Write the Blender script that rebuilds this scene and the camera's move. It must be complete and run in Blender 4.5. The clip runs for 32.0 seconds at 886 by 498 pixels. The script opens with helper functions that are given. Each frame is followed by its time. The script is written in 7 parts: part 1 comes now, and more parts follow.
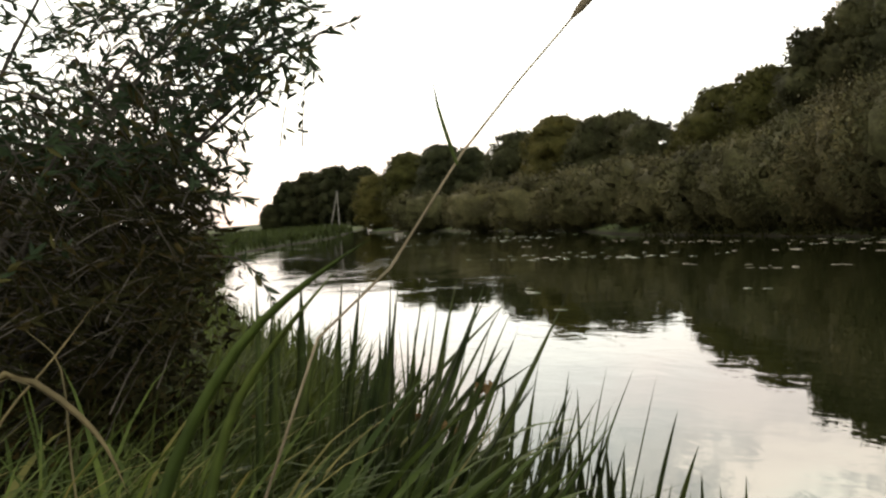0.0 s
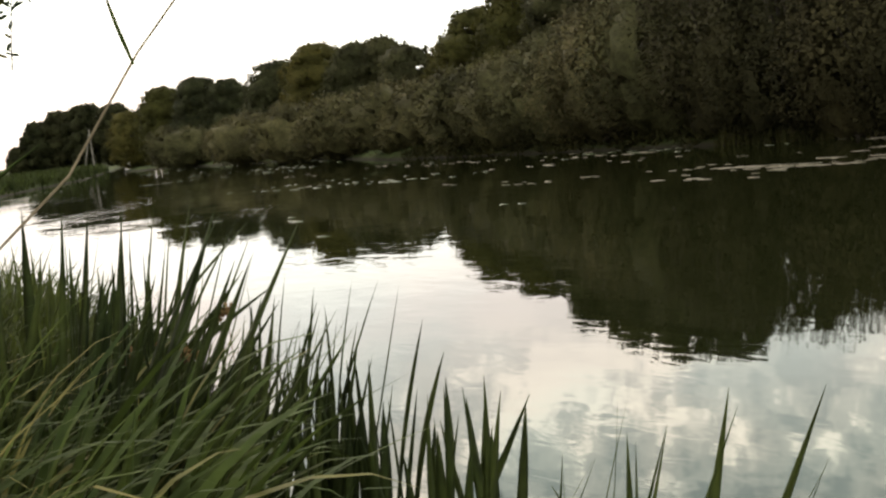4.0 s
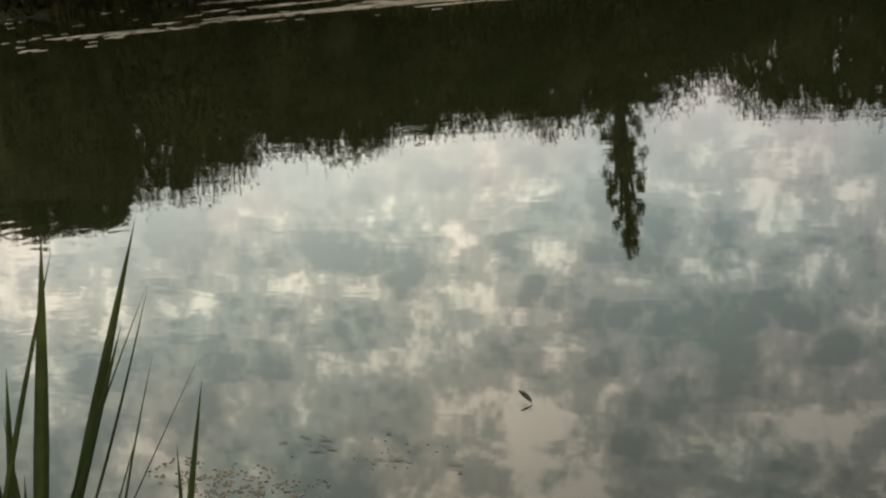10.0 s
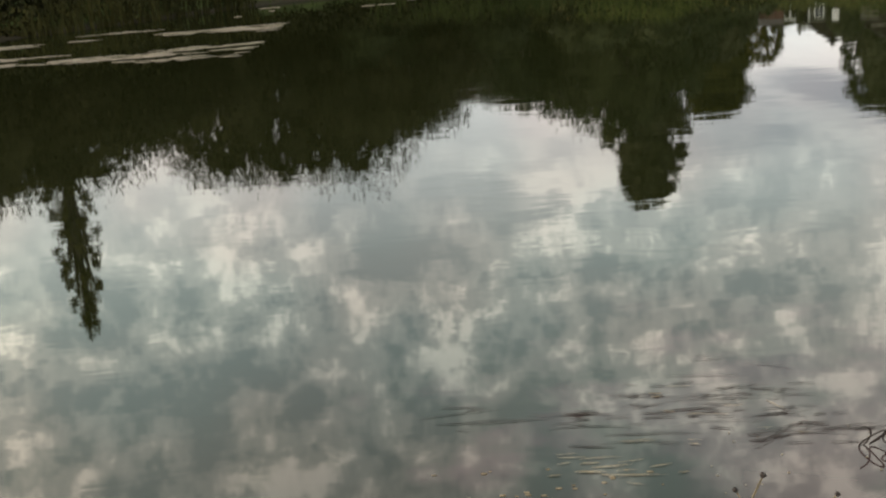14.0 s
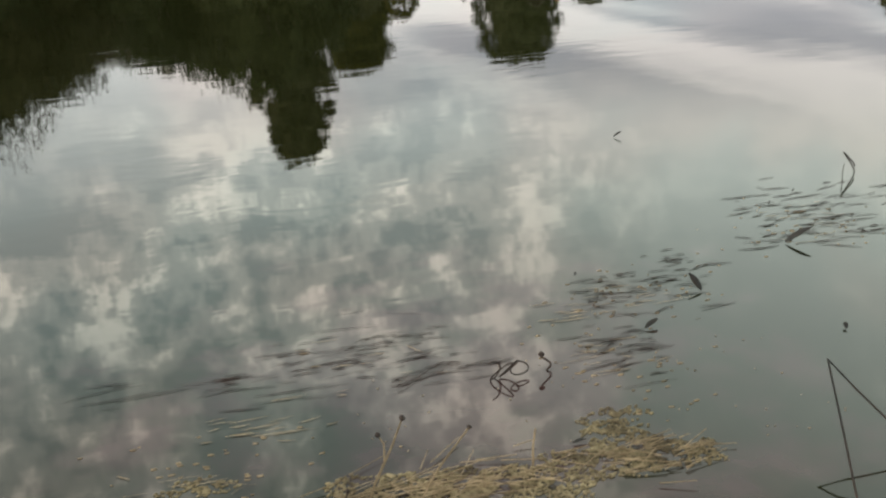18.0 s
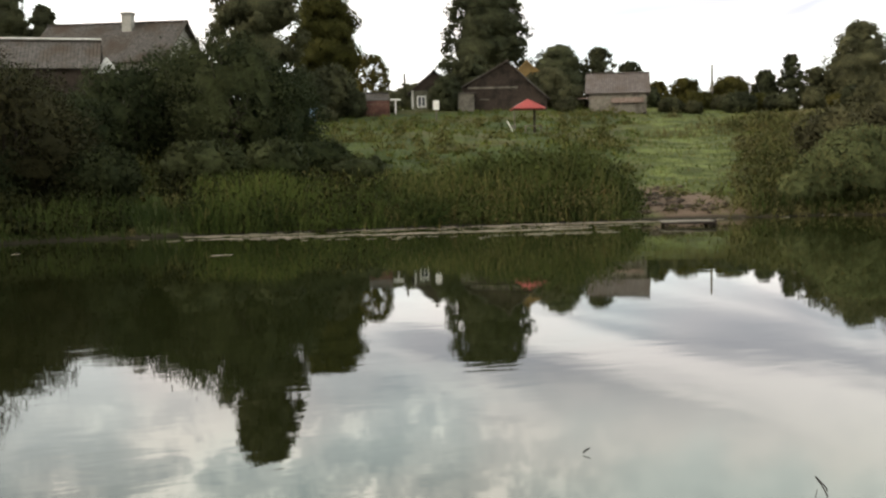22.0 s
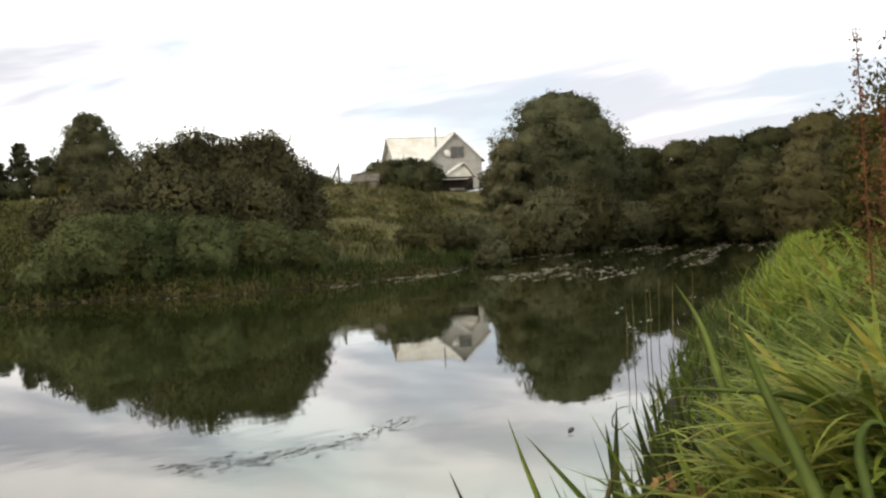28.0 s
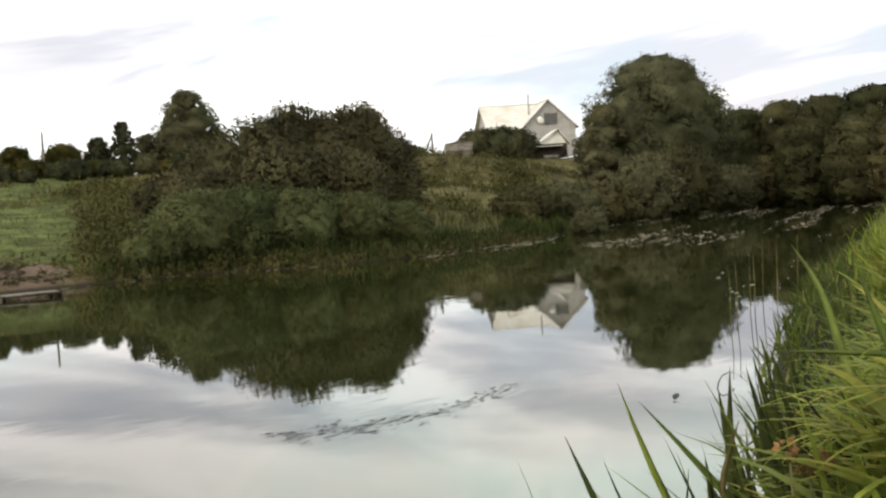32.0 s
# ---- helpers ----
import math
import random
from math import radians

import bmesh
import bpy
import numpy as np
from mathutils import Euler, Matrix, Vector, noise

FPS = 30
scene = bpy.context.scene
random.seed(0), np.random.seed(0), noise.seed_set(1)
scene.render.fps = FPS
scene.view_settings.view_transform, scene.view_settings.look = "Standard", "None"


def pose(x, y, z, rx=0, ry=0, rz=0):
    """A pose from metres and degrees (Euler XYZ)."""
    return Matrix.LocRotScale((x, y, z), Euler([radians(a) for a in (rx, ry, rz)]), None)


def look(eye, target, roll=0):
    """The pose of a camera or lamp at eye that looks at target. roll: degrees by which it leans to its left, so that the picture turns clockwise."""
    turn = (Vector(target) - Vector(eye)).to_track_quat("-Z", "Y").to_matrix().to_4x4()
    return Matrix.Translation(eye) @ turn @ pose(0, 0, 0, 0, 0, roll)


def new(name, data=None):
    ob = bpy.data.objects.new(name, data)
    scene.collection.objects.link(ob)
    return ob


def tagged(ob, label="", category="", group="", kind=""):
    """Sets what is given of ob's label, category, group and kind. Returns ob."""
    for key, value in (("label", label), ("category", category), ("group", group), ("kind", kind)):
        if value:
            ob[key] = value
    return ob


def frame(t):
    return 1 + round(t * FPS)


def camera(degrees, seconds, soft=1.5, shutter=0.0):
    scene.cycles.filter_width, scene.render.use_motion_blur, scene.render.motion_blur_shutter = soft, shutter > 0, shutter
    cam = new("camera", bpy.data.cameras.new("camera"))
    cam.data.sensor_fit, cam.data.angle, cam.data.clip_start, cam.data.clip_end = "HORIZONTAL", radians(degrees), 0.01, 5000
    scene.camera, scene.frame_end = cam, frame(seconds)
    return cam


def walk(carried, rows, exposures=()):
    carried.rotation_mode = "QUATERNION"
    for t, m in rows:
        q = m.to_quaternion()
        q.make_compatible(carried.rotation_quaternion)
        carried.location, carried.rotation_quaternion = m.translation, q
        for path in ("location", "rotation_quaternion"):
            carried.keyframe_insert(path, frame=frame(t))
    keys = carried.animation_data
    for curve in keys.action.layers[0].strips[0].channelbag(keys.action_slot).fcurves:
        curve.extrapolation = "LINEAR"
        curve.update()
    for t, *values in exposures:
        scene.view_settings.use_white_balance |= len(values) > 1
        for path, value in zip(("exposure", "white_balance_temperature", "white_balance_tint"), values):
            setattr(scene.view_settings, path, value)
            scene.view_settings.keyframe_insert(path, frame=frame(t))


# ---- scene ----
# ---------------------------------------------------------------- camera
FOV = 42.81


def aim(x, y, z, yaw, pitch, roll):
    """Camera pose: yaw to the left of +y, pitch up, roll, in degrees."""
    return pose(x, y, z, 0, 0, yaw) @ pose(0, 0, 0, 90 + pitch) @ pose(0, 0, 0, 0, 0, roll)


cam = camera(FOV, 32.0, soft=2.4)
walk(cam, [
    (0, aim(-0.266, -0.063, 1.989, 69.74, -1.98, -4.68)),
    (0.5, aim(-0.263, -0.057, 1.988, 69.47, -1.82, -4.73)),
    (1, aim(-0.260, -0.057, 1.981, 69.29, -2.03, -5.03)),
    (1.5, aim(-0.247, -0.037, 1.969, 67.66, -3.07, -5.49)),
    (2, aim(-0.238, -0.019, 1.961, 65.92, -3.62, -5.89)),
    (2.5, aim(-0.226, -0.002, 1.950, 64.84, -3.80, -6.40)),
    (3, aim(-0.208, 0.019, 1.933, 62.95, -5.15, -6.75)),
    (3.5, aim(-0.213, 0.042, 1.924, 60.49, -6.29, -6.97)),
    (4, aim(-0.221, 0.064, 1.914, 58.47, -6.73, -7.24)),
    (4.5, aim(-0.221, 0.079, 1.909, 56.03, -6.64, -6.88)),
    (6.5, aim(-0.172, 0.062, 1.902, 47.95, -7.66, -6.56)),
    (7, aim(-0.153, 0.054, 1.893, 45.73, -8.65, -6.96)),
    (7.5, aim(-0.131, 0.056, 1.883, 40.74, -8.86, -7.57)),
    (8, aim(-0.106, 0.045, 1.863, 38.94, -12.66, -7.91)),
    (8.5, aim(-0.096, 0.050, 1.858, 36.62, -13.20, -7.27)),
    (9, aim(-0.077, 0.054, 1.850, 32.97, -15.99, -7.30)),
    (9.5, aim(-0.061, 0.056, 1.850, 29.62, -16.68, -7.52)),
    (10, aim(-0.055, 0.052, 1.850, 27.38, -17.20, -7.37)),
    (10.5, aim(-0.044, 0.049, 1.850, 26.33, -17.42, -7.82)),
    (11, aim(-0.030, 0.038, 1.849, 25.29, -17.64, -7.46)),
    (11.5, aim(-0.022, 0.035, 1.857, 22.94, -18.03, -6.92)),
    (12, aim(0.003, 0.020, 1.851, 20.46, -18.45, -6.87)),
    (12.5, aim(0.031, 0.002, 1.843, 14.97, -18.56, -6.69)),
    (13, aim(0.051, -0.007, 1.840, 9.90, -17.86, -6.39)),
    (13.5, aim(0.053, -0.016, 1.838, 4.24, -17.35, -5.52)),
    (14, aim(0.035, -0.013, 1.846, -0.80, -16.30, -4.14)),
    (14.5, aim(0.051, -0.020, 1.853, -6.69, -13.21, -3.25)),
    (15, aim(0.066, -0.027, 1.859, -11.65, -10.71, -2.78)),
    (15.5, aim(0.077, -0.033, 1.862, -15.70, -11.49, -2.72)),
    (17.5, aim(0.120, -0.055, 1.870, -22.50, -16.12, -2.82)),
    (18, aim(0.104, -0.062, 1.865, -18.69, -19.40, -2.80)),
    (18.5, aim(0.094, -0.066, 1.863, -17.37, -20.23, -2.47)),
    (19, aim(0.094, -0.063, 1.869, -16.45, -19.91, -2.44)),
    (19.5, aim(0.115, -0.061, 1.877, -17.78, -18.58, -2.29)),
    (20, aim(0.138, -0.045, 1.891, -19.91, -15.76, -2.17)),
    (20.5, aim(0.153, -0.036, 1.899, -20.92, -14.17, -2.19)),
    (21, aim(0.155, -0.026, 1.904, -21.96, -13.64, -1.62)),
    (21.5, aim(0.163, -0.005, 1.918, -21.86, -11.11, -1.31)),
    (22, aim(0.153, -0.005, 1.915, -20.63, -4.24, -0.87)),
    (22.5, aim(0.143, -0.005, 1.912, -20.38, 0.65, -0.82)),
    (23, aim(0.135, -0.005, 1.910, -20.69, 2.25, -0.72)),
    (23.5, aim(0.127, -0.005, 1.909, -23.10, 0.59, -1.49)),
    (24, aim(0.120, -0.005, 1.907, -25.99, -1.31, -1.89)),
    (24.5, aim(0.114, -0.005, 1.906, -27.92, -2.75, -2.10)),
    (25, aim(0.108, -0.006, 1.905, -29.86, -3.50, -1.66)),
    (25.5, aim(0.103, -0.006, 1.905, -35.07, -3.84, -1.53)),
    (26, aim(0.098, -0.006, 1.904, -40.57, -3.45, -1.50)),
    (26.5, aim(0.094, -0.006, 1.904, -44.81, -3.57, -1.92)),
    (28.5, aim(0.080, -0.008, 1.903, -60.12, -0.75, -3.00)),
    (29, aim(0.082, -0.008, 1.905, -60.72, -1.25, -3.31)),
    (29.5, aim(0.083, -0.009, 1.903, -60.89, -1.97, -3.25)),
    (30, aim(0.081, -0.005, 1.898, -60.36, -2.37, -3.38)),
    (30.5, aim(0.080, 0.005, 1.898, -59.35, -1.91, -3.64)),
    (31, aim(0.078, 0.012, 1.896, -57.67, -2.26, -3.83)),
    (31.5, aim(0.071, 0.029, 1.898, -55.17, -2.11, -4.04)),
    (32, aim(0.064, 0.040, 1.896, -53.19, -2.21, -3.73)),
], exposures=[(0, 0.08), (4, 0.15), (7, 0.38), (8, 0.22), (9, 0.02), (10, 0.02), (13, 0.0), (15, 0.26), (19, 0.05), (20.5, 0.0), (21.2, 0.0), (22, 0.19), (24.5, 0.18), (26, 0.08), (29, 0.09), (32, 0.14)])

# ---------------------------------------------------------------- sky and sun
BANKS = 1.7
SUN_AZ, SUN_EL = 84.0, 30.0        # degrees to the left of +y, above the horizon


def build_world():
    w = bpy.data.worlds.new("evening_sky")
    scene.world = w
    w.use_nodes = True
    nt = w.node_tree
    N, L = nt.nodes, nt.links
    bg = N["Background"]
    sky = N.new("ShaderNodeTexSky")
    sky.sky_type = 'NISHITA'
    sky.sun_disc = False
    sky.sun_elevation = radians(SUN_EL)
    sky.sun_rotation = radians(-SUN_AZ)
    tc = N.new("ShaderNodeTexCoord")
    sep = N.new("ShaderNodeSeparateXYZ")
    L.new(tc.outputs["Generated"], sep.inputs[0])
    zc = math_node(nt, 'MAXIMUM', sep.outputs[2], 0.0)
    den = math_node(nt, 'ADD', zc, 0.75)
    comb = N.new("ShaderNodeCombineXYZ")
    L.new(math_node(nt, 'DIVIDE', sep.outputs[0], den), comb.inputs[0])
    L.new(math_node(nt, 'DIVIDE', sep.outputs[1], den), comb.inputs[1])
    # long cloud banks that climb towards the north-east
    lean = math_node(nt, 'ADD', math_node(nt, 'MULTIPLY', sep.outputs[0], -0.17), math_node(nt, 'MULTIPLY', sep.outputs[1], 0.09))
    strip = N.new("ShaderNodeCombineXYZ")
    L.new(math_node(nt, 'MULTIPLY', sep.outputs[0], 2.6), strip.inputs[0])
    L.new(math_node(nt, 'MULTIPLY', sep.outputs[1], 2.6), strip.inputs[1])
    L.new(math_node(nt, 'MULTIPLY', math_node(nt, 'ADD', math_node(nt, 'ADD', sep.outputs[2], lean), BANKS), 15.0), strip.inputs[2])
    puffs = noise_node(nt, comb.outputs[0], 21.0, 8.0, 0.70, 0.12)
    heap = noise_node(nt, comb.outputs[0], 5.6, 3.0, 0.5, 0.15)
    banks = noise_node(nt, strip.outputs[0], 1.0, 5.0, 0.52, 0.4)
    # the cloud deck: pale gaps between grey undersides, dimmed overhead to lower the light
    puffs = math_node(nt, 'ADD', math_node(nt, 'MULTIPLY', puffs, 0.60), math_node(nt, 'MULTIPLY', heap, 0.40))
    p = ramp_node(nt, puffs, [(0.43, (0, 0, 0)), (0.50, (0.26, 0.26, 0.26)), (0.59, (1.1, 1.1, 1.1))])
    heavy = ramp_node(nt, sep.outputs[0], [(0.74, (0, 0, 0)), (0.93, (0.09, 0.09, 0.09))])
    b = ramp_node(nt, math_node(nt, 'SUBTRACT', banks, heavy), [(0.34, (0, 0, 0)), (0.55, (1, 1, 1))])
    # smoother cloud towards +x
    calm = ramp_node(nt, sep.outputs[0], [(0.28, (0, 0, 0)), (0.52, (0.86, 0.86, 0.86))])
    p = mix_node(nt, calm, p, (0.37, 0.37, 0.37))
    deck = mix_node(nt, p, (1.20, 1.39, 1.30), (3.80, 3.74, 3.20))
    # the banks show in the north-east, where the veil above them is thin
    veil = ramp_node(nt, sep.outputs[0], [(0.08, (1, 1, 1)), (0.40, (0, 0, 0))])
    b = math_node(nt, 'MAXIMUM', b, math_node(nt, 'MULTIPLY', veil, 0.85))
    b = math_node(nt, 'MAXIMUM', b, ramp_node(nt, sep.outputs[2], [(0.17, (0, 0, 0)), (0.25, (1, 1, 1))]))
    high = mix_node(nt, b, (0.76, 0.785, 0.83), (1.82, 1.78, 1.67))
    low = ramp_node(nt, sep.outputs[2], [(0.16, (0, 0, 0)), (0.32, (1, 1, 1))])
    cloud = mix_node(nt, low, high, deck)
    # the unseen upper sky is darkened so that less light falls on the foliage
    over = ramp_node(nt, sep.outputs[2], [(0.44, (0, 0, 0)), (0.76, (1, 1, 1))])
    cloud = mix_node(nt, over, cloud, mix_node(nt, p, (0.50, 0.55, 0.57), (1.00, 0.99, 0.95)))
    scaled = N.new("ShaderNodeVectorMath")
    scaled.operation = 'SCALE'
    scaled.inputs[3].default_value = 0.10
    L.new(sky.outputs[0], scaled.inputs[0])
    haze = ramp_node(nt, sep.outputs[2], [(0.0, (1, 1, 1)), (0.11, (0, 0, 0))])
    cloud = mix_node(nt, math_node(nt, 'MULTIPLY', haze, 0.8), cloud, (0.90, 0.80, 0.79))
    # the deck is thin and bright towards the west, heavy and bluish towards the east
    side = math_node(nt, 'ADD', math_node(nt, 'MULTIPLY', sep.outputs[0], 0.5), 0.5)
    cloud = mix_node(nt, 1.0, cloud, ramp_node(nt, side, [(0.08, (1.28, 1.24, 1.16)), (0.27, (1.46, 1.41, 1.30)), (0.38, (1.08, 1.07, 1.04)), (0.46, (0.89, 0.89, 0.89)), (0.58, (1.0, 1.0, 0.99)), (0.70, (0.96, 0.98, 0.98)), (0.92, (1.06, 1.08, 1.10))]), 'MULTIPLY')
    lit = math_node(nt, 'MULTIPLY', ramp_node(nt, sep.outputs[0], [(0.5, (0, 0, 0)), (0.85, (1, 1, 1))]), ramp_node(nt, sep.outputs[2], [(0.12, (0, 0, 0)), (0.22, (1, 1, 1))]))
    cloud = mix_node(nt, 1.0, cloud, mix_node(nt, lit, (1.0, 1.0, 1.0), (1.25, 1.27, 1.21)), 'MULTIPLY')
    # evening tints: rosy and bluish stretches of the deck
    rosy = ramp_node(nt, noise_node(nt, comb.outputs[0], 5.2, 2.0, 0.5), [(0.38, (0.96, 1.00, 1.02)), (0.62, (1.05, 0.985, 0.99))])
    cloud = mix_node(nt, 1.0, cloud, rosy, 'MULTIPLY')
    out = mix_node(nt, 0.86, scaled.outputs[0], cloud)
    L.new(out, bg.inputs[0])
    bg.inputs[1].default_value = 1.0


# ---------------------------------------------------------------- material helpers
def math_node(nt, op, a, b=None):
    n = nt.nodes.new("ShaderNodeMath")
    n.operation = op
    for i, v in enumerate((a, b)):
        if v is None:
            continue
        if isinstance(v, (int, float)):
            n.inputs[i].default_value = v
        else:
            nt.links.new(v, n.inputs[i])
    return n.outputs[0]


def noise_node(nt, vec, scale, detail=4.0, rough=0.55, distort=0.0):
    n = nt.nodes.new("ShaderNodeTexNoise")
    n.inputs["Scale"].default_value = scale
    n.inputs["Detail"].default_value = detail
    n.inputs["Roughness"].default_value = rough
    n.inputs["Distortion"].default_value = distort
    if vec is not None:
        nt.links.new(vec, n.inputs["Vector"])
    return n.outputs[0]


def ramp_node(nt, fac, stops):
    n = nt.nodes.new("ShaderNodeValToRGB")
    n.color_ramp.interpolation = 'EASE'
    els = n.color_ramp.elements
    for i, (pos, col) in enumerate(stops):
        e = els[i] if i < 2 else els.new(pos)
        e.position = pos
        e.color = (*col, 1)
    nt.links.new(fac, n.inputs[0])
    return n.outputs[0]


def mix_node(nt, fac, a, b, blend='MIX'):
    n = nt.nodes.new("ShaderNodeMix")
    n.data_type = 'RGBA'
    n.blend_type = blend
    n.clamp_factor = True
    for sock, v in ((n.inputs[0], fac), (n.inputs[6], a), (n.inputs[7], b)):
        if isinstance(v, (int, float)):
            sock.default_value = v
        elif isinstance(v, tuple):
            sock.default_value = (*v, 1)
        else:
            nt.links.new(v, sock)
    return n.outputs[2]


def base_mat(name, rough=0.8, spec=0.3):
    m = bpy.data.materials.new(name)
    m.use_nodes = True
    nt = m.node_tree
    bsdf = nt.nodes["Principled BSDF"]
    bsdf.inputs["Roughness"].default_value = rough
    bsdf.inputs["Specular IOR Level"].default_value = spec
    return m, nt, bsdf


def coords(nt, kind="Object"):
    return nt.nodes.new("ShaderNodeTexCoord").outputs[kind]


def position(nt):
    return nt.nodes.new("ShaderNodeNewGeometry").outputs["Position"]


def bump(nt, bsdf, height, strength=0.4, dist=0.02):
    b = nt.nodes.new("ShaderNodeBump")
    b.inputs["Strength"].default_value = strength
    b.inputs["Distance"].default_value = dist
    nt.links.new(height, b.inputs["Height"])
    nt.links.new(b.outputs[0], bsdf.inputs["Normal"])


def foliage_mat(name, dark, light, warm=None, translucent=0.25, scale=0.6, gloss=0.06):
    """Leaves: hue varies from leaf to leaf, from plant to plant and in broad patches."""
    m, nt, bsdf = base_mat(name, 0.75, gloss)
    island = nt.nodes.new("ShaderNodeNewGeometry").outputs["Random Per Island"]
    plant = nt.nodes.new("ShaderNodeObjectInfo").outputs["Random"]
    patch = noise_node(nt, position(nt), scale, 3.0)
    patch = ramp_node(nt, patch, [(0.30, (0, 0, 0)), (0.70, (1, 1, 1))])
    f = math_node(nt, 'ADD', math_node(nt, 'MULTIPLY', island, 0.12), math_node(nt, 'MULTIPLY', patch, 0.88))
    col = mix_node(nt, f, dark, light)
    if warm:
        w = math_node(nt, 'MULTIPLY', math_node(nt, 'GREATER_THAN', island, 0.86), 0.8)
        col = mix_node(nt, w, col, warm)
    tone = ramp_node(nt, plant, [(0.0, (0.78, 0.82, 0.74)), (1.0, (1.2, 1.13, 1.02))])
    col = mix_node(nt, 1.0, col, tone, 'MULTIPLY')
    sprig = ramp_node(nt, noise_node(nt, position(nt), 5.5, 3.0, 0.65), [(0.32, (0.72, 0.72, 0.72)), (0.68, (1.24, 1.22, 1.16))])
    col = mix_node(nt, 1.0, col, sprig, 'MULTIPLY')
    nt.links.new(col, bsdf.inputs["Base Color"])
    tr = nt.nodes.new("ShaderNodeBsdfTranslucent")
    nt.links.new(col, tr.inputs[0])
    mx = nt.nodes.new("ShaderNodeMixShader")
    mx.inputs[0].default_value = translucent
    nt.links.new(bsdf.outputs[0], mx.inputs[1])
    nt.links.new(tr.outputs[0], mx.inputs[2])
    nt.links.new(mx.outputs[0], nt.nodes["Material Output"].inputs[0])
    return m


def grain_mat(name, c1, c2, scale=8.0, stretch=(1, 1, 1), rough=0.8, c3=None, bump_s=0.3, bump_d=0.01, spec=0.25, metal=0.0):
    """Wood, plaster, sheet and the like: fine grain over broad stains."""
    m, nt, bsdf = base_mat(name, rough, spec)
    mp = nt.nodes.new("ShaderNodeMapping")
    mp.inputs["Scale"].default_value = stretch
    nt.links.new(coords(nt), mp.inputs[0])
    fine = noise_node(nt, mp.outputs[0], scale, 6.0, 0.65)
    broad = noise_node(nt, coords(nt), scale * 0.12, 3.0)
    col = mix_node(nt, ramp_node(nt, fine, [(0.35, (0, 0, 0)), (0.65, (1, 1, 1))]), c1, c2)
    col = mix_node(nt, ramp_node(nt, broad, [(0.42, (0, 0, 0)), (0.70, (1, 1, 1))]), col, c3 or tuple(0.6 * v for v in c1))
    rnd = nt.nodes.new("ShaderNodeObjectInfo").outputs["Random"]
    col = mix_node(nt, 1.0, col, ramp_node(nt, rnd, [(0.0, (0.85, 0.85, 0.85)), (1.0, (1.12, 1.12, 1.12))]), 'MULTIPLY')
    nt.links.new(col, bsdf.inputs["Base Color"])
    bsdf.inputs["Metallic"].default_value = metal
    bump(nt, bsdf, fine, bump_s, bump_d)
    return m


def water_mat():
    m, nt, bsdf = base_mat("river_water", 0.02, 0.5)
    bsdf.inputs["IOR"].default_value = 1.333
    murk = noise_node(nt, position(nt), 0.35, 3.0)
    # reddish weed below the surface where the litter gathers
    dv = nt.nodes.new("ShaderNodeVectorMath")
    dv.operation = 'DISTANCE'
    nt.links.new(position(nt), dv.inputs[0])
    dv.inputs[1].default_value = (1.35, 3.55, 0)
    weed = math_node(nt, 'SUBTRACT', noise_node(nt, position(nt), 2.2, 4.0, 0.6), math_node(nt, 'MULTIPLY', dv.outputs["Value"], 0.20))
    weed = ramp_node(nt, weed, [(0.22, (0, 0, 0)), (0.46, (1, 1, 1))])
    # greener, more clouded water upstream and towards the village side
    place = nt.nodes.new("ShaderNodeSeparateXYZ")
    nt.links.new(position(nt), place.inputs[0])
    cloudy = ramp_node(nt, math_node(nt, 'ADD', math_node(nt, 'MULTIPLY', place.outputs[0], 0.03), math_node(nt, 'MULTIPLY', murk, 0.3)), [(0.12, (0, 0, 0)), (0.55, (1, 1, 1))])
    water = mix_node(nt, cloudy, mix_node(nt, murk, (0.0070, 0.0082, 0.0026), (0.0120, 0.0134, 0.0045)), mix_node(nt, murk, (0.0135, 0.0165, 0.0050), (0.0220, 0.0255, 0.0080)))
    tint = mix_node(nt, weed, water, (0.036, 0.021, 0.020))
    nt.links.new(tint, bsdf.inputs["Base Color"])
    mp = nt.nodes.new("ShaderNodeMapping")
    mp.inputs["Rotation"].default_value = (0, 0, radians(12))
    mp.inputs["Scale"].default_value = (0.7, 1.5, 1)
    nt.links.new(position(nt), mp.inputs[0])
    ripple = noise_node(nt, mp.outputs[0], 2.9, 2.5, 0.45, 0.9)
    swell = noise_node(nt, mp.outputs[0], 0.8, 2.0, 0.5)
    calm = ramp_node(nt, noise_node(nt, position(nt), 0.11, 2.0), [(0.42, (0.25, 0.25, 0.25)), (0.66, (0.9, 0.9, 0.9))])
    h = math_node(nt, 'ADD', math_node(nt, 'MULTIPLY', ripple, 0.30), math_node(nt, 'MULTIPLY', swell, 1.1))
    along = nt.nodes.new("ShaderNodeSeparateXYZ")
    nt.links.new(position(nt), along.inputs[0])
    wind = math_node(nt, 'ADD', math_node(nt, 'MULTIPLY', along.outputs[0], -0.02), 0.10)
    wind = ramp_node(nt, wind, [(0.0, (0.32, 0.32, 0.32)), (0.9, (3.0, 3.0, 3.0)), (0.25, (0.6, 0.6, 0.6)), (0.42, (1.2, 1.2, 1.2))])
    h = math_node(nt, 'MULTIPLY', math_node(nt, 'MULTIPLY', h, calm), wind)
    bump(nt, bsdf, h, 1.0, 0.0090)
    return m


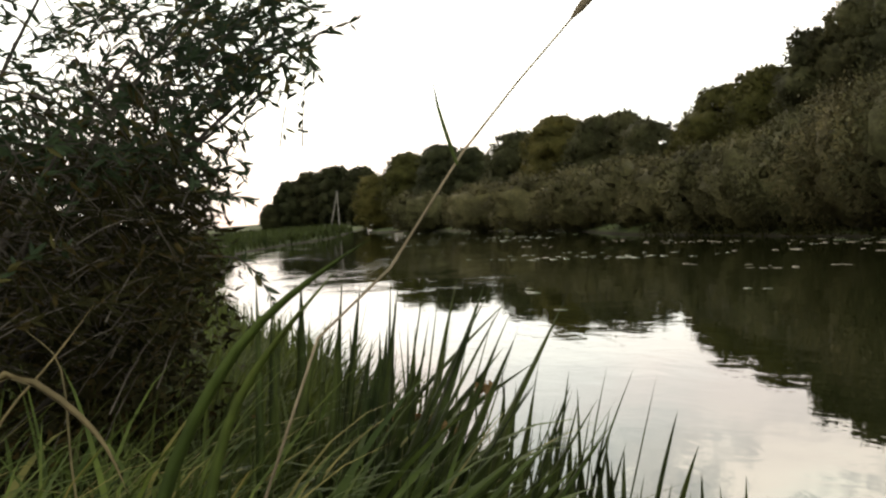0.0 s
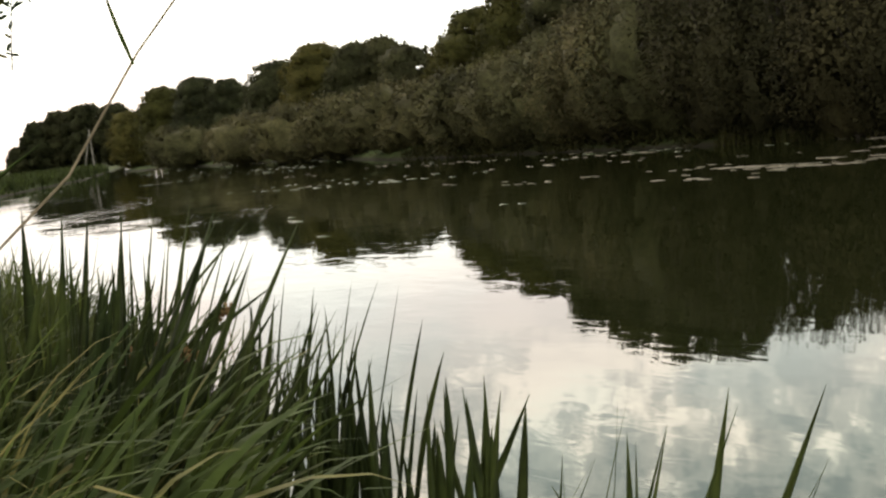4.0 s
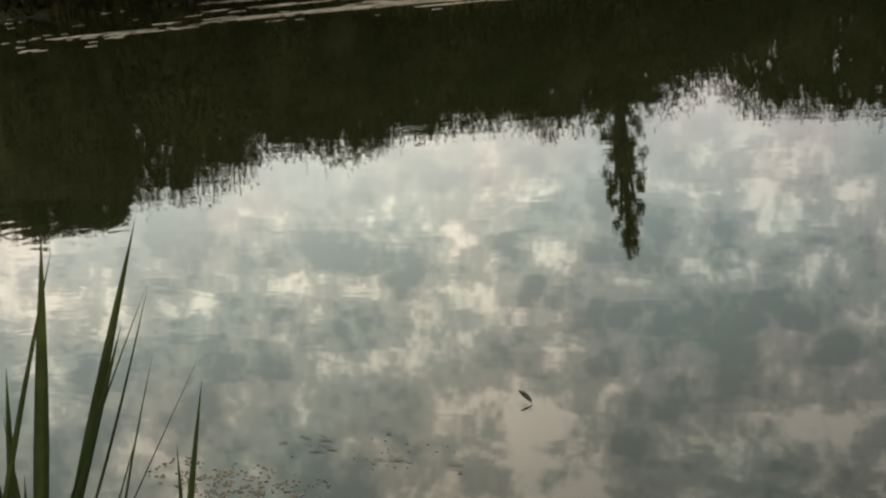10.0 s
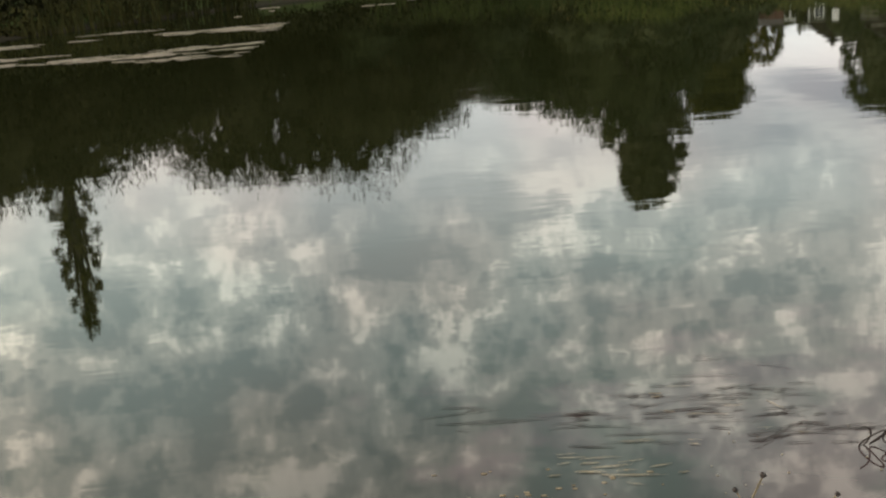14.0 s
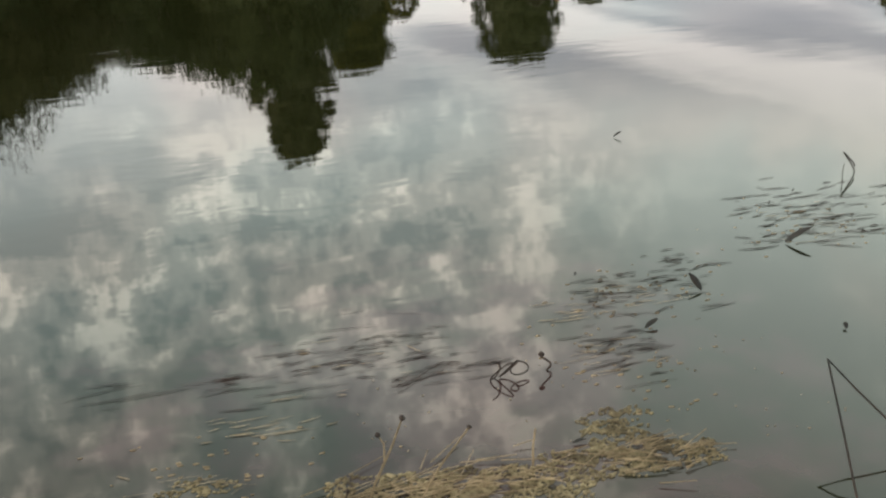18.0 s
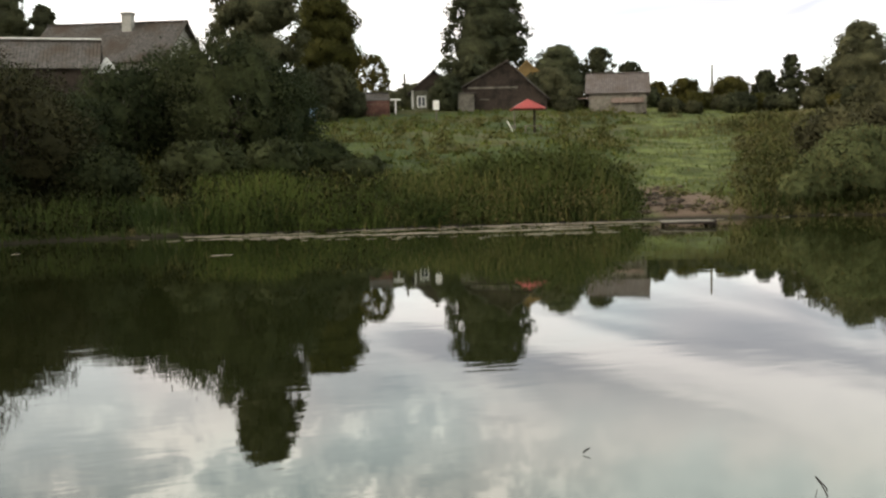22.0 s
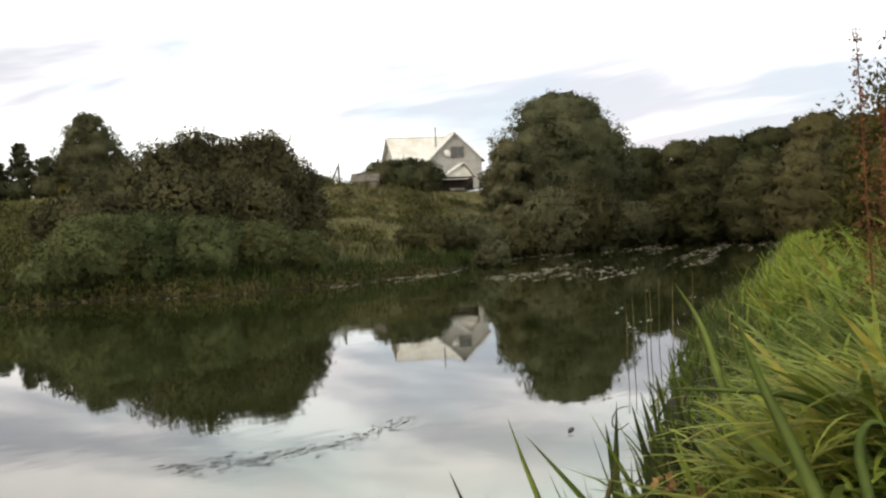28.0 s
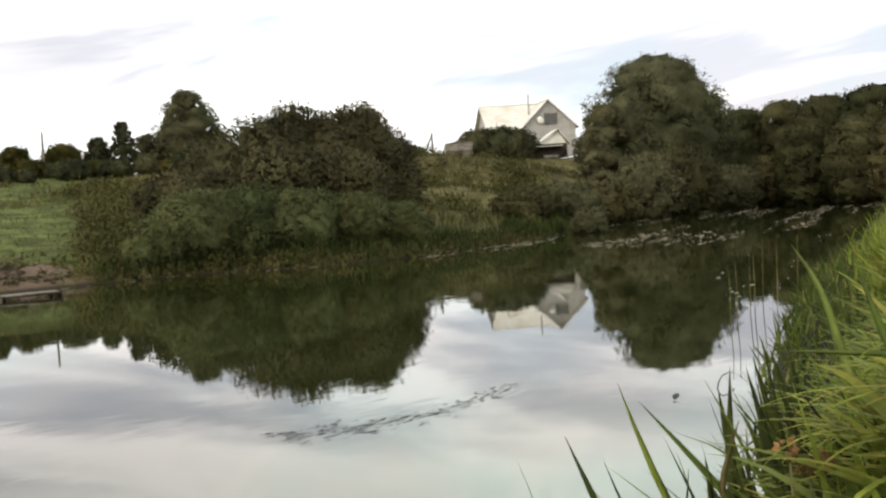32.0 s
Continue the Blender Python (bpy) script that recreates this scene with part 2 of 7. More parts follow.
def ground_mat():
    """Turf with worn, sandy and muddy patches; a trodden beach by the landing."""
    m, nt, bsdf = base_mat("bank_earth_and_turf", 0.95, 0.1)
    pos = position(nt)
    n1 = noise_node(nt, pos, 0.18, 4.0)
    n2 = noise_node(nt, pos, 3.0, 5.0, 0.65)
    turf = mix_node(nt, n2, (0.026, 0.038, 0.011), (0.068, 0.086, 0.024))
    dry = mix_node(nt, n2, (0.050, 0.045, 0.018), (0.105, 0.088, 0.038))
    lumps = ramp_node(nt, noise_node(nt, pos, 0.7, 4.0, 0.6), [(0.35, (0.55, 0.55, 0.55)), (0.68, (1.35, 1.35, 1.3))])
    turf = mix_node(nt, 1.0, turf, lumps, 'MULTIPLY')
    col = mix_node(nt, ramp_node(nt, n1, [(0.45, (0, 0, 0)), (0.68, (0.8, 0.8, 0.8))]), turf, dry)
    # dry grass on the field towards the bend
    sep = nt.nodes.new("ShaderNodeSeparateXYZ")
    nt.links.new(pos, sep.inputs[0])
    field = ramp_node(nt, math_node(nt, 'ADD', math_node(nt, 'MULTIPLY', sep.outputs[0], 0.01), math_node(nt, 'MULTIPLY', n1, 0.15)), [(0.42, (0, 0, 0)), (0.56, (0.85, 0.85, 0.85))])
    col = mix_node(nt, field, col, mix_node(nt, 1.0, mix_node(nt, n2, (0.070, 0.060, 0.022), (0.140, 0.115, 0.045)), lumps, 'MULTIPLY'))
    # mown way from the landing up to the houses
    off = math_node(nt, 'ABSOLUTE', math_node(nt, 'SUBTRACT', math_node(nt, 'DIVIDE', sep.outputs[0], sep.outputs[1]), 0.650))
    off = math_node(nt, 'ADD', off, math_node(nt, 'MULTIPLY', n1, 0.05))
    mown = mix_node(nt, 1.0, mix_node(nt, n2, (0.054, 0.070, 0.019), (0.118, 0.134, 0.040)), lumps, 'MULTIPLY')
    on_way = math_node(nt, 'MULTIPLY', ramp_node(nt, off, [(0.05, (1, 1, 1)), (0.12, (0, 0, 0))]), math_node(nt, 'GREATER_THAN', sep.outputs[1], 30.0))
    col = mix_node(nt, on_way, col, mown)
    # trodden sand round the landing place
    flat = nt.nodes.new("ShaderNodeVectorMath")
    flat.operation = 'MULTIPLY'
    nt.links.new(pos, flat.inputs[0])
    flat.inputs[1].default_value = (1.0, 0.55, 0.0)
    d = nt.nodes.new("ShaderNodeVectorMath")
    d.operation = 'DISTANCE'
    nt.links.new(flat.outputs[0], d.inputs[0])
    d.inputs[1].default_value = (21.7, 19.4, 0.0)
    edge = math_node(nt, 'ADD', d.outputs["Value"], math_node(nt, 'MULTIPLY', noise_node(nt, pos, 0.9, 4.0), -3.0))
    sand = mix_node(nt, n2, (0.070, 0.046, 0.032), (0.20, 0.142, 0.102))
    col = mix_node(nt, ramp_node(nt, math_node(nt, 'MULTIPLY', edge, 0.2), [(0.05, (1, 1, 1)), (0.36, (0, 0, 0))]), col, sand)
    # wet soil on the near bank, shade under the grass put into its colour
    shaded_soil = mix_node(nt, n2, (0.007, 0.006, 0.0035), (0.020, 0.018, 0.010))
    col = mix_node(nt, ramp_node(nt, math_node(nt, 'MULTIPLY', sep.outputs[1], 0.05), [(0.28, (1, 1, 1)), (0.45, (0, 0, 0))]), col, shaded_soil)
    # mud at the water's edge
    mud = mix_node(nt, n2, (0.016, 0.013, 0.008), (0.045, 0.037, 0.026))
    col = mix_node(nt, ramp_node(nt, sep.outputs[2], [(0.03, (1, 1, 1)), (0.16, (0, 0, 0))]), col, mud)
    nt.links.new(col, bsdf.inputs["Base Color"])
    bump(nt, bsdf, n2, 0.6, 0.06)
    return m


build_world()
sun = new("sun", bpy.data.lights.new("sun", 'SUN'))
sun.data.energy = 1.4
sun.data.angle = radians(30)
sun.data.color = (1.0, 0.86, 0.72)
sun.matrix_world = look((0, 0, 0), (math.sin(radians(SUN_AZ)), -math.cos(radians(SUN_AZ)), -math.tan(radians(SUN_EL))))

M_WATER = water_mat()
M_GROUND = ground_mat()
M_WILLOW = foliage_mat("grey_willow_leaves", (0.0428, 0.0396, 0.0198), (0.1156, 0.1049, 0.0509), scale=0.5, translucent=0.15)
M_LEAF = foliage_mat("dark_tree_leaves", (0.0316, 0.0324, 0.0172), (0.0771, 0.0771, 0.0379), translucent=0.4, scale=0.7)
M_MAPLE = foliage_mat("maple_leaves", (0.0310, 0.0355, 0.0220), (0.0760, 0.0820, 0.0480), translucent=0.3, scale=0.9)
M_THICKET = foliage_mat("dark_thicket_leaves", (0.0210, 0.0270, 0.0140), (0.0560, 0.0650, 0.0310), translucent=0.3, scale=0.7)
M_OLIVE = foliage_mat("olive_tree_leaves", (0.0432, 0.0419, 0.0135), (0.108, 0.0985, 0.0311), translucent=0.4, scale=0.7)
M_GREYWILLOW = foliage_mat("soft_grey_willow_leaves", (0.0675, 0.0694, 0.0431), (0.1463, 0.1463, 0.0900), scale=0.4, translucent=0.4)
M_VILLAGE = foliage_mat("village_tree_leaves", (0.0420, 0.0455, 0.0290), (0.1000, 0.1040, 0.0610), translucent=0.35, scale=0.5)
M_BENDWOOD = foliage_mat("brownish_wood_leaves", (0.0428, 0.0416, 0.0224), (0.1047, 0.0976, 0.0506), translucent=0.35, scale=0.3)
# olive-brown leaves, darkened in colour for the shade inside the shrub
M_SHADELEAF = foliage_mat("shaded_brownish_willow_leaves", (0.0156, 0.0143, 0.0059), (0.0416, 0.0351, 0.0130), warm=(0.06, 0.04, 0.014), translucent=0.15, scale=2.0)
# the grey willow leaves at half brightness, the thicket's shade put into the colour
M_WILLOWDARK = foliage_mat("shaded_grey_willow_leaves", (0.0204, 0.0193, 0.0099), (0.0550, 0.0495, 0.0253), scale=0.5, translucent=0.15)
# bank weeds with the shade below the bushes put into their colour
M_DARKWEED = foliage_mat("shaded_bank_weeds", (0.013, 0.014, 0.005), (0.038, 0.037, 0.013), translucent=0.15, scale=0.5)
M_NEARLEAF = foliage_mat("shrub_willow_leaves", (0.019, 0.031, 0.014), (0.062, 0.086, 0.040), warm=(0.10, 0.075, 0.02), translucent=0.3, gloss=0.2)
M_REED = foliage_mat("reed_blades", (0.0229, 0.0321, 0.0081), (0.0666, 0.0849, 0.0207), translucent=0.3, scale=2.0, gloss=0.2)
M_SEDGE = foliage_mat("sedge_blades", (0.0310, 0.0484, 0.0105), (0.1025, 0.1324, 0.0298), warm=(0.22, 0.19, 0.07), translucent=0.3, scale=1.5, gloss=0.2)
M_LUSH = foliage_mat("lush_grass_blades", (0.0439, 0.0796, 0.0099), (0.2080, 0.2649, 0.0452), warm=(0.24, 0.20, 0.05), translucent=0.35, scale=1.2, gloss=0.2)
M_MEADOW = foliage_mat("meadow_grass", (0.0355, 0.0510, 0.0130), (0.1120, 0.1310, 0.0340), warm=(0.13, 0.105, 0.042), translucent=0.2, scale=0.25)
M_REEDBED = foliage_mat("reed_bed_leaves", (0.0240, 0.0350, 0.0105), (0.0670, 0.0825, 0.0250), translucent=0.25, scale=0.5)
M_WEED = foliage_mat("tall_weed_leaves", (0.0455, 0.0520, 0.0190), (0.1400, 0.1350, 0.0520), warm=(0.12, 0.09, 0.035), translucent=0.2, scale=0.4)
M_BRAMBLE = foliage_mat("greyish_bramble_leaves", (0.0576, 0.0715, 0.0344), (0.1370, 0.1585, 0.0782), warm=(0.11, 0.095, 0.042), translucent=0.35, scale=0.6)
M_STRAW = foliage_mat("dry_straw", (0.11, 0.090, 0.050), (0.24, 0.195, 0.115), translucent=0.2, scale=2.0)
M_RUST = foliage_mat("rusty_dock_seed", (0.07, 0.030, 0.018), (0.15, 0.065, 0.035), translucent=0.1, scale=2.0)
M_SCRUB = foliage_mat("brown_willow_scrub_leaves", (0.0345, 0.0345, 0.0200), (0.0940, 0.0900, 0.0500), translucent=0.25, scale=0.5)
M_BARK = grain_mat("bark", (0.045, 0.036, 0.028), (0.11, 0.09, 0.07), 12, (1, 1, 0.2), 0.95, bump_d=0.02)
M_DARKWOOD = grain_mat("weathered_dark_boards", (0.024, 0.017, 0.013), (0.063, 0.045, 0.035), 9, (6, 6, 0.4), 0.9)
M_REDBOARD = grain_mat("red_brown_boards", (0.085, 0.040, 0.030), (0.16, 0.080, 0.062), 9, (6, 6, 0.4), 0.9)
M_BLUE = grain_mat("blue_plastic", (0.10, 0.17, 0.24), (0.15, 0.23, 0.30), 6, (1, 1, 1), 0.5)
M_GREYWOOD = grain_mat("grey_boards", (0.11, 0.095, 0.078), (0.23, 0.205, 0.17), 9, (6, 6, 0.4), 0.9)
M_SLATE = grain_mat("lichened_slate_sheets", (0.052, 0.047, 0.043), (0.110, 0.098, 0.088), 5, (1, 1, 1), 0.9, c3=(0.060, 0.044, 0.032))
M_TIN = grain_mat("pale_tin_sheets", (0.50, 0.48, 0.45), (0.72, 0.70, 0.66), 4, (1, 1, 1), 0.5, c3=(0.52, 0.48, 0.42), spec=0.5)
M_REDTIN = grain_mat("red_painted_tin", (0.20, 0.029, 0.025), (0.31, 0.047, 0.038), 5, (1, 1, 1), 0.55, c3=(0.21, 0.035, 0.028), spec=0.4)
M_YELLOWTIN = grain_mat("ochre_painted_tin", (0.20, 0.125, 0.040), (0.29, 0.185, 0.065), 4, (1, 1, 1), 0.6, c3=(0.22, 0.14, 0.05))
M_WHITE = grain_mat("white_paint", (0.66, 0.64, 0.60), (0.80, 0.78, 0.74), 6, (1, 1, 1), 0.6, c3=(0.55, 0.53, 0.48))
M_BRICK = grain_mat("grey_lime_brick", (0.22, 0.21, 0.19), (0.34, 0.32, 0.29), 14, (1, 1, 3), 0.9, c3=(0.19, 0.175, 0.155))
M_LIMEWALL = grain_mat("pale_lime_brick", (0.34, 0.33, 0.32), (0.46, 0.45, 0.43), 14, (1, 1, 3), 0.9, c3=(0.32, 0.30, 0.29))
M_GREENPAINT = grain_mat("yellow_green_boards", (0.075, 0.072, 0.050), (0.125, 0.118, 0.085), 8, (5, 5, 0.5), 0.8)
M_GLASS, _nt, _b = base_mat("dark_window_glass", 0.08, 0.6)
_b.inputs["Base Color"].default_value = (0.025, 0.03, 0.035, 1)
M_SCUM = grain_mat("pale_floating_scum", (0.13, 0.108, 0.080), (0.30, 0.25, 0.20), 2.2, (1, 2, 1), 0.9, c3=(0.13, 0.12, 0.075), bump_d=0.002)
M_ALGAE = grain_mat("yellow_green_algae", (0.11, 0.088, 0.046), (0.30, 0.25, 0.15), 45, (1, 1, 1), 0.9, c3=(0.060, 0.046, 0.026), bump_s=0.8, bump_d=0.01)
M_DEBRIS = grain_mat("sodden_reed_litter", (0.016, 0.011, 0.009), (0.050, 0.034, 0.028), 20, (1, 1, 1), 0.7)
M_DEADLEAF = grain_mat("black_dead_leaf", (0.007, 0.006, 0.005), (0.024, 0.018, 0.014), 30, (1, 1, 1), 0.6)
M_DRYSTEM = grain_mat("dry_stem", (0.20, 0.15, 0.09), (0.36, 0.28, 0.18), 25, (1, 1, 0.3), 0.85)
M_CONC = grain_mat("pole_concrete", (0.26, 0.25, 0.23), (0.38, 0.36, 0.33), 10, (1, 1, 1), 0.9)
M_PETAL = grain_mat("withered_ochre_flower", (0.15, 0.080, 0.028), (0.27, 0.165, 0.065), 40, (1, 1, 1), 0.9)

# ---------------------------------------------------------------- land and water
FAR_SHORE = [(-330, 95), (-200, 66), (-130, 38), (-110, 38), (-65, 32.3), (-50, 28), (-36, 26.2), (-25, 24.6), (-17, 24.8), (-12, 24.4),
             (-8.3, 24.8), (-3.6, 30.2), (1, 32.6), (7, 33), (13.8, 33), (18.6, 32.4), (22, 32.2), (27, 31.6), (30, 27.4), (34.5, 26.2),
             (45, 28.3), (60, 33), (76, 39.5), (96, 40.5), (120, 44), (330, 80)]
NEAR_SHORE = [(-330, 88), (-200, 60), (-112, 29), (-98, 21), (-83, 14.4), (-33, 4.6), (-10, 2.7), (-4, 1.9), (-1.7, 1.45), (-0.4, 1.3),
              (1.5, 1.5), (3.4, 1.7), (6, 2.4), (11.3, 4.3), (20, 6.9), (29.3, 9.0), (54, 15.2), (100, 25.5), (140, 36), (330, 72)]


def vnoise(x, y, seed=0):
    """Smooth value noise, about 0 to 1, one cell a unit."""
    g = np.random.default_rng(seed).random((64, 64))
    ix, iy = np.floor(x).astype(int), np.floor(y).astype(int)
    u, w = x - ix, y - iy
    u, w = u * u * (3 - 2 * u), w * w * (3 - 2 * w)
    a, b = g[ix % 64, iy % 64], g[(ix + 1) % 64, iy % 64]
    c, d = g[ix % 64, (iy + 1) % 64], g[(ix + 1) % 64, (iy + 1) % 64]
    return (a * (1 - u) + b * u) * (1 - w) + (c * (1 - u) + d * u) * w


def line_dist(px, py, line):
    best = np.full(px.shape, 1e9)
    for (ax, ay), (bx, by) in zip(line, line[1:]):
        dx, dy = bx - ax, by - ay
        u = np.clip(((px - ax) * dx + (py - ay) * dy) / (dx * dx + dy * dy), 0, 1)
        best = np.minimum(best, np.hypot(px - ax - u * dx, py - ay - u * dy))
    return best


def land(px, py):
    """Height of the ground; the river bed below 0."""
    px, py = np.asarray(px, float), np.asarray(py, float)
    far_y = np.interp(px, [p[0] for p in FAR_SHORE], [p[1] for p in FAR_SHORE])
    near_y = np.interp(px, [p[0] for p in NEAR_SHORE], [p[1] for p in NEAR_SHORE])
    df, dn = line_dist(px, py, FAR_SHORE), line_dist(px, py, NEAR_SHORE)
    wob = 0.10 * np.sin(px * 0.9 + 1.3 * np.sin(py * 0.7)) * np.sin(py * 1.1 + 0.5) + 0.25 * np.sin(px * 0.21) * np.sin(py * 0.17 + 1)
    steep = np.clip((px + 110) / 60, 0.25, 1)
    s = np.maximum(df - 1.0, 0)
    slope = 0.106 * s + 0.25 * (1 - np.exp(-s / 3.0))
    slope = np.where(slope > 5.9, 5.9 + 0.9 * (1 - np.exp(-(slope - 5.9) / 0.9)), slope)
    mound = 60 * (1 - np.exp(-s / 60)) * 0.178 * 1.95
    mound = np.minimum(mound, 5.8 + 0.15 * (mound - 5.8).clip(0))
    bend = np.clip((px - 40) / 40, 0, 1)
    rise = slope * steep * (1 - bend) + mound * bend
    far = 0.34 * np.clip(df / 0.9, 0, 1) + rise + wob * np.clip(df / 4, 0, 1)
    near = 0.36 * np.clip(dn / 0.7, 0, 1) + 0.012 * np.minimum(dn, 60) + 0.5 * wob * np.clip(dn / 4, 0, 1)
    bed = -np.minimum(0.35 * np.minimum(df, dn), 1.2)
    return np.where(py > far_y, far, np.where(py < near_y, near, bed))


def height(x, y):
    return float(land(np.array([x]), np.array([y]))[0])


def polar(az, d):
    return -d * math.sin(radians(az)), d * math.cos(radians(az))


def mesh_from(name, verts, faces, mat, smooth=False, normals=None):
    """One mesh from arrays: verts (n, 3), faces (m, k)."""
    me = bpy.data.meshes.new(name)
    verts, faces = np.asarray(verts, np.float32), np.asarray(faces, np.int32)
    k = faces.shape[1]
    me.vertices.add(len(verts))
    me.vertices.foreach_set("co", verts.ravel())
    me.loops.add(faces.size)
    me.loops.foreach_set("vertex_index", faces.ravel())
    me.polygons.add(len(faces))
    me.polygons.foreach_set("loop_start", np.arange(len(faces), dtype=np.int32) * k)
    me.polygons.foreach_set("use_smooth", np.full(len(faces), smooth or normals is not None))
    me.update(calc_edges=True)
    me.validate()
    me.materials.append(mat)
    if normals is not None:
        nr = np.asarray(normals, np.float32)
        nr = nr / (np.linalg.norm(nr, axis=1)[:, None] + 1e-9)
        me.attributes.new("custom_normal", 'FLOAT_VECTOR', 'POINT').data.foreach_set("vector", nr.ravel())
    return me


def build_ground():
    az = np.radians(np.concatenate([np.arange(-105, 105, 0.7), np.arange(105, 255, 5.0)]))
    r = np.concatenate([np.linspace(0.15, 4, 24), np.linspace(4.3, 20, 42), np.linspace(20.5, 60, 70), np.linspace(62, 150, 30), np.geomspace(160, 2500, 22)])
    A, R = np.meshgrid(az, r)
    X, Y = -R * np.sin(A), R * np.cos(A)
    Z = land(X, Y)
    n, m = A.shape
    i, j = np.meshgrid(np.arange(n - 1), np.arange(m), indexing="ij")
    j2 = (j + 1) % m
    f = np.stack([i * m + j2, i * m + j, (i + 1) * m + j, (i + 1) * m + j2], -1).reshape(-1, 4)
    v = np.stack([X, Y, Z], -1).reshape(-1, 3)
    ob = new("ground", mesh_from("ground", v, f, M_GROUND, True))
    tagged(ob, "grassy river banks rising to a low village hill", "ground", kind="structure")
    w = new("water", mesh_from("water", [(-340, -20, 0), (340, -20, 0), (340, 130, 0), (-340, 130, 0)], [(0, 1, 2, 3)], M_WATER))
    tagged(w, "calm murky green river water mirroring the sky", "water", kind="structure")


build_ground()
# ---------------------------------------------------------------- building blocks
def part(name, me, parent, label=""):
    ob = new(name, me)
    ob.parent = parent
    return tagged(ob, label)


def thing(name, label, category, m=None, group="", kind=""):
    ob = new(name)
    ob.empty_display_size = 0.2
    if m is not None:
        ob.matrix_basis = m
    return tagged(ob, label, category, group, kind)


def tube(path, radii, sides=6):
    """A tapered tube along a path, as verts and quads."""
    path, v = np.asarray(path, float), []
    for i, p in enumerate(path):
        t = path[min(i + 1, len(path) - 1)] - path[max(i - 1, 0)]
        t = t / (np.linalg.norm(t) + 1e-9)
        a = np.cross(t, (0.31, 0.95, 0.05) if abs(t[2]) > 0.5 else (0, 0, 1.0))
        a /= np.linalg.norm(a) + 1e-9
        b = np.cross(t, a)
        for k in range(sides):
            w = 2 * math.pi * k / sides
            v.append(p + radii[i] * (math.cos(w) * a + math.sin(w) * b))
    f = [(i * sides + k, i * sides + (k + 1) % sides, (i + 1) * sides + (k + 1) % sides, (i + 1) * sides + k)
         for i in range(len(path) - 1) for k in range(sides)]
    return np.array(v), np.array(f)


def join(chunks):
    vs, fs, n = [], [], 0
    for v, f in chunks:
        vs.append(np.asarray(v, float))
        fs.append(np.asarray(f) + n)
        n += len(v)
    return np.concatenate(vs), np.concatenate(fs)


def leaf_quads(rng, c, out, length, width, spread=0.8, droop=0.0):
    """A pointed leaf at each centre, leaning outwards at random."""
    n = len(c)
    d = out + rng.normal(0, spread, (n, 3))
    d[:, 2] -= droop
    d /= np.linalg.norm(d, axis=1)[:, None] + 1e-9
    s = np.cross(d, rng.normal(0, 1, (n, 3)))
    s /= np.linalg.norm(s, axis=1)[:, None] + 1e-9
    ln = (length * rng.uniform(0.6, 1.3, n))[:, None]
    wd = (width * rng.uniform(0.6, 1.3, n))[:, None]
    v = np.stack([c - d * ln * 0.5, c + s * wd * 0.5, c + d * ln * 0.5, c - s * wd * 0.5], 1).reshape(-1, 3)
    return v, np.arange(4 * n).reshape(n, 4)


def leaf_tris(rng, c, out, length, width, spread=0.8, droop=0.0, facing=None):
    """As leaf_quads, with three corners a leaf, for foliage seen from afar."""
    n = len(c)
    d = out + rng.normal(0, spread, (n, 3))
    d[:, 2] -= droop
    d /= np.linalg.norm(d, axis=1)[:, None] + 1e-9
    s = np.cross(d, rng.normal(0, 1, (n, 3)))
    s /= np.linalg.norm(s, axis=1)[:, None] + 1e-9
    if facing is not None:
        s = np.cross(d, facing + rng.normal(0, 0.32, (n, 3)))
        s /= np.linalg.norm(s, axis=1)[:, None] + 1e-9
        s = np.where(((np.cross(s, d) * facing).sum(1) < 0)[:, None], -s, s)
    ln = (length * rng.uniform(0.6, 1.3, n))[:, None]
    wd = (width * rng.uniform(0.8, 1.7, n))[:, None]
    v = np.stack([c - d * ln * 0.4 - s * wd * 0.5, c - d * ln * 0.25 + s * wd * 0.5, c + d * ln * 0.6], 1).reshape(-1, 3)
    return v, np.arange(3 * n).reshape(n, 3)


def lobe_shell(c, r, seg=10, rings=6, rng=None):
    v, f = [], []
    for i in range(rings + 1):
        th = math.pi * i / rings
        for k in range(seg):
            ph = 2 * math.pi * k / seg
            q = 1 + (rng.normal(0, 0.10) if rng is not None else 0)
            v.append((c[0] + r[0] * q * math.sin(th) * math.cos(ph), c[1] + r[1] * q * math.sin(th) * math.sin(ph), c[2] + r[2] * q * math.cos(th)))
    for i in range(rings):
        for k in range(seg):
            f.append((i * seg + k, i * seg + (k + 1) % seg, (i + 1) * seg + (k + 1) % seg, (i + 1) * seg + k))
    return np.array(v), np.array(f)


def inside_others(p, own, lobes, limit):
    """Which points lie well inside a lobe other than their own."""
    hit = np.zeros(len(p), bool)
    for k, l in enumerate(lobes):
        q = (((p - l[:3]) / l[3:]) ** 2).sum(1)
        hit |= (q < limit * limit) & (own != k)
    return hit


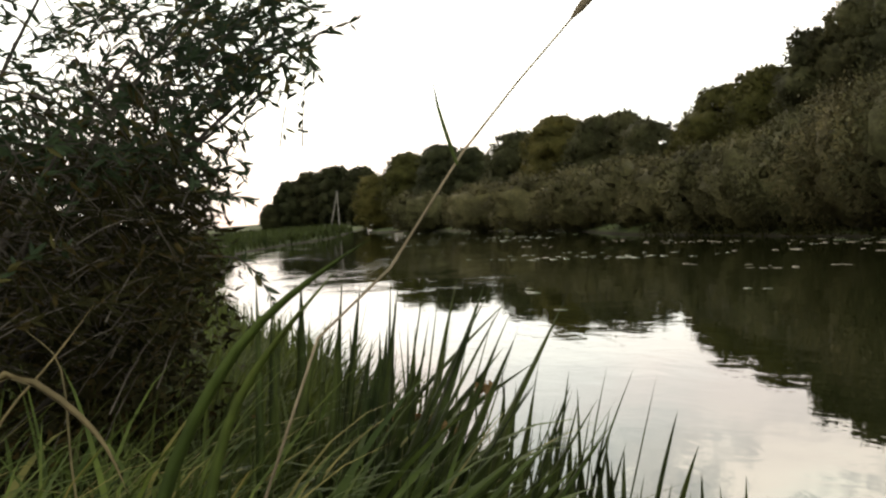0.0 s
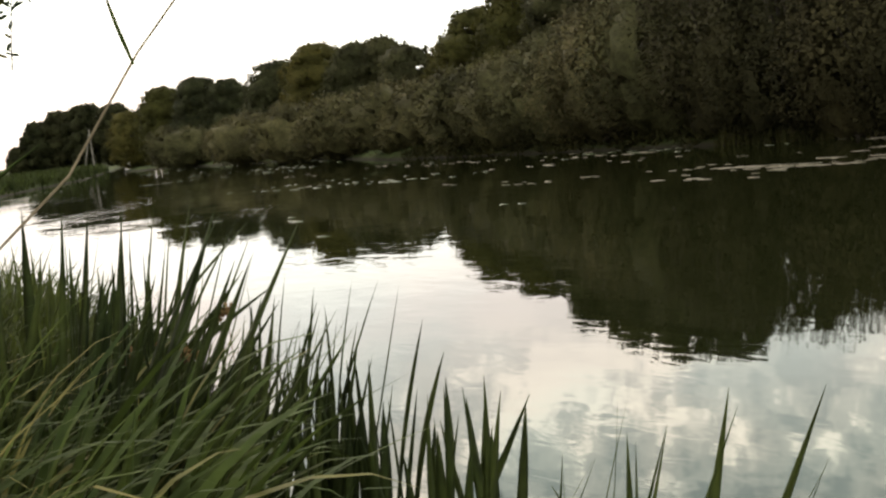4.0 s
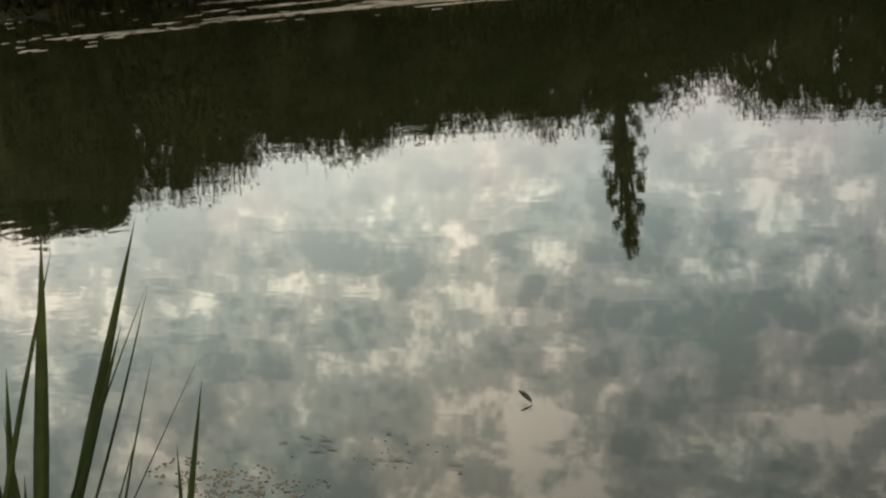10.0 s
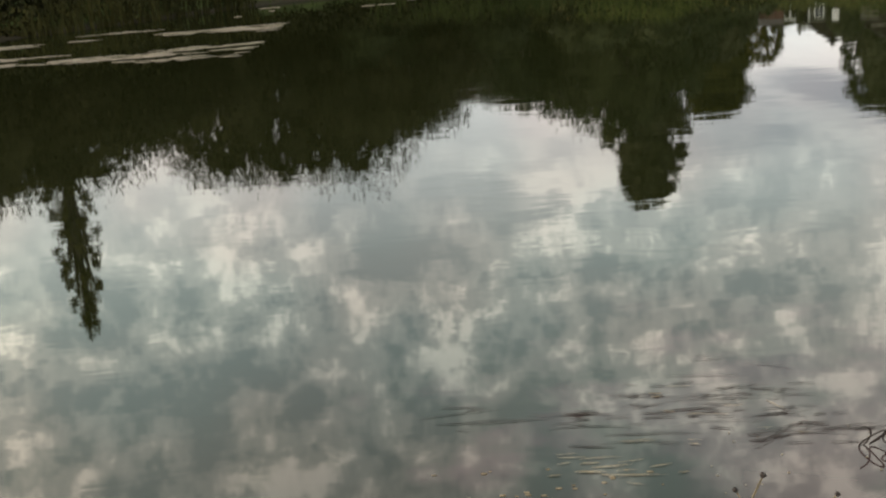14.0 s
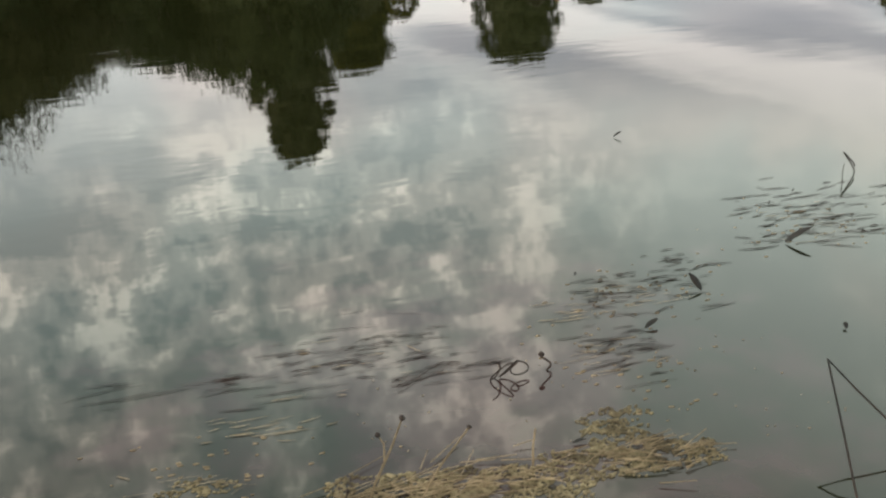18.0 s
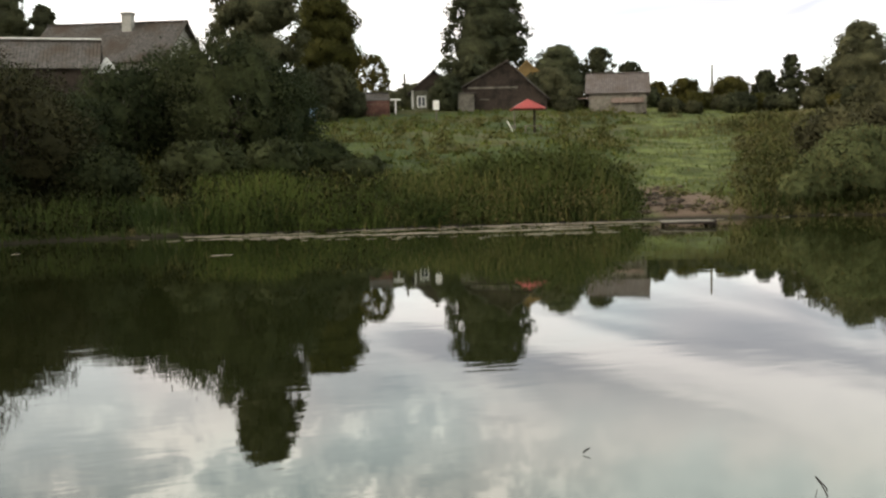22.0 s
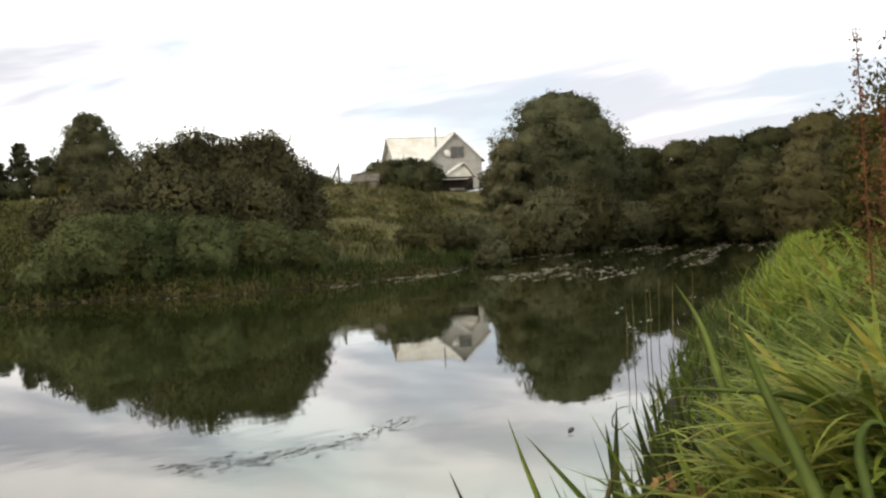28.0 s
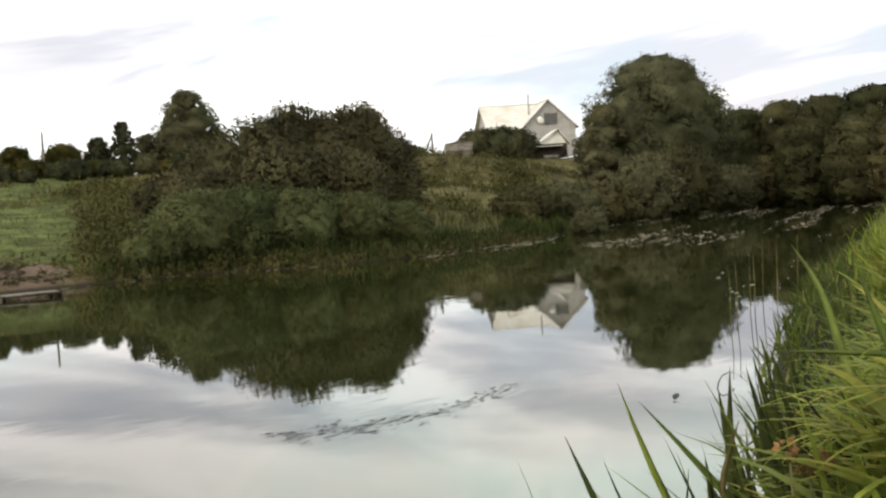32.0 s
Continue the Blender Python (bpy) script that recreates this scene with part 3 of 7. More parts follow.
def crown_mesh(name, rng, lobes, n, length, width, mat, core=0.72, twig=10, sigma=0.16, droop=0.0, inner=0.72, body=0, floor=0.0):
    """A crown of leaves in twig-sized clumps over several lobes, with an uneven outline and gaps."""
    lobes = np.asarray(lobes, float)
    area = lobes[:, 3] * lobes[:, 5]
    area[:body] *= 0.6
    want = n // twig
    pick = rng.choice(len(lobes), want * 5, p=area / area.sum())
    u = rng.normal(0, 1, (len(pick), 3))
    u /= np.linalg.norm(u, axis=1)[:, None]
    bulge = 1 + 0.10 * np.sin(5.1 * u[:, 0] + pick) * np.sin(4.3 * u[:, 1] + 2 * pick) + 0.06 * np.sin(9 * u[:, 2] + pick)
    rad = rng.uniform(np.where(pick < body, max(inner, 0.86), inner), 1.0) * bulge
    far = rng.random(len(pick)) < 0.02
    rad[far] *= rng.uniform(1.0, 1.08, far.sum())
    tips = lobes[pick, :3] + u * lobes[pick, 3:] * rad[:, None]
    keep = ~inside_others(tips, pick, lobes, 0.80) & (tips[:, 2] > floor)
    pick, u, tips = pick[keep][:want], u[keep][:want], tips[keep][:want]
    c = np.repeat(tips, twig, 0)
    out = np.repeat(u, twig, 0)
    c = c + np.clip(rng.normal(0, 1, c.shape), -1.7, 1.7) * sigma * lobes[np.repeat(pick, twig), 3:].min(1)[:, None]
    # leaves take the light of the lobe that they clothe
    mid = lobes[:, :3].mean(0) - (0, 0, 0.05 * np.ptp(lobes[:, 2]))
    whole = c - mid
    whole /= np.linalg.norm(whole, axis=1)[:, None] + 1e-9
    nr = 0.85 * out + 0.40 * whole + (0, 0, 0.10) + rng.normal(0, 0.09, c.shape)
    chunks, normals = [leaf_tris(rng, c, out, length, width, 0.8, droop, nr)], [np.repeat(nr, 3, 0)]
    # older, larger leaves inside close the crown
    if core > 0:
        m = int(n * 0.20)
        pk = rng.choice(len(lobes), m, p=area / area.sum())
        w = rng.normal(0, 1, (m, 3))
        w /= np.linalg.norm(w, axis=1)[:, None]
        ci = lobes[pk, :3] + w * lobes[pk, 3:] * rng.uniform(0.15, core + 0.18, m)[:, None]
        ni = w + rng.normal(0, 0.2, w.shape)
        chunks.append(leaf_tris(rng, ci, rng.normal(0, 1, w.shape), length * 1.8, width * 2.6, 0.8, 0.0, ni))
        normals.append(np.repeat(ni, 3, 0))
    # the tangled twiggy heart of a dense crown
    for k, l in enumerate(lobes[:body]):
        v, f = lobe_shell(l[:3], l[3:] * 0.88, 24, 14, rng)
        f = np.concatenate([f[:, [0, 1, 2]], f[:, [0, 2, 3]]])[:, ::-1]
        buried = inside_others(v, np.full(len(v), k), lobes, 0.74)
        f = f[(v[f][:, :, 2] > floor - 0.3).all(1) & ~buried[f].all(1)]
        nv = (v - l[:3]) / l[3:] ** 2
        nv /= np.linalg.norm(nv, axis=1)[:, None] + 1e-9
        chunks.append((v, f))
        normals.append(nv + rng.normal(0, 0.22, v.shape))
    v, f = join(chunks)
    return mesh_from(name, v, f, mat, normals=np.concatenate(normals))


def stems_mesh(name, rng, ends, base_r, mat, start=(0, 0, 0), spread=0.1, sides=6):
    ch = []
    for e in ends:
        s = np.array(start) + np.append(rng.normal(0, spread, 2), -0.05)
        e = np.asarray(e, float)
        mid = (s + e) / 2 + rng.normal(0, 0.08, 3) * np.linalg.norm(e - s)
        ts = np.linspace(0, 1, 6)[:, None]
        p = (1 - ts) ** 2 * s + 2 * ts * (1 - ts) * mid + ts ** 2 * e
        ch.append(tube(p, base_r * np.linspace(1, 0.2, 6), sides))
    v, f = join(ch)
    return mesh_from(name, v, f, mat, True)


def bush(mat, x, y, half, tall, seed, label, leaf=0.17, group="bushes on the far bank", name="bush", cap=9000):
    """A many-stemmed bush: a dense heart clothed in rounded lobes of leaf clumps down to the ground."""
    rng = np.random.default_rng(seed)
    z = max(height(x, y), 0.0) - 0.05
    ob = thing(name, label, "bush", pose(x, y, z, 0, 0, rng.uniform(0, 360)), group)
    sx, sy = rng.uniform(0.88, 1.06), rng.uniform(0.88, 1.06)
    lobes = [(0, 0, tall * 0.43, half * 0.85 * sx, half * 0.85 * sy, tall * 0.50)]
    big = min(half, tall * 0.55)
    count = int(20 + 7 * tall / half)
    for k in range(count):
        up = 1 - 1.5 * (k + 0.5) / count
        a = k * 2.4 + rng.uniform(-0.4, 0.4)
        q = math.sqrt(max(0.0, 1 - up * up)) * rng.uniform(0.80, 0.98)
        r = big * rng.uniform(0.20, 0.50)
        zc = min(tall * (0.42 + 0.50 * up * rng.uniform(0.86, 1.0)), tall - r * rng.uniform(0.95, 1.25))
        lobes.append((half * 0.82 * sx * q * math.cos(a), half * 0.82 * sy * q * math.sin(a), max(zc, r * 0.5), r, r, r * rng.uniform(0.9, 1.25)))
    for k in range(3):
        lobes.append((0.22 * half * math.cos(2.1 * k), 0.22 * half * math.sin(2.1 * k), tall * rng.uniform(0.94, 1.0) - big * 0.33, big * 0.36, big * 0.36, big * 0.33))
    area = 6.3 * half * (tall * 0.75 + half * 0.3)
    n = int(1.5 * area / (leaf * leaf * 0.26))
    n = max(2600, min(n, cap))
    part("crown", crown_mesh("crown", rng, lobes, n, leaf, leaf * 0.42, mat, 0.55, 9, 0.17, 0.1, 0.72, 1, 0.0), ob)
    part("branch_frame", stems_mesh("branch_frame", rng, [l[:3] for l in lobes[1:8]], 0.022 * tall, M_BARK, spread=0.10 * half, sides=5), ob)["kind"] = "stuff"
    return ob


CROWNS = {
    "tall": [(0, 0.95), (0.2, 1.08), (0.45, 1.04), (0.65, 0.90), (0.85, 0.68), (1, 0.40)],
    "cone": [(0, 0.95), (0.2, 1.1), (0.5, 0.92), (0.8, 0.56), (1, 0.24)],
    "dome": [(0, 0.85), (0.2, 1.10), (0.42, 1.10), (0.68, 0.98), (0.88, 0.82), (1, 0.60)],
    "weeping": [(0, 0.5), (0.3, 1.0), (0.6, 0.8), (0.85, 0.5), (1, 0.25)],
    "round": [(0, 0.55), (0.2, 0.90), (0.45, 1.0), (0.7, 0.88), (0.88, 0.62), (1, 0.34)],
}


def tree(x, y, tall, half, mat, label, seed, shape="round", leaf=0.22, n=9000, core=0.0, bole=0.16, name="tree", group="", inner=0.62, sigma=0.15, heart=0.74, small=1.0):
    """A tapered trunk with limbs, and a crown of leaf clumps in lobes."""
    rng = np.random.default_rng(seed)
    z0 = max(height(x, y), 0.0) - 0.1
    ob = thing(name, label, "tree", pose(x, y, z0, 0, 0, rng.uniform(0, 360)), group)
    us, rs = zip(*CROWNS[shape])
    lo, span = tall * bole, tall * (1 - bole)
    lobes = []
    hearts = 4 if heart else 0
    for k in range(hearts):
        u = (0.20, 0.44, 0.67, 0.86)[k]
        r = half * np.interp(u, us, rs) * heart
        lobes.append((rng.normal(0, 0.05) * half, rng.normal(0, 0.05) * half, lo + span * u, r, r, max(r * 0.62, span * 0.14)))
    count = int((20 if shape in ("dome", "tall") else 26) * small)
    for k in range(count):
        u = (k + 0.5) / count
        rr = half * np.interp(u, us, rs)
        a = k * 2.4 + rng.uniform(-0.5, 0.5)
        r = max(0.17 * half, half * rng.uniform(0.22, 0.36) * (0.75 + 0.25 * rr / half)) / small ** 0.35
        q = max(0.0, rr - r * 0.9) * rng.uniform(0.85, 1.08)
        lobes.append((q * math.cos(a), q * math.sin(a), min(lo + span * u, tall - r * 0.9), r, r, r * (0.9 if shape != "weeping" else 1.5)))
    for k in range(4):
        r = half * rng.uniform(0.20, 0.27)
        q = max(0.0, half * rs[-1] - r * 0.5)
        lobes.append((q * math.cos(k * 1.57 + 0.4), q * math.sin(k * 1.57 + 0.4), tall * rng.uniform(0.955, 1.0) - r * 0.9, r, r, r))
    part("crown", crown_mesh("crown", rng, lobes, n, leaf, leaf * 0.55, mat, core, 10, sigma, 0.5 if shape == "weeping" else 0.0, inner, hearts, 0.0), ob)
    trunk = tube([(0, 0, 0), (0.03 * half, 0.02, tall * 0.3), (-0.03 * half, 0, tall * 0.62), (0, 0, tall * 0.9)],
                 [0.028 * tall, 0.021 * tall, 0.012 * tall, 0.003 * tall], 8)
    limbs = [tube([(0, 0, min(l[2] * 0.6, l[2] - 0.1 * tall)), (l[0] * 0.6, l[1] * 0.6, l[2] - 0.03 * tall), l[:3]],
                  [0.010 * tall, 0.006 * tall, 0.002 * tall], 5) for l in lobes[hearts + 1::2]]
    v, f = join([trunk] + limbs)
    part("trunk", mesh_from("trunk", v, f, M_BARK, True), ob)
    return ob


def leaf_domes(name, label, mat, rng, x, y, z, rad, tall, m, leaf, category="weeds"):
    """Low leafy plants, m leaves each, joined into one sheet of growth."""
    n = len(x)
    u = rng.normal(0, 1, (n * m, 3))
    u[:, 2] = np.abs(u[:, 2])
    u /= np.linalg.norm(u, axis=1)[:, None]
    rr, tt = np.repeat(rad, m), np.repeat(tall, m)
    q = rng.uniform(0.5, 1.08, n * m) * (1 + 0.25 * np.sin(4 * u[:, 0] + np.repeat(x, m) * 7) * np.sin(5 * u[:, 1] + np.repeat(y, m) * 5))
    c = np.stack([np.repeat(x, m) + u[:, 0] * rr * q, np.repeat(y, m) + u[:, 1] * rr * q, np.repeat(z, m) + u[:, 2] * tt * q], 1)
    nr = u * 0.8 + (0, 0, 0.35) + rng.normal(0, 0.2, u.shape)
    v, f = leaf_tris(rng, c, u * (0.6, 0.6, 1.2) + (0, 0, 0.5), leaf, leaf * 0.45, 0.6, 0.0, nr)
    return tagged(new(name, mesh_from(name, v, f, mat, normals=np.repeat(nr, 3, 0))), label, category, kind="stuff")


def blades(rng, base, length, width, lean, arch, heading=None, seg=4):
    """Arching grass blades: base (n, 3), each a strip that tapers to a point."""
    n = len(base)
    h = rng.uniform(0, 2 * math.pi, n) if heading is None else heading
    dirx, diry = np.cos(h), np.sin(h)
    tw = h + math.pi / 2 + rng.uniform(-0.6, 0.6, n)
    sx, sy = np.cos(tw), np.sin(tw)
    v = np.zeros((n, seg + 1, 2, 3))
    for i in range(seg + 1):
        u = i / seg
        ang = lean + arch * u * u
        # integrate the bend
        uu = np.linspace(0, u, 8)[None, :]
        aa = lean[:, None] + arch[:, None] * uu * uu
        fwd = length * u * np.sin(aa).mean(1)
        up = length * u * np.cos(aa).mean(1)
        c = base + np.stack([dirx * fwd, diry * fwd, up], 1)
        w = width * (1 - u ** 2.2) * 0.5 + 0.0004
        s = np.stack([sx * w, sy * w, 0 * w], 1)
        v[:, i, 0], v[:, i, 1] = c - s, c + s
    idx = np.arange(n)[:, None] * (2 * (seg + 1)) + (2 * np.arange(seg))[None, :]
    f = np.stack([idx, idx + 1, idx + 3, idx + 2], -1).reshape(-1, 4)
    return v.reshape(-1, 3), f


def scatter(rng, n, box, ok):
    """Random places in a box for which ok(x, y) holds."""
    x = rng.uniform(box[0], box[1], n)
    y = rng.uniform(box[2], box[3], n)
    k = ok(x, y)
    return x[k], y[k]


def slab(x0, x1, y0, y1, z0, z1):
    v = [(x, y, z) for z in (z0, z1) for y in (y0, y1) for x in (x0, x1)]
    f = [(0, 2, 3, 1), (4, 5, 7, 6), (0, 1, 5, 4), (2, 6, 7, 3), (0, 4, 6, 2), (1, 3, 7, 5)]
    return np.array(v, float), np.array(f)


def box_mesh(name, mat, *boxes, bevel=0.0):
    v, f = join([slab(*b) for b in boxes])
    me = mesh_from(name, v, f, mat)
    if bevel:
        bm = bmesh.new()
        bm.from_mesh(me)
        bmesh.ops.bevel(bm, geom=bm.edges[:], offset=bevel, segments=1, affect='EDGES')
        bm.to_mesh(me)
        bm.free()
    return me


def prism_mesh(name, mat, profile, y0, y1):
    """A profile in x and z drawn out from y0 to y1."""
    bm = bmesh.new()
    a = [bm.verts.new((x, y0, z)) for x, z in profile]
    b = [bm.verts.new((x, y1, z)) for x, z in profile]
    bm.faces.new(a)
    bm.faces.new(b[::-1])
    n = len(profile)
    for i in range(n):
        bm.faces.new((a[i], b[i], b[(i + 1) % n], a[(i + 1) % n]))
    bmesh.ops.recalc_face_normals(bm, faces=bm.faces[:])
    me = bpy.data.meshes.new(name)
    bm.to_mesh(me)
    bm.free()
    me.materials.append(mat)
    return me


def roof_slope(name, mat, p0, p1, y0, y1, t=0.07, waves=0.0, pitch=0.18):
    """One roof slope from eave p0 to ridge p1 (x, z), from y0 to y1, with wavy sheets across."""
    n = max(2, int((y1 - y0) / pitch * 4)) if waves else 2
    ys = np.linspace(y0, y1, n)
    w = waves * np.sin(2 * math.pi * (ys - y0) / pitch)
    nx, nz = -(p1[1] - p0[1]), p1[0] - p0[0]
    ln = math.hypot(nx, nz)
    nx, nz = nx / ln, nz / ln
    if nz < 0:
        nx, nz = -nx, -nz
    v = []
    for y, q in zip(ys, w):
        for px, pz in (p0, p1):
            v.append((px + nx * (t + q), y, pz + nz * (t + q)))
        for px, pz in (p1, p0):
            v.append((px, y, pz))
    f = [(4 * i + k, 4 * i + (k + 1) % 4, 4 * i + 4 + (k + 1) % 4, 4 * i + 4 + k) for i in range(n - 1) for k in range(4)]
    f += [(0, 1, 2, 3), (4 * n - 4, 4 * n - 1, 4 * n - 2, 4 * n - 3)]
    return mesh_from(name, v, f, mat)


def window(parent, x, z, w, h, y=0.0, frame_mat=None, label="white-framed window"):
    """A window in a wall that faces -y: frame, mullion and two dark panes."""
    fm = frame_mat or M_WHITE
    fr = part("window", box_mesh("window", fm, (x - w / 2, x + w / 2, y - 0.07, y + 0.02, z, z + 0.09), (x - w / 2, x + w / 2, y - 0.07, y + 0.02, z + h - 0.09, z + h),
                                 (x - w / 2, x - w / 2 + 0.09, y - 0.07, y + 0.02, z + 0.09, z + h - 0.09), (x + w / 2 - 0.09, x + w / 2, y - 0.07, y + 0.02, z + 0.09, z + h - 0.09)), parent, label)
    part("mullion", box_mesh("mullion", fm, (x - 0.025, x + 0.025, y - 0.06, y, z + 0.09, z + h - 0.09)), fr)
    for sx in (-1, 1):
        a, b = sorted((x + sx * 0.025, x + sx * (w / 2 - 0.09)))
        part("pane", box_mesh("pane", M_GLASS, (a, b, y - 0.03, y - 0.01, z + 0.09, z + h - 0.09)), fr)
    return fr


def face_camera(x, y, turn=0.0):
    """Rotation about z that turns a thing's -y side towards the near bank's standpoint."""
    return math.degrees(math.atan2(-x, y)) + turn


# ---------------------------------------------------------------- village on the hill
def put(az, d, turn=0.0, sink=0.15, z=None):
    x, y = polar(az, d)
    return pose(x, y, height(x, y) - sink if z is None else z, 0, 0, face_camera(x, y, turn))


def gable_house(m, name, label, w, deep, eave, ridge, wall_mat, gable_mat, roof_mat, over=0.35, ridge_x=0.0, right_eave=None, waves=0.02):
    """Gable end to the front (-y), ridge running back; the eaves may differ."""
    ob = thing(name, label, "house", m)
    re = eave if right_eave is None else right_eave
    part("wall_front", box_mesh("wall_front", wall_mat, (-w / 2, w / 2, 0, 0.2, 0, min(eave, re))), ob)
    part("wall_back", box_mesh("wall_back", wall_mat, (-w / 2, w / 2, deep - 0.2, deep, 0, min(eave, re))), ob)
    part("wall_left", box_mesh("wall_left", wall_mat, (-w / 2, -w / 2 + 0.2, 0.2, deep - 0.2, 0, eave)), ob)
    part("wall_right", box_mesh("wall_right", wall_mat, (w / 2 - 0.2, w / 2, 0.2, deep - 0.2, 0, re)), ob)
    lo = min(eave, re)
    prof = [(-w / 2, lo), (w / 2, lo)] + ([(w / 2, re)] if re > lo else []) + [(ridge_x, ridge)] + ([(-w / 2, eave)] if eave > lo else [])
    part("gable", prism_mesh("gable", gable_mat, prof, 0.0, 0.16), ob)
    part("gable", prism_mesh("gable_back", gable_mat, prof, deep - 0.16, deep), ob)
    for side, e in ((-1, eave), (1, re)):
        dx, dz = side * w / 2 - ridge_x, e - ridge
        ln = math.hypot(dx, dz)
        ex, ez = side * w / 2 + dx / ln * over, e + dz / ln * over
        part("roof_slope", roof_slope("roof_slope", roof_mat, (ex, ez), (ridge_x, ridge), -over, deep + over, 0.06, waves), ob)
    part("ridge_cap", box_mesh("ridge_cap", roof_mat, (ridge_x - 0.16, ridge_x + 0.16, -over, deep + over, ridge + 0.03, ridge + 0.12)), ob)
    return ob


def side_house(m, name, label, w, deep, eave, ridge, wall_mat, roof_mat, over=0.35, gable_mat=None):
    """Long side to the front: a gable house turned a quarter, its right gable towards +x."""
    return gable_house(m @ pose(w / 2, 0, 0, 0, 0, 90), name, label, deep, w, eave, ridge, wall_mat, gable_mat or wall_mat, roof_mat, over)


M_RUSTTIN = grain_mat("rusty_pinkish_tin", (0.16, 0.115, 0.095), (0.27, 0.20, 0.17), 5, (1, 1, 1), 0.7, c3=(0.13, 0.085, 0.06))


M_CLOD = grain_mat("brown_clods", (0.060, 0.042, 0.030), (0.16, 0.12, 0.09), 14, (1, 1, 1), 0.95)


M_OLDROOF = grain_mat("old_brownish_roof_sheets", (0.085, 0.072, 0.067), (0.155, 0.130, 0.120), 5, (1, 1, 1), 0.9, c3=(0.10, 0.078, 0.066))


def build_village():
    # dark weathered barn with a gable to the river
    m = put(-23.9, 92)
    barn = gable_house(m, "barn", "dark weathered board barn with a mossy slate roof", 6.9, 8, 2.0, 4.05, M_DARKWOOD, M_DARKWOOD, M_SLATE, 0.3, 0.25, 1.15)
    part("trim", box_mesh("trim", M_GREYWOOD, (-2.9, 1.1, -0.08, -0.01, 1.92, 2.06)), barn, "pale fascia board")
    part("door", box_mesh("door", M_DARKWOOD, (-0.6, 0.5, -0.06, -0.01, 0, 1.75)), barn, "plank barn door")
    part("sill", box_mesh("sill", M_GREYWOOD, (-1.9, -1.2, -0.09, -0.01, 1.0, 1.1)), barn)
    lean = thing("shed", "small grey board lean-to beside the barn", "shed", put(-22.0, 90.5))
    part("wall", box_mesh("wall", M_GREYWOOD, (-0.65, 0.65, 0, 1.8, 0, 1.55)), lean)
    part("roof", box_mesh("roof", M_SLATE, (-0.8, 0.8, -0.15, 1.9, 1.56, 1.66)), lean)
    # little house with a white-framed window
    cot = gable_house(put(-20.45, 95), "cottage", "small greyish-green board cottage with white window frames", 3.9, 7, 1.75, 3.35, M_GREENPAINT, M_DARKWOOD, M_SLATE, 0.45, -0.1)
    window(cot, -1.15, 0.35, 0.75, 0.95)
    part("corner_board", box_mesh("corner_board", M_WHITE, (-1.99, -1.83, -0.03, 0.0, 0, 1.75)), cot, "white corner board")
    part("plinth", box_mesh("plinth", M_CONC, (-2.0, 2.0, -0.06, -0.005, 0, 0.22)), cot)
    # long shed with a sheet roof
    sh = side_house(put(-29.55, 95), "shed", "long grey board shed with a brown-stained slate roof", 4.6, 4.2, 1.75, 3.3, M_GREYWOOD, M_OLDROOF, 0.3)
    porch = thing("lean_to", "lean-to store with a brownish tin roof on the long shed", "shed", put(-30.05, 93.2))
    part("roof", box_mesh("roof", M_RUSTTIN, (-1.35, 1.25, -0.55, 1.2, 1.42, 1.50)), porch, "brownish tin roof")
    part("fascia", box_mesh("fascia", M_RUSTTIN, (-1.35, 1.25, -0.60, -0.55, 1.12, 1.46)), porch)
    part("wall", box_mesh("wall", M_GREYWOOD, (-1.25, 1.1, -0.3, -0.2, 0, 1.12)), porch, "grey board wall")
    open_porch = thing("porch", "dark open porch with a thin tin eave", "porch", put(-28.35, 93.4))
    part("roof", box_mesh("roof", M_RUSTTIN, (-1.3, 1.5, -0.5, 1.0, 1.18, 1.25)), open_porch)
    part("wall", box_mesh("wall", M_DARKWOOD, (-1.25, 1.3, 0.7, 0.8, 0, 1.18)), open_porch)
    for px in (-0.2, 1.2):
        part("post", box_mesh("post", M_GREYWOOD, (px - 0.05, px + 0.05, -0.4, -0.3, 0, 1.18)), open_porch)
    # grey house with the chimney
    gh = side_house(put(-5.0, 95.8, -24, z=6.56) @ Matrix.Scale(1.26, 4), "house", "grey slate-roofed house with pale brick gable and plastered chimney", 8.6, 7.4, 3.0, 5.6, M_BRICK, M_SLATE, 0.4, M_BRICK)
    ch = part("chimney", box_mesh("chimney", M_BRICK, (-0.95, -0.35, 3.0, 3.6, 4.3, 6.1)), gh, "plastered brick chimney")
    part("cap", box_mesh("cap", M_CONC, (-1.02, -0.28, 2.93, 3.67, 6.1, 6.22)), ch)
    window(gh, 0.2, 3.4, 0.7, 1.0, -0.02, M_GREYWOOD, "small grey-framed gable window")
    low = side_house(put(-0.2, 76.9, -6, z=5.05) @ Matrix.Scale(1.26, 4), "shed", "low dark shed with a pale ridge and slate roof", 8.0, 4.6, 2.6, 4.0, M_DARKWOOD, M_SLATE, 0.3)
    part("ridge_board", box_mesh("ridge_board", M_TIN, (-0.2, 0.2, -0.3, 8.3, 4.12, 4.2)), low, "pale tin ridge strip")
    tip = thing("lean_to", "small tin-covered peaked lean-to", "shed", put(-4.45, 75.6, z=4.92) @ Matrix.Scale(1.26, 4))
    bm = bmesh.new()
    bmesh.ops.create_cone(bm, cap_ends=True, segments=4, radius1=0.85, radius2=0.06, depth=0.85, matrix=Matrix.Translation((0, 0, 2.86)) @ Matrix.Rotation(radians(45), 4, 'Z'))
    me = bpy.data.meshes.new("roof")
    bm.to_mesh(me)
    bm.free()
    me.materials.append(M_TIN)
    part("roof", me, tip, "pale tin roof")
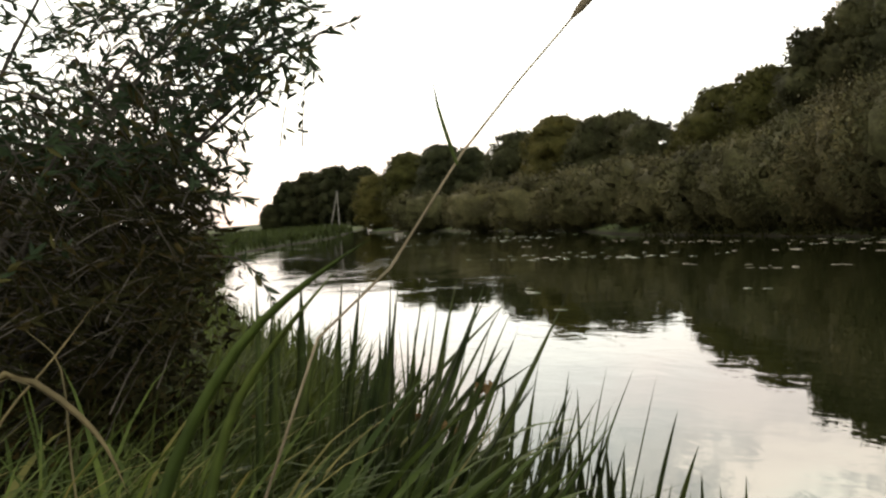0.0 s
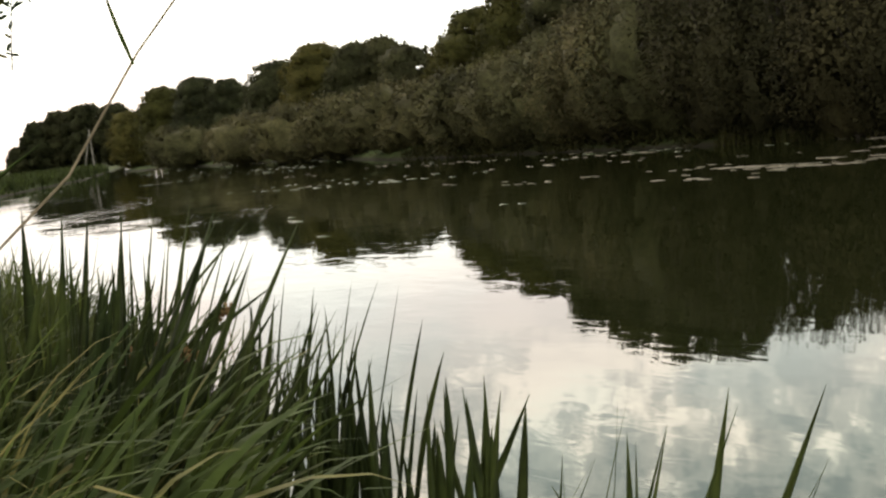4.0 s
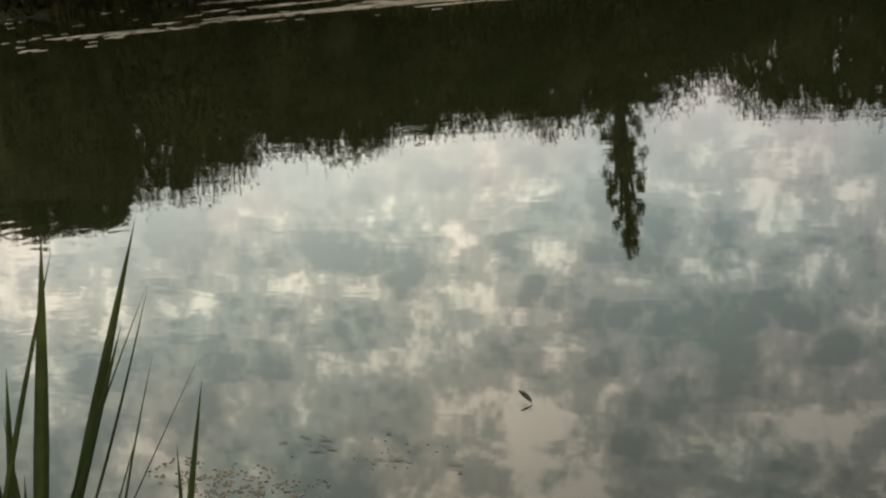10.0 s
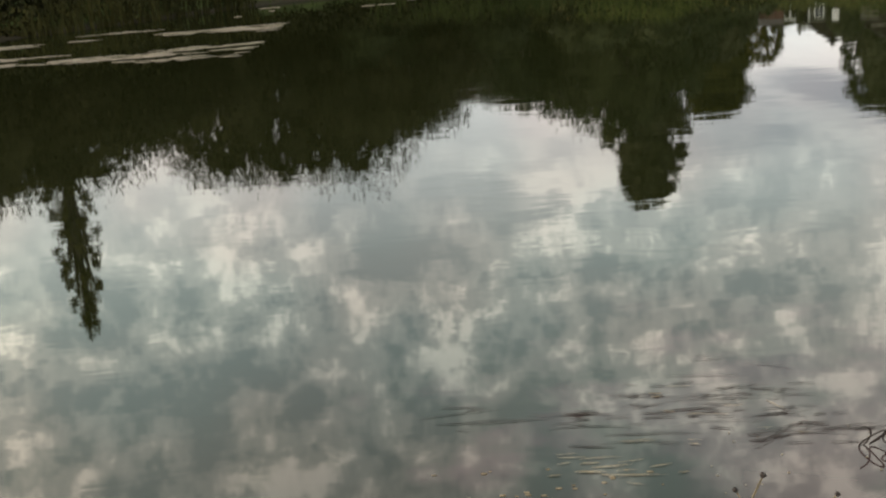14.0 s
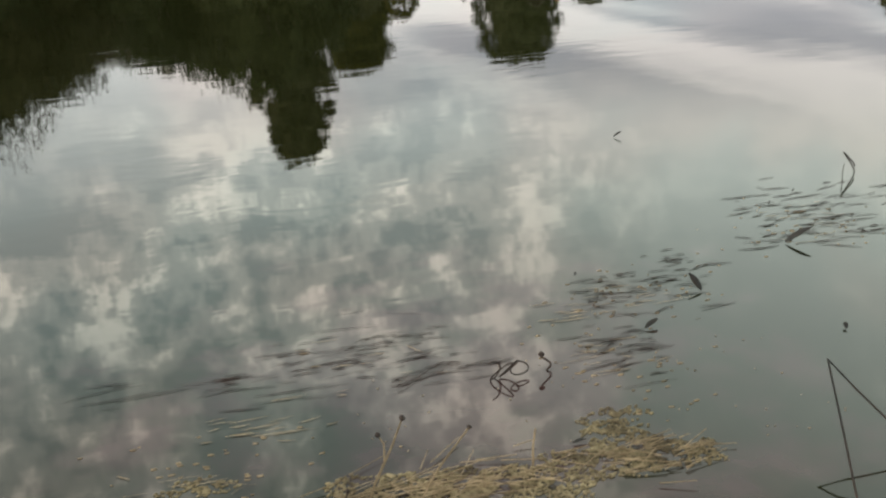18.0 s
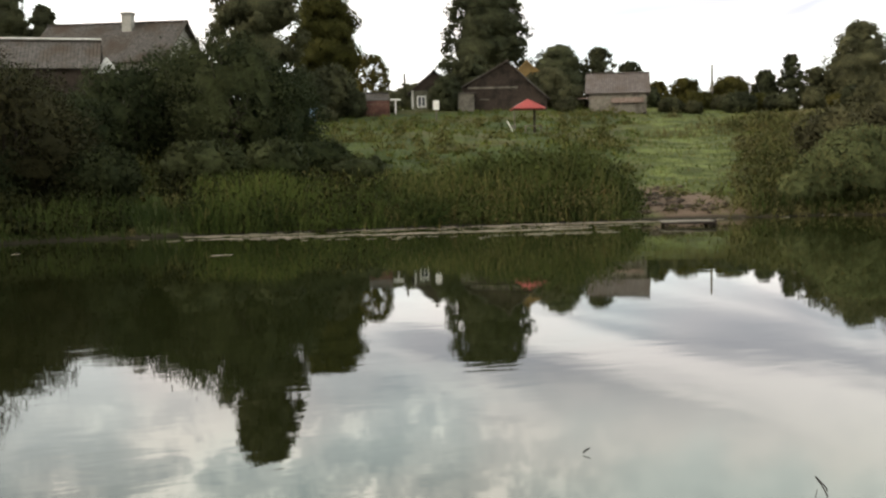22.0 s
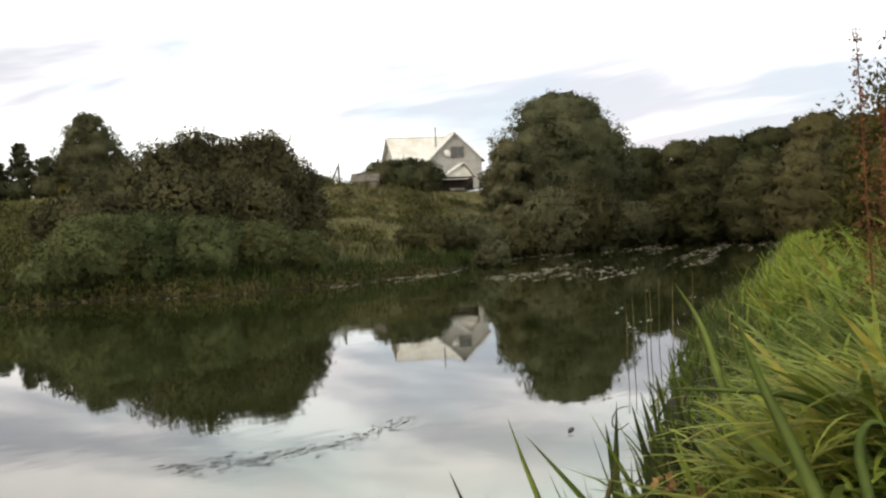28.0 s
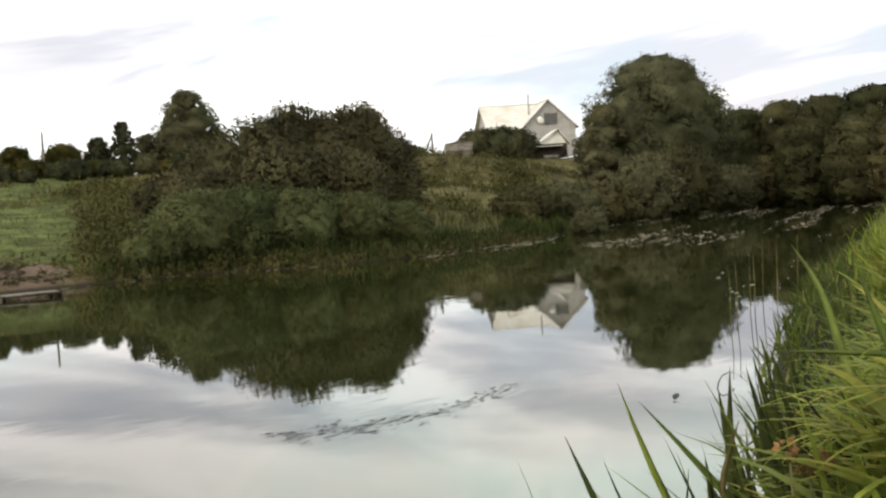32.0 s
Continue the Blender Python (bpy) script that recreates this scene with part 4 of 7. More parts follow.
    part("wall", box_mesh("wall", M_DARKWOOD, (-0.6, 0.6, -0.6, 0.6, 0, 2.45)), tip)
    # white tin-roofed house behind the willow
    wh = gable_house(put(-58.9, 130, 12, z=6.7), "house", "grey brick house with a white tin roof and gable window", 6.2, 9, 3.4, 6.4, M_LIMEWALL, M_LIMEWALL, M_TIN, 0.5)
    window(wh, 0.3, 3.6, 1.5, 1.3, -0.02, M_GREYWOOD, "dark gable window")
    part("pipe", mesh_from("pipe", *tube([(-1.8, 2, 5.0), (-1.8, 2, 7.3)], [0.1, 0.1], 8), M_CONC), wh, "thin flue pipe")
    dish = thing("satellite_dish", "round white satellite dish on the gable wall", "satellite dish", put(-58.9, 130, 12, z=6.7) @ pose(-0.95, -0.35, 4.1, 75, 0, 20))
    v, f = lobe_shell((0, 0, 0), (0.45, 0.45, 0.12), 14, 6)
    part("bowl", mesh_from("bowl", v, f, M_WHITE, True), dish)
    part("arm", mesh_from("arm", *tube([(0, 0, 0), (0, -0.1, -0.4)], [0.03, 0.03], 6), M_CONC), dish)
    wing = side_house(put(-56.9, 134, 12, z=6.7), "house_wing", "side wing with a broad white tin roof", 6.0, 8, 3.6, 6.35, M_LIMEWALL, M_TIN, 0.5)
    po = thing("porch", "brick porch with a sloping white tin roof", "porch", put(-58.9, 123.5, 12, z=6.3))
    part("wall", box_mesh("wall", M_DARKWOOD, (-1.7, 1.9, 0, 2.4, 0, 1.5)), po, "brown board wall")
    part("gable", prism_mesh("gable", M_WHITE, [(-1.0, 1.5), (1.9, 1.5), (0.9, 2.95)], 0.0, 0.12), po, "white boarded gable")
    part("roof_slope", roof_slope("roof_slope", M_TIN, (-1.6, 1.35), (0.9, 3.0), -0.5, 2.8, 0.06), po)
    part("roof_slope", roof_slope("roof_slope", M_TIN, (2.2, 1.35), (0.9, 3.0), -0.5, 2.8, 0.06), po)
    part("eave", box_mesh("eave", M_TIN, (-2.6, 1.2, -1.1, -0.1, 1.18, 1.26)), po, "low tin eave over the entrance")
    part("post", box_mesh("post", M_WHITE, (-2.5, -2.4, -1.0, -0.9, 0, 1.18)), po)
    part("step", box_mesh("step", M_CONC, (-0.8, 0.8, -0.5, 0.0, 0, 0.25)), po)
    sm = side_house(put(-54.35, 118, -8), "shed", "small grey garden shed with a dull pale roof", 2.6, 2.2, 1.2, 1.9, M_GREYWOOD, M_GREYWOOD, 0.2)
    # yellow roof behind the barn
    ye = gable_house(put(-25.2, 101), "house", "ochre tin-roofed house half hidden by trees", 5.0, 8, 2.2, 4.3, M_GREYWOOD, M_YELLOWTIN, M_YELLOWTIN, 0.3, -0.3)
    # low red-brown outbuilding and fence by the cottage
    rb = side_house(put(-16.6, 89), "outbuilding", "low red-brown outbuilding behind a fence", 4.4, 2, 1.1, 1.6, M_REDBOARD, M_SLATE, 0.2)
    fence = thing("fence", "low weathered red-brown board fence", "fence", put(-16.55, 86))
    for k in range(24):
        part("board", box_mesh("board", M_REDBOARD, (-2.6 + k * 0.21, -2.44 + k * 0.21, 0, 0.03, 0, 1.3)), fence)
    for z in (0.3, 1.0):
        part("rail", box_mesh("rail", M_GREYWOOD, (-2.65, 2.5, 0.032, 0.09, z, z + 0.08)), fence)
    barrel = thing("barrel", "pale blue plastic barrel under the trees", "barrel", put(-14.35, 80, sink=0.05))
    v, f = [], []
    for i, (r, z) in enumerate([(0.27, 0), (0.33, 0.06), (0.33, 0.28), (0.35, 0.31), (0.33, 0.34), (0.33, 0.60), (0.35, 0.63), (0.33, 0.66), (0.33, 0.88), (0.28, 0.94), (0.0, 0.94)]):
        v += [(r * math.cos(k * 0.524), r * math.sin(k * 0.524), z) for k in range(12)]
        if i:
            f += [((i - 1) * 12 + k, (i - 1) * 12 + (k + 1) % 12, i * 12 + (k + 1) % 12, i * 12 + k) for k in range(12)]
    part("drum", mesh_from("drum", v, f, M_BLUE, True), barrel)
    sign = thing("notice_board", "pale notice board on a post on the slope", "sign", put(-20.5, 80))
    part("post", box_mesh("post", M_GREYWOOD, (-0.05, 0.05, 0, 0.1, 0, 1.6)), sign)
    part("panel", box_mesh("panel", M_WHITE, (-0.22, 0.22, -0.05, -0.01, 0.9, 1.55)), sign)
    tee = thing("washing_post", "white T-shaped washing post", "post", put(-18.45, 88))
    part("post", box_mesh("post", M_WHITE, (-0.06, 0.06, 0, 0.1, 0, 1.3)), tee)
    part("crossbar", box_mesh("crossbar", M_WHITE, (-0.4, 0.4, -0.02, 0.1, 1.3, 1.42)), tee)
    # shelter with a red roof
    g = thing("garden_shelter", "red pyramid-roofed shelter on a post with benches", "shelter", put(-25.1, 70))
    bm = bmesh.new()
    bmesh.ops.create_cone(bm, cap_ends=True, segments=4, radius1=1.42, radius2=0.05, depth=0.58, matrix=Matrix.Translation((0, 0, 1.79)) @ Matrix.Rotation(radians(45 + 8), 4, 'Z'))
    me = bpy.data.meshes.new("roof")
    bm.to_mesh(me)
    bm.free()
    me.materials.append(M_REDTIN)
    part("roof", me, g, "red painted tin roof")
    part("fascia", box_mesh("fascia", M_REDTIN, (-0.97, 0.97, -0.97, 0.97, 1.43, 1.50)), g).rotation_euler = (0, 0, radians(8))
    part("post", mesh_from("post", *tube([(0.42, 0, 0), (0.42, 0, 1.56)], [0.07, 0.07], 8), M_DARKWOOD), g)
    part("post", mesh_from("post", *tube([(-0.75, -0.6, 0), (-0.82, -0.6, 1.5)], [0.035, 0.035], 6), M_GREYWOOD), g)
    for a, b in [((-1.0, -0.7), (-0.7, -0.2)), ((-0.2, -0.5), (0.9, -0.3))]:
        part("bench", box_mesh("bench", M_GREYWOOD, (a[0], b[0], a[1], b[1], 0.40, 0.46)), g)
        for lx in (a[0] + 0.05, b[0] - 0.12):
            part("bench_leg", box_mesh("bench_leg", M_GREYWOOD, (lx, lx + 0.07, a[1] + 0.05, b[1] - 0.05, 0, 0.40)), g)
    part("brace", mesh_from("brace", *tube([(-1.25, -0.7, 0.75), (-0.85, -0.7, 0.0)], [0.04, 0.04], 6), M_WHITE), g, "pale leaning board")
    # poles
    for az, d, tall, brace, lab in [(-34.1, 118, 4.9, 0, "thin wooden utility pole on the hill"), (-18.9, 112, 4.0, 0, "thin wooden utility pole behind the cottage"),
                                    (-53.0, 122, 3.2, 1, "braced utility pole on the ridge"), (74.9, 150, 5.4, 1, "braced utility pole in the meadow")]:
        p = thing("utility_pole", lab, "pole", put(az, d), "utility poles")
        part("post", mesh_from("post", *tube([(0, 0, 0), (0, 0, tall)], [0.13, 0.10], 8), M_GREYWOOD), p)
        if brace:
            part("brace", mesh_from("brace", *tube([(-1.3, 0, 0), (-0.05, 0, tall * 0.9)], [0.11, 0.09], 8), M_GREYWOOD), p)
    # brushwood and clods on the trodden landing
    rng = np.random.default_rng(77)
    ch = []
    for _ in range(70):
        x, y, a, ln = rng.normal(21.5, 1.1), rng.uniform(32.7, 38.0), rng.uniform(0, 6.3), rng.uniform(0.25, 0.9)
        q = height(x, y)
        if q > 0.05:
            ch.append(tube([(x, y, q + 0.02), (x + ln * 0.5 * math.cos(a), y + ln * 0.5 * math.sin(a), q + 0.09), (x + ln * math.cos(a), y + ln * math.sin(a), q + 0.05)], [0.016, 0.012, 0.005], 5))
    tagged(new("brushwood", mesh_from("brushwood", *join(ch), M_BARK)), "scattered brushwood on the trodden landing", "brushwood", kind="stuff")
    ch = []
    for _ in range(110):
        x, y, r = rng.normal(21.5, 1.2), rng.uniform(32.5, 38.5), rng.uniform(0.04, 0.14)
        q = height(x, y)
        if q > 0.02:
            ch.append(lobe_shell((x, y, q + r * 0.2), (r * 1.3, r, r * 0.6), 7, 4, rng))
    tagged(new("clods", mesh_from("clods", *join(ch), M_CLOD, True)), "brown clods of earth and stones on the landing", "stones", kind="stuff")
    # fishing pier
    x, y = polar(-33.2, 34.6)
    pier = thing("fishing_pier", "low weathered plank landing over the water", "pier", pose(x, y, 0, 0, 0, face_camera(x, y, 10)))
    for k in range(5):
        part("plank", box_mesh("plank", M_GREYWOOD, (-0.85, 0.68, -0.35 + k * 0.2, -0.18 + k * 0.2, 0.12, 0.15)), pier)
    for px in (-0.72, 0.58):
        for py in (-0.25, 0.5):
            part("leg", box_mesh("leg", M_DARKWOOD, (px - 0.05, px + 0.05, py - 0.05, py + 0.05, -0.6, 0.12)), pier)
    part("beam", box_mesh("beam", M_DARKWOOD, (-0.80, 0.69, -0.33, -0.25, 0.07, 0.12)), pier)
    part("end_board", box_mesh("end_board", M_DARKWOOD, (0.69, 0.73, -0.35, 0.65, -0.08, 0.17)), pier)


build_village()


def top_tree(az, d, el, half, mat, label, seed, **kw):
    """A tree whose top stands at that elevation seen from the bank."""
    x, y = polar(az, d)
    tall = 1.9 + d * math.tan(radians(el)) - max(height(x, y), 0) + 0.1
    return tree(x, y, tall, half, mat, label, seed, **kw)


def build_trees():
    V = "village trees"
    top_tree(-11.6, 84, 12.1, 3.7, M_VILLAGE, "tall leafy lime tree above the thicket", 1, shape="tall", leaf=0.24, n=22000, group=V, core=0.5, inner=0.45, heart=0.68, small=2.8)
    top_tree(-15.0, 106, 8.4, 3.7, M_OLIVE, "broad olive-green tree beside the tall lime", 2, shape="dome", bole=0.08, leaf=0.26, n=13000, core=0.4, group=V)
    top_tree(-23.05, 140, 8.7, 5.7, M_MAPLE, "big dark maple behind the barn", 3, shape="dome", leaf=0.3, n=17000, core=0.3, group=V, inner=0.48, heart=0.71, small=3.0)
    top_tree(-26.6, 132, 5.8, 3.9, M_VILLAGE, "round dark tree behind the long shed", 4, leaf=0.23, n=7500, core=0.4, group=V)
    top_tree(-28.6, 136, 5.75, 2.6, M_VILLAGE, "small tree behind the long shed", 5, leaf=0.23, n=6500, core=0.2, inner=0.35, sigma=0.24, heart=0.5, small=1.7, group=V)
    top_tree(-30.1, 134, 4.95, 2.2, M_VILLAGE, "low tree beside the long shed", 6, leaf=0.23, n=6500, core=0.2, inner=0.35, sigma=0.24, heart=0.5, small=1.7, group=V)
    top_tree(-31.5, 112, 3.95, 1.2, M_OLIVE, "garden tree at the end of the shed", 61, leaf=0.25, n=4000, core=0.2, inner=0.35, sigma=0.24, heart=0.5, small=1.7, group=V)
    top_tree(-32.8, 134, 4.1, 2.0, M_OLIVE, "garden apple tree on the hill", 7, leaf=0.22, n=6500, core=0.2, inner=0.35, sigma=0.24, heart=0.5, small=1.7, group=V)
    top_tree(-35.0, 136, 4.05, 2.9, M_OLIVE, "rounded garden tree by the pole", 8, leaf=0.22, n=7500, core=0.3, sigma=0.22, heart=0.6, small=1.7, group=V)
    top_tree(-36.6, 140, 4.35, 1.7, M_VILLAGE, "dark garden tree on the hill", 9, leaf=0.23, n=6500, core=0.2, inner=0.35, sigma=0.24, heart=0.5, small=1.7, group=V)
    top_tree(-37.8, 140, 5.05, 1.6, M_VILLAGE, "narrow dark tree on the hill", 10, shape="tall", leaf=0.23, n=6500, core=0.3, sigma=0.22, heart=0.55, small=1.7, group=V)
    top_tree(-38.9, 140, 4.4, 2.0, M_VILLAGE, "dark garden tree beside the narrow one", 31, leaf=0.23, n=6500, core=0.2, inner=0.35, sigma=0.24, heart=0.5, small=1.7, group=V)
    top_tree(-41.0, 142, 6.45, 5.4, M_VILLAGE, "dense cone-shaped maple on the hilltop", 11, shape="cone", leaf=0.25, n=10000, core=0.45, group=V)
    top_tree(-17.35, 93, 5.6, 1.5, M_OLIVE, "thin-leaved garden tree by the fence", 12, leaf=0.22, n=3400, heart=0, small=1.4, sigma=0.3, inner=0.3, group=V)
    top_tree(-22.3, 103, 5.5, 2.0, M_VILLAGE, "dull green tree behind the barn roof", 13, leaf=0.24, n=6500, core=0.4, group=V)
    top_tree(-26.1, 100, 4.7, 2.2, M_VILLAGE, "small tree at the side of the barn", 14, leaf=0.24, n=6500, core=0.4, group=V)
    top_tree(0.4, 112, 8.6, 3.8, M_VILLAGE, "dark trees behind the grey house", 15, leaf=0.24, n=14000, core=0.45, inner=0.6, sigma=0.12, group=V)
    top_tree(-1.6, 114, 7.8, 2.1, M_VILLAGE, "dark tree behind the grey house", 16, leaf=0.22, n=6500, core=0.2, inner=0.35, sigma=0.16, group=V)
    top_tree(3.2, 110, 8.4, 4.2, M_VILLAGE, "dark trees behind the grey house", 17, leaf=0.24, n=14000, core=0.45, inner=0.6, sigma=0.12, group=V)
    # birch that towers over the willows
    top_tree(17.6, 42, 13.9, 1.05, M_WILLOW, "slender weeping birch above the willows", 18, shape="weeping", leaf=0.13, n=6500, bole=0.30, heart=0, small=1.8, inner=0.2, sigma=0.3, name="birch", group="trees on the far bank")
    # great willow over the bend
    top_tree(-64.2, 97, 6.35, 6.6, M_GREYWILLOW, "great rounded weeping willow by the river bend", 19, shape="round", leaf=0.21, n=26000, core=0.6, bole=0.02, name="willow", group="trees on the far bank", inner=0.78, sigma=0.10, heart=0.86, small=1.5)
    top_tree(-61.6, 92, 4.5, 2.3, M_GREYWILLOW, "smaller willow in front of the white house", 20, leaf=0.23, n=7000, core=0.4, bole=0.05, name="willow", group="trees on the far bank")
    G = "woods round the river bend"
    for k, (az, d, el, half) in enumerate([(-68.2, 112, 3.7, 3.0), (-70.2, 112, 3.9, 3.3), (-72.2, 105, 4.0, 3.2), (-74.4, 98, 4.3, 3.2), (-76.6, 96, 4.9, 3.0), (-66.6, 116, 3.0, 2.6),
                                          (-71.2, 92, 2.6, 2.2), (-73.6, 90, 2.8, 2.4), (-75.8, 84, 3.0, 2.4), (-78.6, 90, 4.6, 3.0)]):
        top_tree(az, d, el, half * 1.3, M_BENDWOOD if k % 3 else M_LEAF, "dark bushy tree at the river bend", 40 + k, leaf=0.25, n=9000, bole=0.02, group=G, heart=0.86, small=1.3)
    # left: woods along the far bank downstream
    W = "woods downstream"
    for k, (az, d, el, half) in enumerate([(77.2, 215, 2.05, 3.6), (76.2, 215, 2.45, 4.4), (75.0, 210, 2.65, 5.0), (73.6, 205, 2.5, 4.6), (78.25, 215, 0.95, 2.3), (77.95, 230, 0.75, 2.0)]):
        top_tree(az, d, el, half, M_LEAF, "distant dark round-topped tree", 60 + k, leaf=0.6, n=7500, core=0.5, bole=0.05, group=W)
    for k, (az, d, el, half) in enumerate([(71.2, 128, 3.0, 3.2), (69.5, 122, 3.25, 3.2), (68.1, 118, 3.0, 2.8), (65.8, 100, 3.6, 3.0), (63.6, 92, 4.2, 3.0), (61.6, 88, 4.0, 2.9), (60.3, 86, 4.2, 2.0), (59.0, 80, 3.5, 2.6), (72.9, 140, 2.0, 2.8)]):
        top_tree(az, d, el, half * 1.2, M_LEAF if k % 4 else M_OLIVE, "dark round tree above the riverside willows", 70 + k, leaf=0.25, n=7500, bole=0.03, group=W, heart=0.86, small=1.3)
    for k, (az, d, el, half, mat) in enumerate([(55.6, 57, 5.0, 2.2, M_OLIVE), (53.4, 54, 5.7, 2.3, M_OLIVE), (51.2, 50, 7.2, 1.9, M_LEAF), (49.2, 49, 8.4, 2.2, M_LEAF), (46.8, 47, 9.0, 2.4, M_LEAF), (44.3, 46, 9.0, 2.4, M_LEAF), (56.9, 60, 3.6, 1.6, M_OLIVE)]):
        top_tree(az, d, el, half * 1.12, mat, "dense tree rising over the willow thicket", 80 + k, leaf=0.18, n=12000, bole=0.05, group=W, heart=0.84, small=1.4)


build_trees()


def build_bushes():
    # willow thicket along the far bank: direction, distance, half width, height of the top
    rows = [(70.5, 112, 4.0, 4.0), (67.5, 92, 4.0, 4.0), (65.0, 78, 3.6, 4.0), (62.5, 70, 3.6, 4.0), (60.0, 62, 3.2, 4.0), (58.0, 57, 2.8, 3.8), (56.0, 52, 2.7, 4.0), (54.0, 47.5, 2.6, 4.2),
            (51.6, 44.5, 2.5, 4.6), (49.0, 41.5, 2.6, 5.2), (46.3, 39, 2.6, 5.8), (43.5, 36.5, 2.5, 6.0), (40.6, 34.5, 2.4, 5.9), (37.6, 32.6, 2.0, 4.9), (34.3, 31.4, 2.0, 4.3), (31.2, 31, 2.0, 4.6),
            (27.6, 32, 2.2, 4.5), (24.0, 33, 2.3, 4.5), (20.6, 33.5, 2.4, 5.0), (17.0, 34.2, 2.4, 5.0), (13.4, 35, 2.0, 4.3), (10.0, 36, 2.4, 5.8), (6.6, 37.2, 2.5, 6.5), (3.4, 38.0, 2.6, 6.6), (0.0, 38.0, 2.5, 5.1)]
    for k, (az, d, half, top) in enumerate(rows):
        x, y = polar(az, d - (0.9 if az > 14 else 0.0))
        # bushes below 44 degrees take the leaf copy with shade in its colour
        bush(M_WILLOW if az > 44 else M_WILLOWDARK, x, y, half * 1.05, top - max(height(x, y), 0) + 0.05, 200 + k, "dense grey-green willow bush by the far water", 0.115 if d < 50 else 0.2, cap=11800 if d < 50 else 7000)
    for k in range(12):
        x, y = polar(13 + 3.1 * k, 39.2 + 1.0 * math.sin(2 * k))
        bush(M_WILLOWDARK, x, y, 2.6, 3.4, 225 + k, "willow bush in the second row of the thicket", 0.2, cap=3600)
    # the thicket below the grey house
    rows = [(-2.4, 45, 2.3, 4.9), (-5.6, 48.5, 2.5, 6.3), (-8.0, 49.5, 2.7, 7.1), (-10.3, 46, 2.5, 7.3), (-12.5, 47.5, 1.9, 6.2), (0.6, 43, 2.4, 5.7), (-14.6, 44, 1.5, 3.0), (-16.6, 43, 1.4, 2.3),
            (-4.0, 37.5, 1.6, 2.6), (-9.0, 39.5, 1.6, 2.9), (-12.5, 41, 1.5, 2.9), (1.8, 36.5, 1.6, 2.7)]
    for k, (az, d, half, top) in enumerate(rows):
        x, y = polar(az, d)
        bush(M_THICKET, x, y, half, top - max(height(x, y), 0) + 0.05, 240 + k, "dark leafy bush in the thicket below the house", 0.145)
    # bushes right of the landing
    rows = [(-38.3, 42.0, 0.9, 1.5), (-39.6, 42.6, 1.3, 2.3), (-41.2, 43, 1.8, 3.1), (-43.6, 43.4, 1.9, 3.1), (-46.2, 43.4, 1.8, 2.9), (-48.8, 44.4, 1.7, 2.6), (-51.0, 45.6, 1.4, 2.2),
            (-42.3, 55.9, 2.3, 5.5), (-44.4, 57.1, 2.2, 6.9), (-46.0, 58.0, 2.0, 7.6), (-47.8, 57.7, 2.3, 6.9), (-49.3, 58.3, 2.2, 7.5), (-50.6, 59.5, 2.0, 5.9), (-40.2, 46, 1.8, 3.9), (-45.6, 46, 2.0, 4.6), (-48.0, 46.4, 2.0, 4.4), (-43.0, 45.4, 1.9, 3.9)]
    for k, (az, d, half, top) in enumerate(rows):
        x, y = polar(az, d)
        bush((M_BRAMBLE if k < 7 else M_SCRUB), x, y, half, top - max(height(x, y), 0) + 0.05, 260 + k, "rounded bush on the slope beside the landing", 0.11 if k < 7 else 0.19, cap=12000)
    # low bushes towards the bend
    rows = [(-57.6, 64, 2.2, 2.7), (-59.6, 67, 2.2, 2.6), (-61.8, 74, 2.0, 2.7), (-63.6, 82, 2.6, 4.6), (-65.4, 84, 2.6, 5.0), (-67.6, 92, 2.4, 3.6), (-69.6, 97, 2.4, 4.2), (-60.6, 58, 0.9, 1.3), (-72.0, 98, 2.4, 4.0), (-74.5, 92, 2.4, 3.9)]
    for k, (az, d, half, top) in enumerate(rows):
        x, y = polar(az, d)
        bush((M_BENDWOOD, M_GREYWILLOW)[k % 2], x, y, half, top - max(height(x, y), 0) + 0.05, 280 + k, "low bush on the bank towards the bend", 0.24)
    # hedges and bushes along the ridge
    for k in range(20):
        az = -30.2 - 1.05 * k - 0.3 * math.sin(5 * k)
        d = 104 + 5 * math.sin(2.3 * k)
        x, y = polar(az, d)
        bush((M_VILLAGE, M_OLIVE)[k % 3 == 0], x, y, 1.3 + 0.4 * math.sin(3 * k), 1.0 + 0.9 * abs(math.sin(1.7 * k)), 320 + k, "low hedge bush on the ridge", 0.3, "hedge on the ridge")
    for k, (az, d, half, tall) in enumerate([(-18.0, 90, 1.2, 1.8), (-19.2, 100, 1.5, 2.4), (-21.5, 93.5, 1.0, 1.9), (-27.2, 94, 1.3, 2.2), (-15.0, 80, 0.9, 0.9), (-15.2, 84.5, 1.9, 3.9), (-13.9, 83, 1.8, 3.6), (-16.3, 84.5, 0.9, 2.3), (-21.0, 91, 1.3, 2.8), (-21.3, 92, 1.0, 2.0)]):
        x, y = polar(az, d)
        bush(M_VILLAGE, x, y, half, tall, 345 + k, "garden bush beside the old buildings", 0.25, "garden bushes")
    # garden bushes by the houses
    for k, (az, d, half, top) in enumerate([(-54.6, 124, 2.0, 9.0), (-56.4, 121, 2.6, 9.9), (-55.3, 121, 2.4, 9.7), (-57.3, 122, 2.1, 9.6), (-57.4, 119, 1.7, 9.2), (-60.8, 120, 1.6, 8.4), (-35.5, 100, 1.0, 7.2), (-33.2, 99, 0.9, 7.0), (-27.0, 88, 0.8, 7.0), (-51.9, 122, 1.6, 8.6), (-50.2, 118, 1.6, 8.4)]):
        x, y = polar(az, d)
        bush(M_VILLAGE, x, y, half, max(0.6, top - height(x, y)), 300 + k, "garden bush among the village houses", 0.26, "garden bushes")


build_bushes()


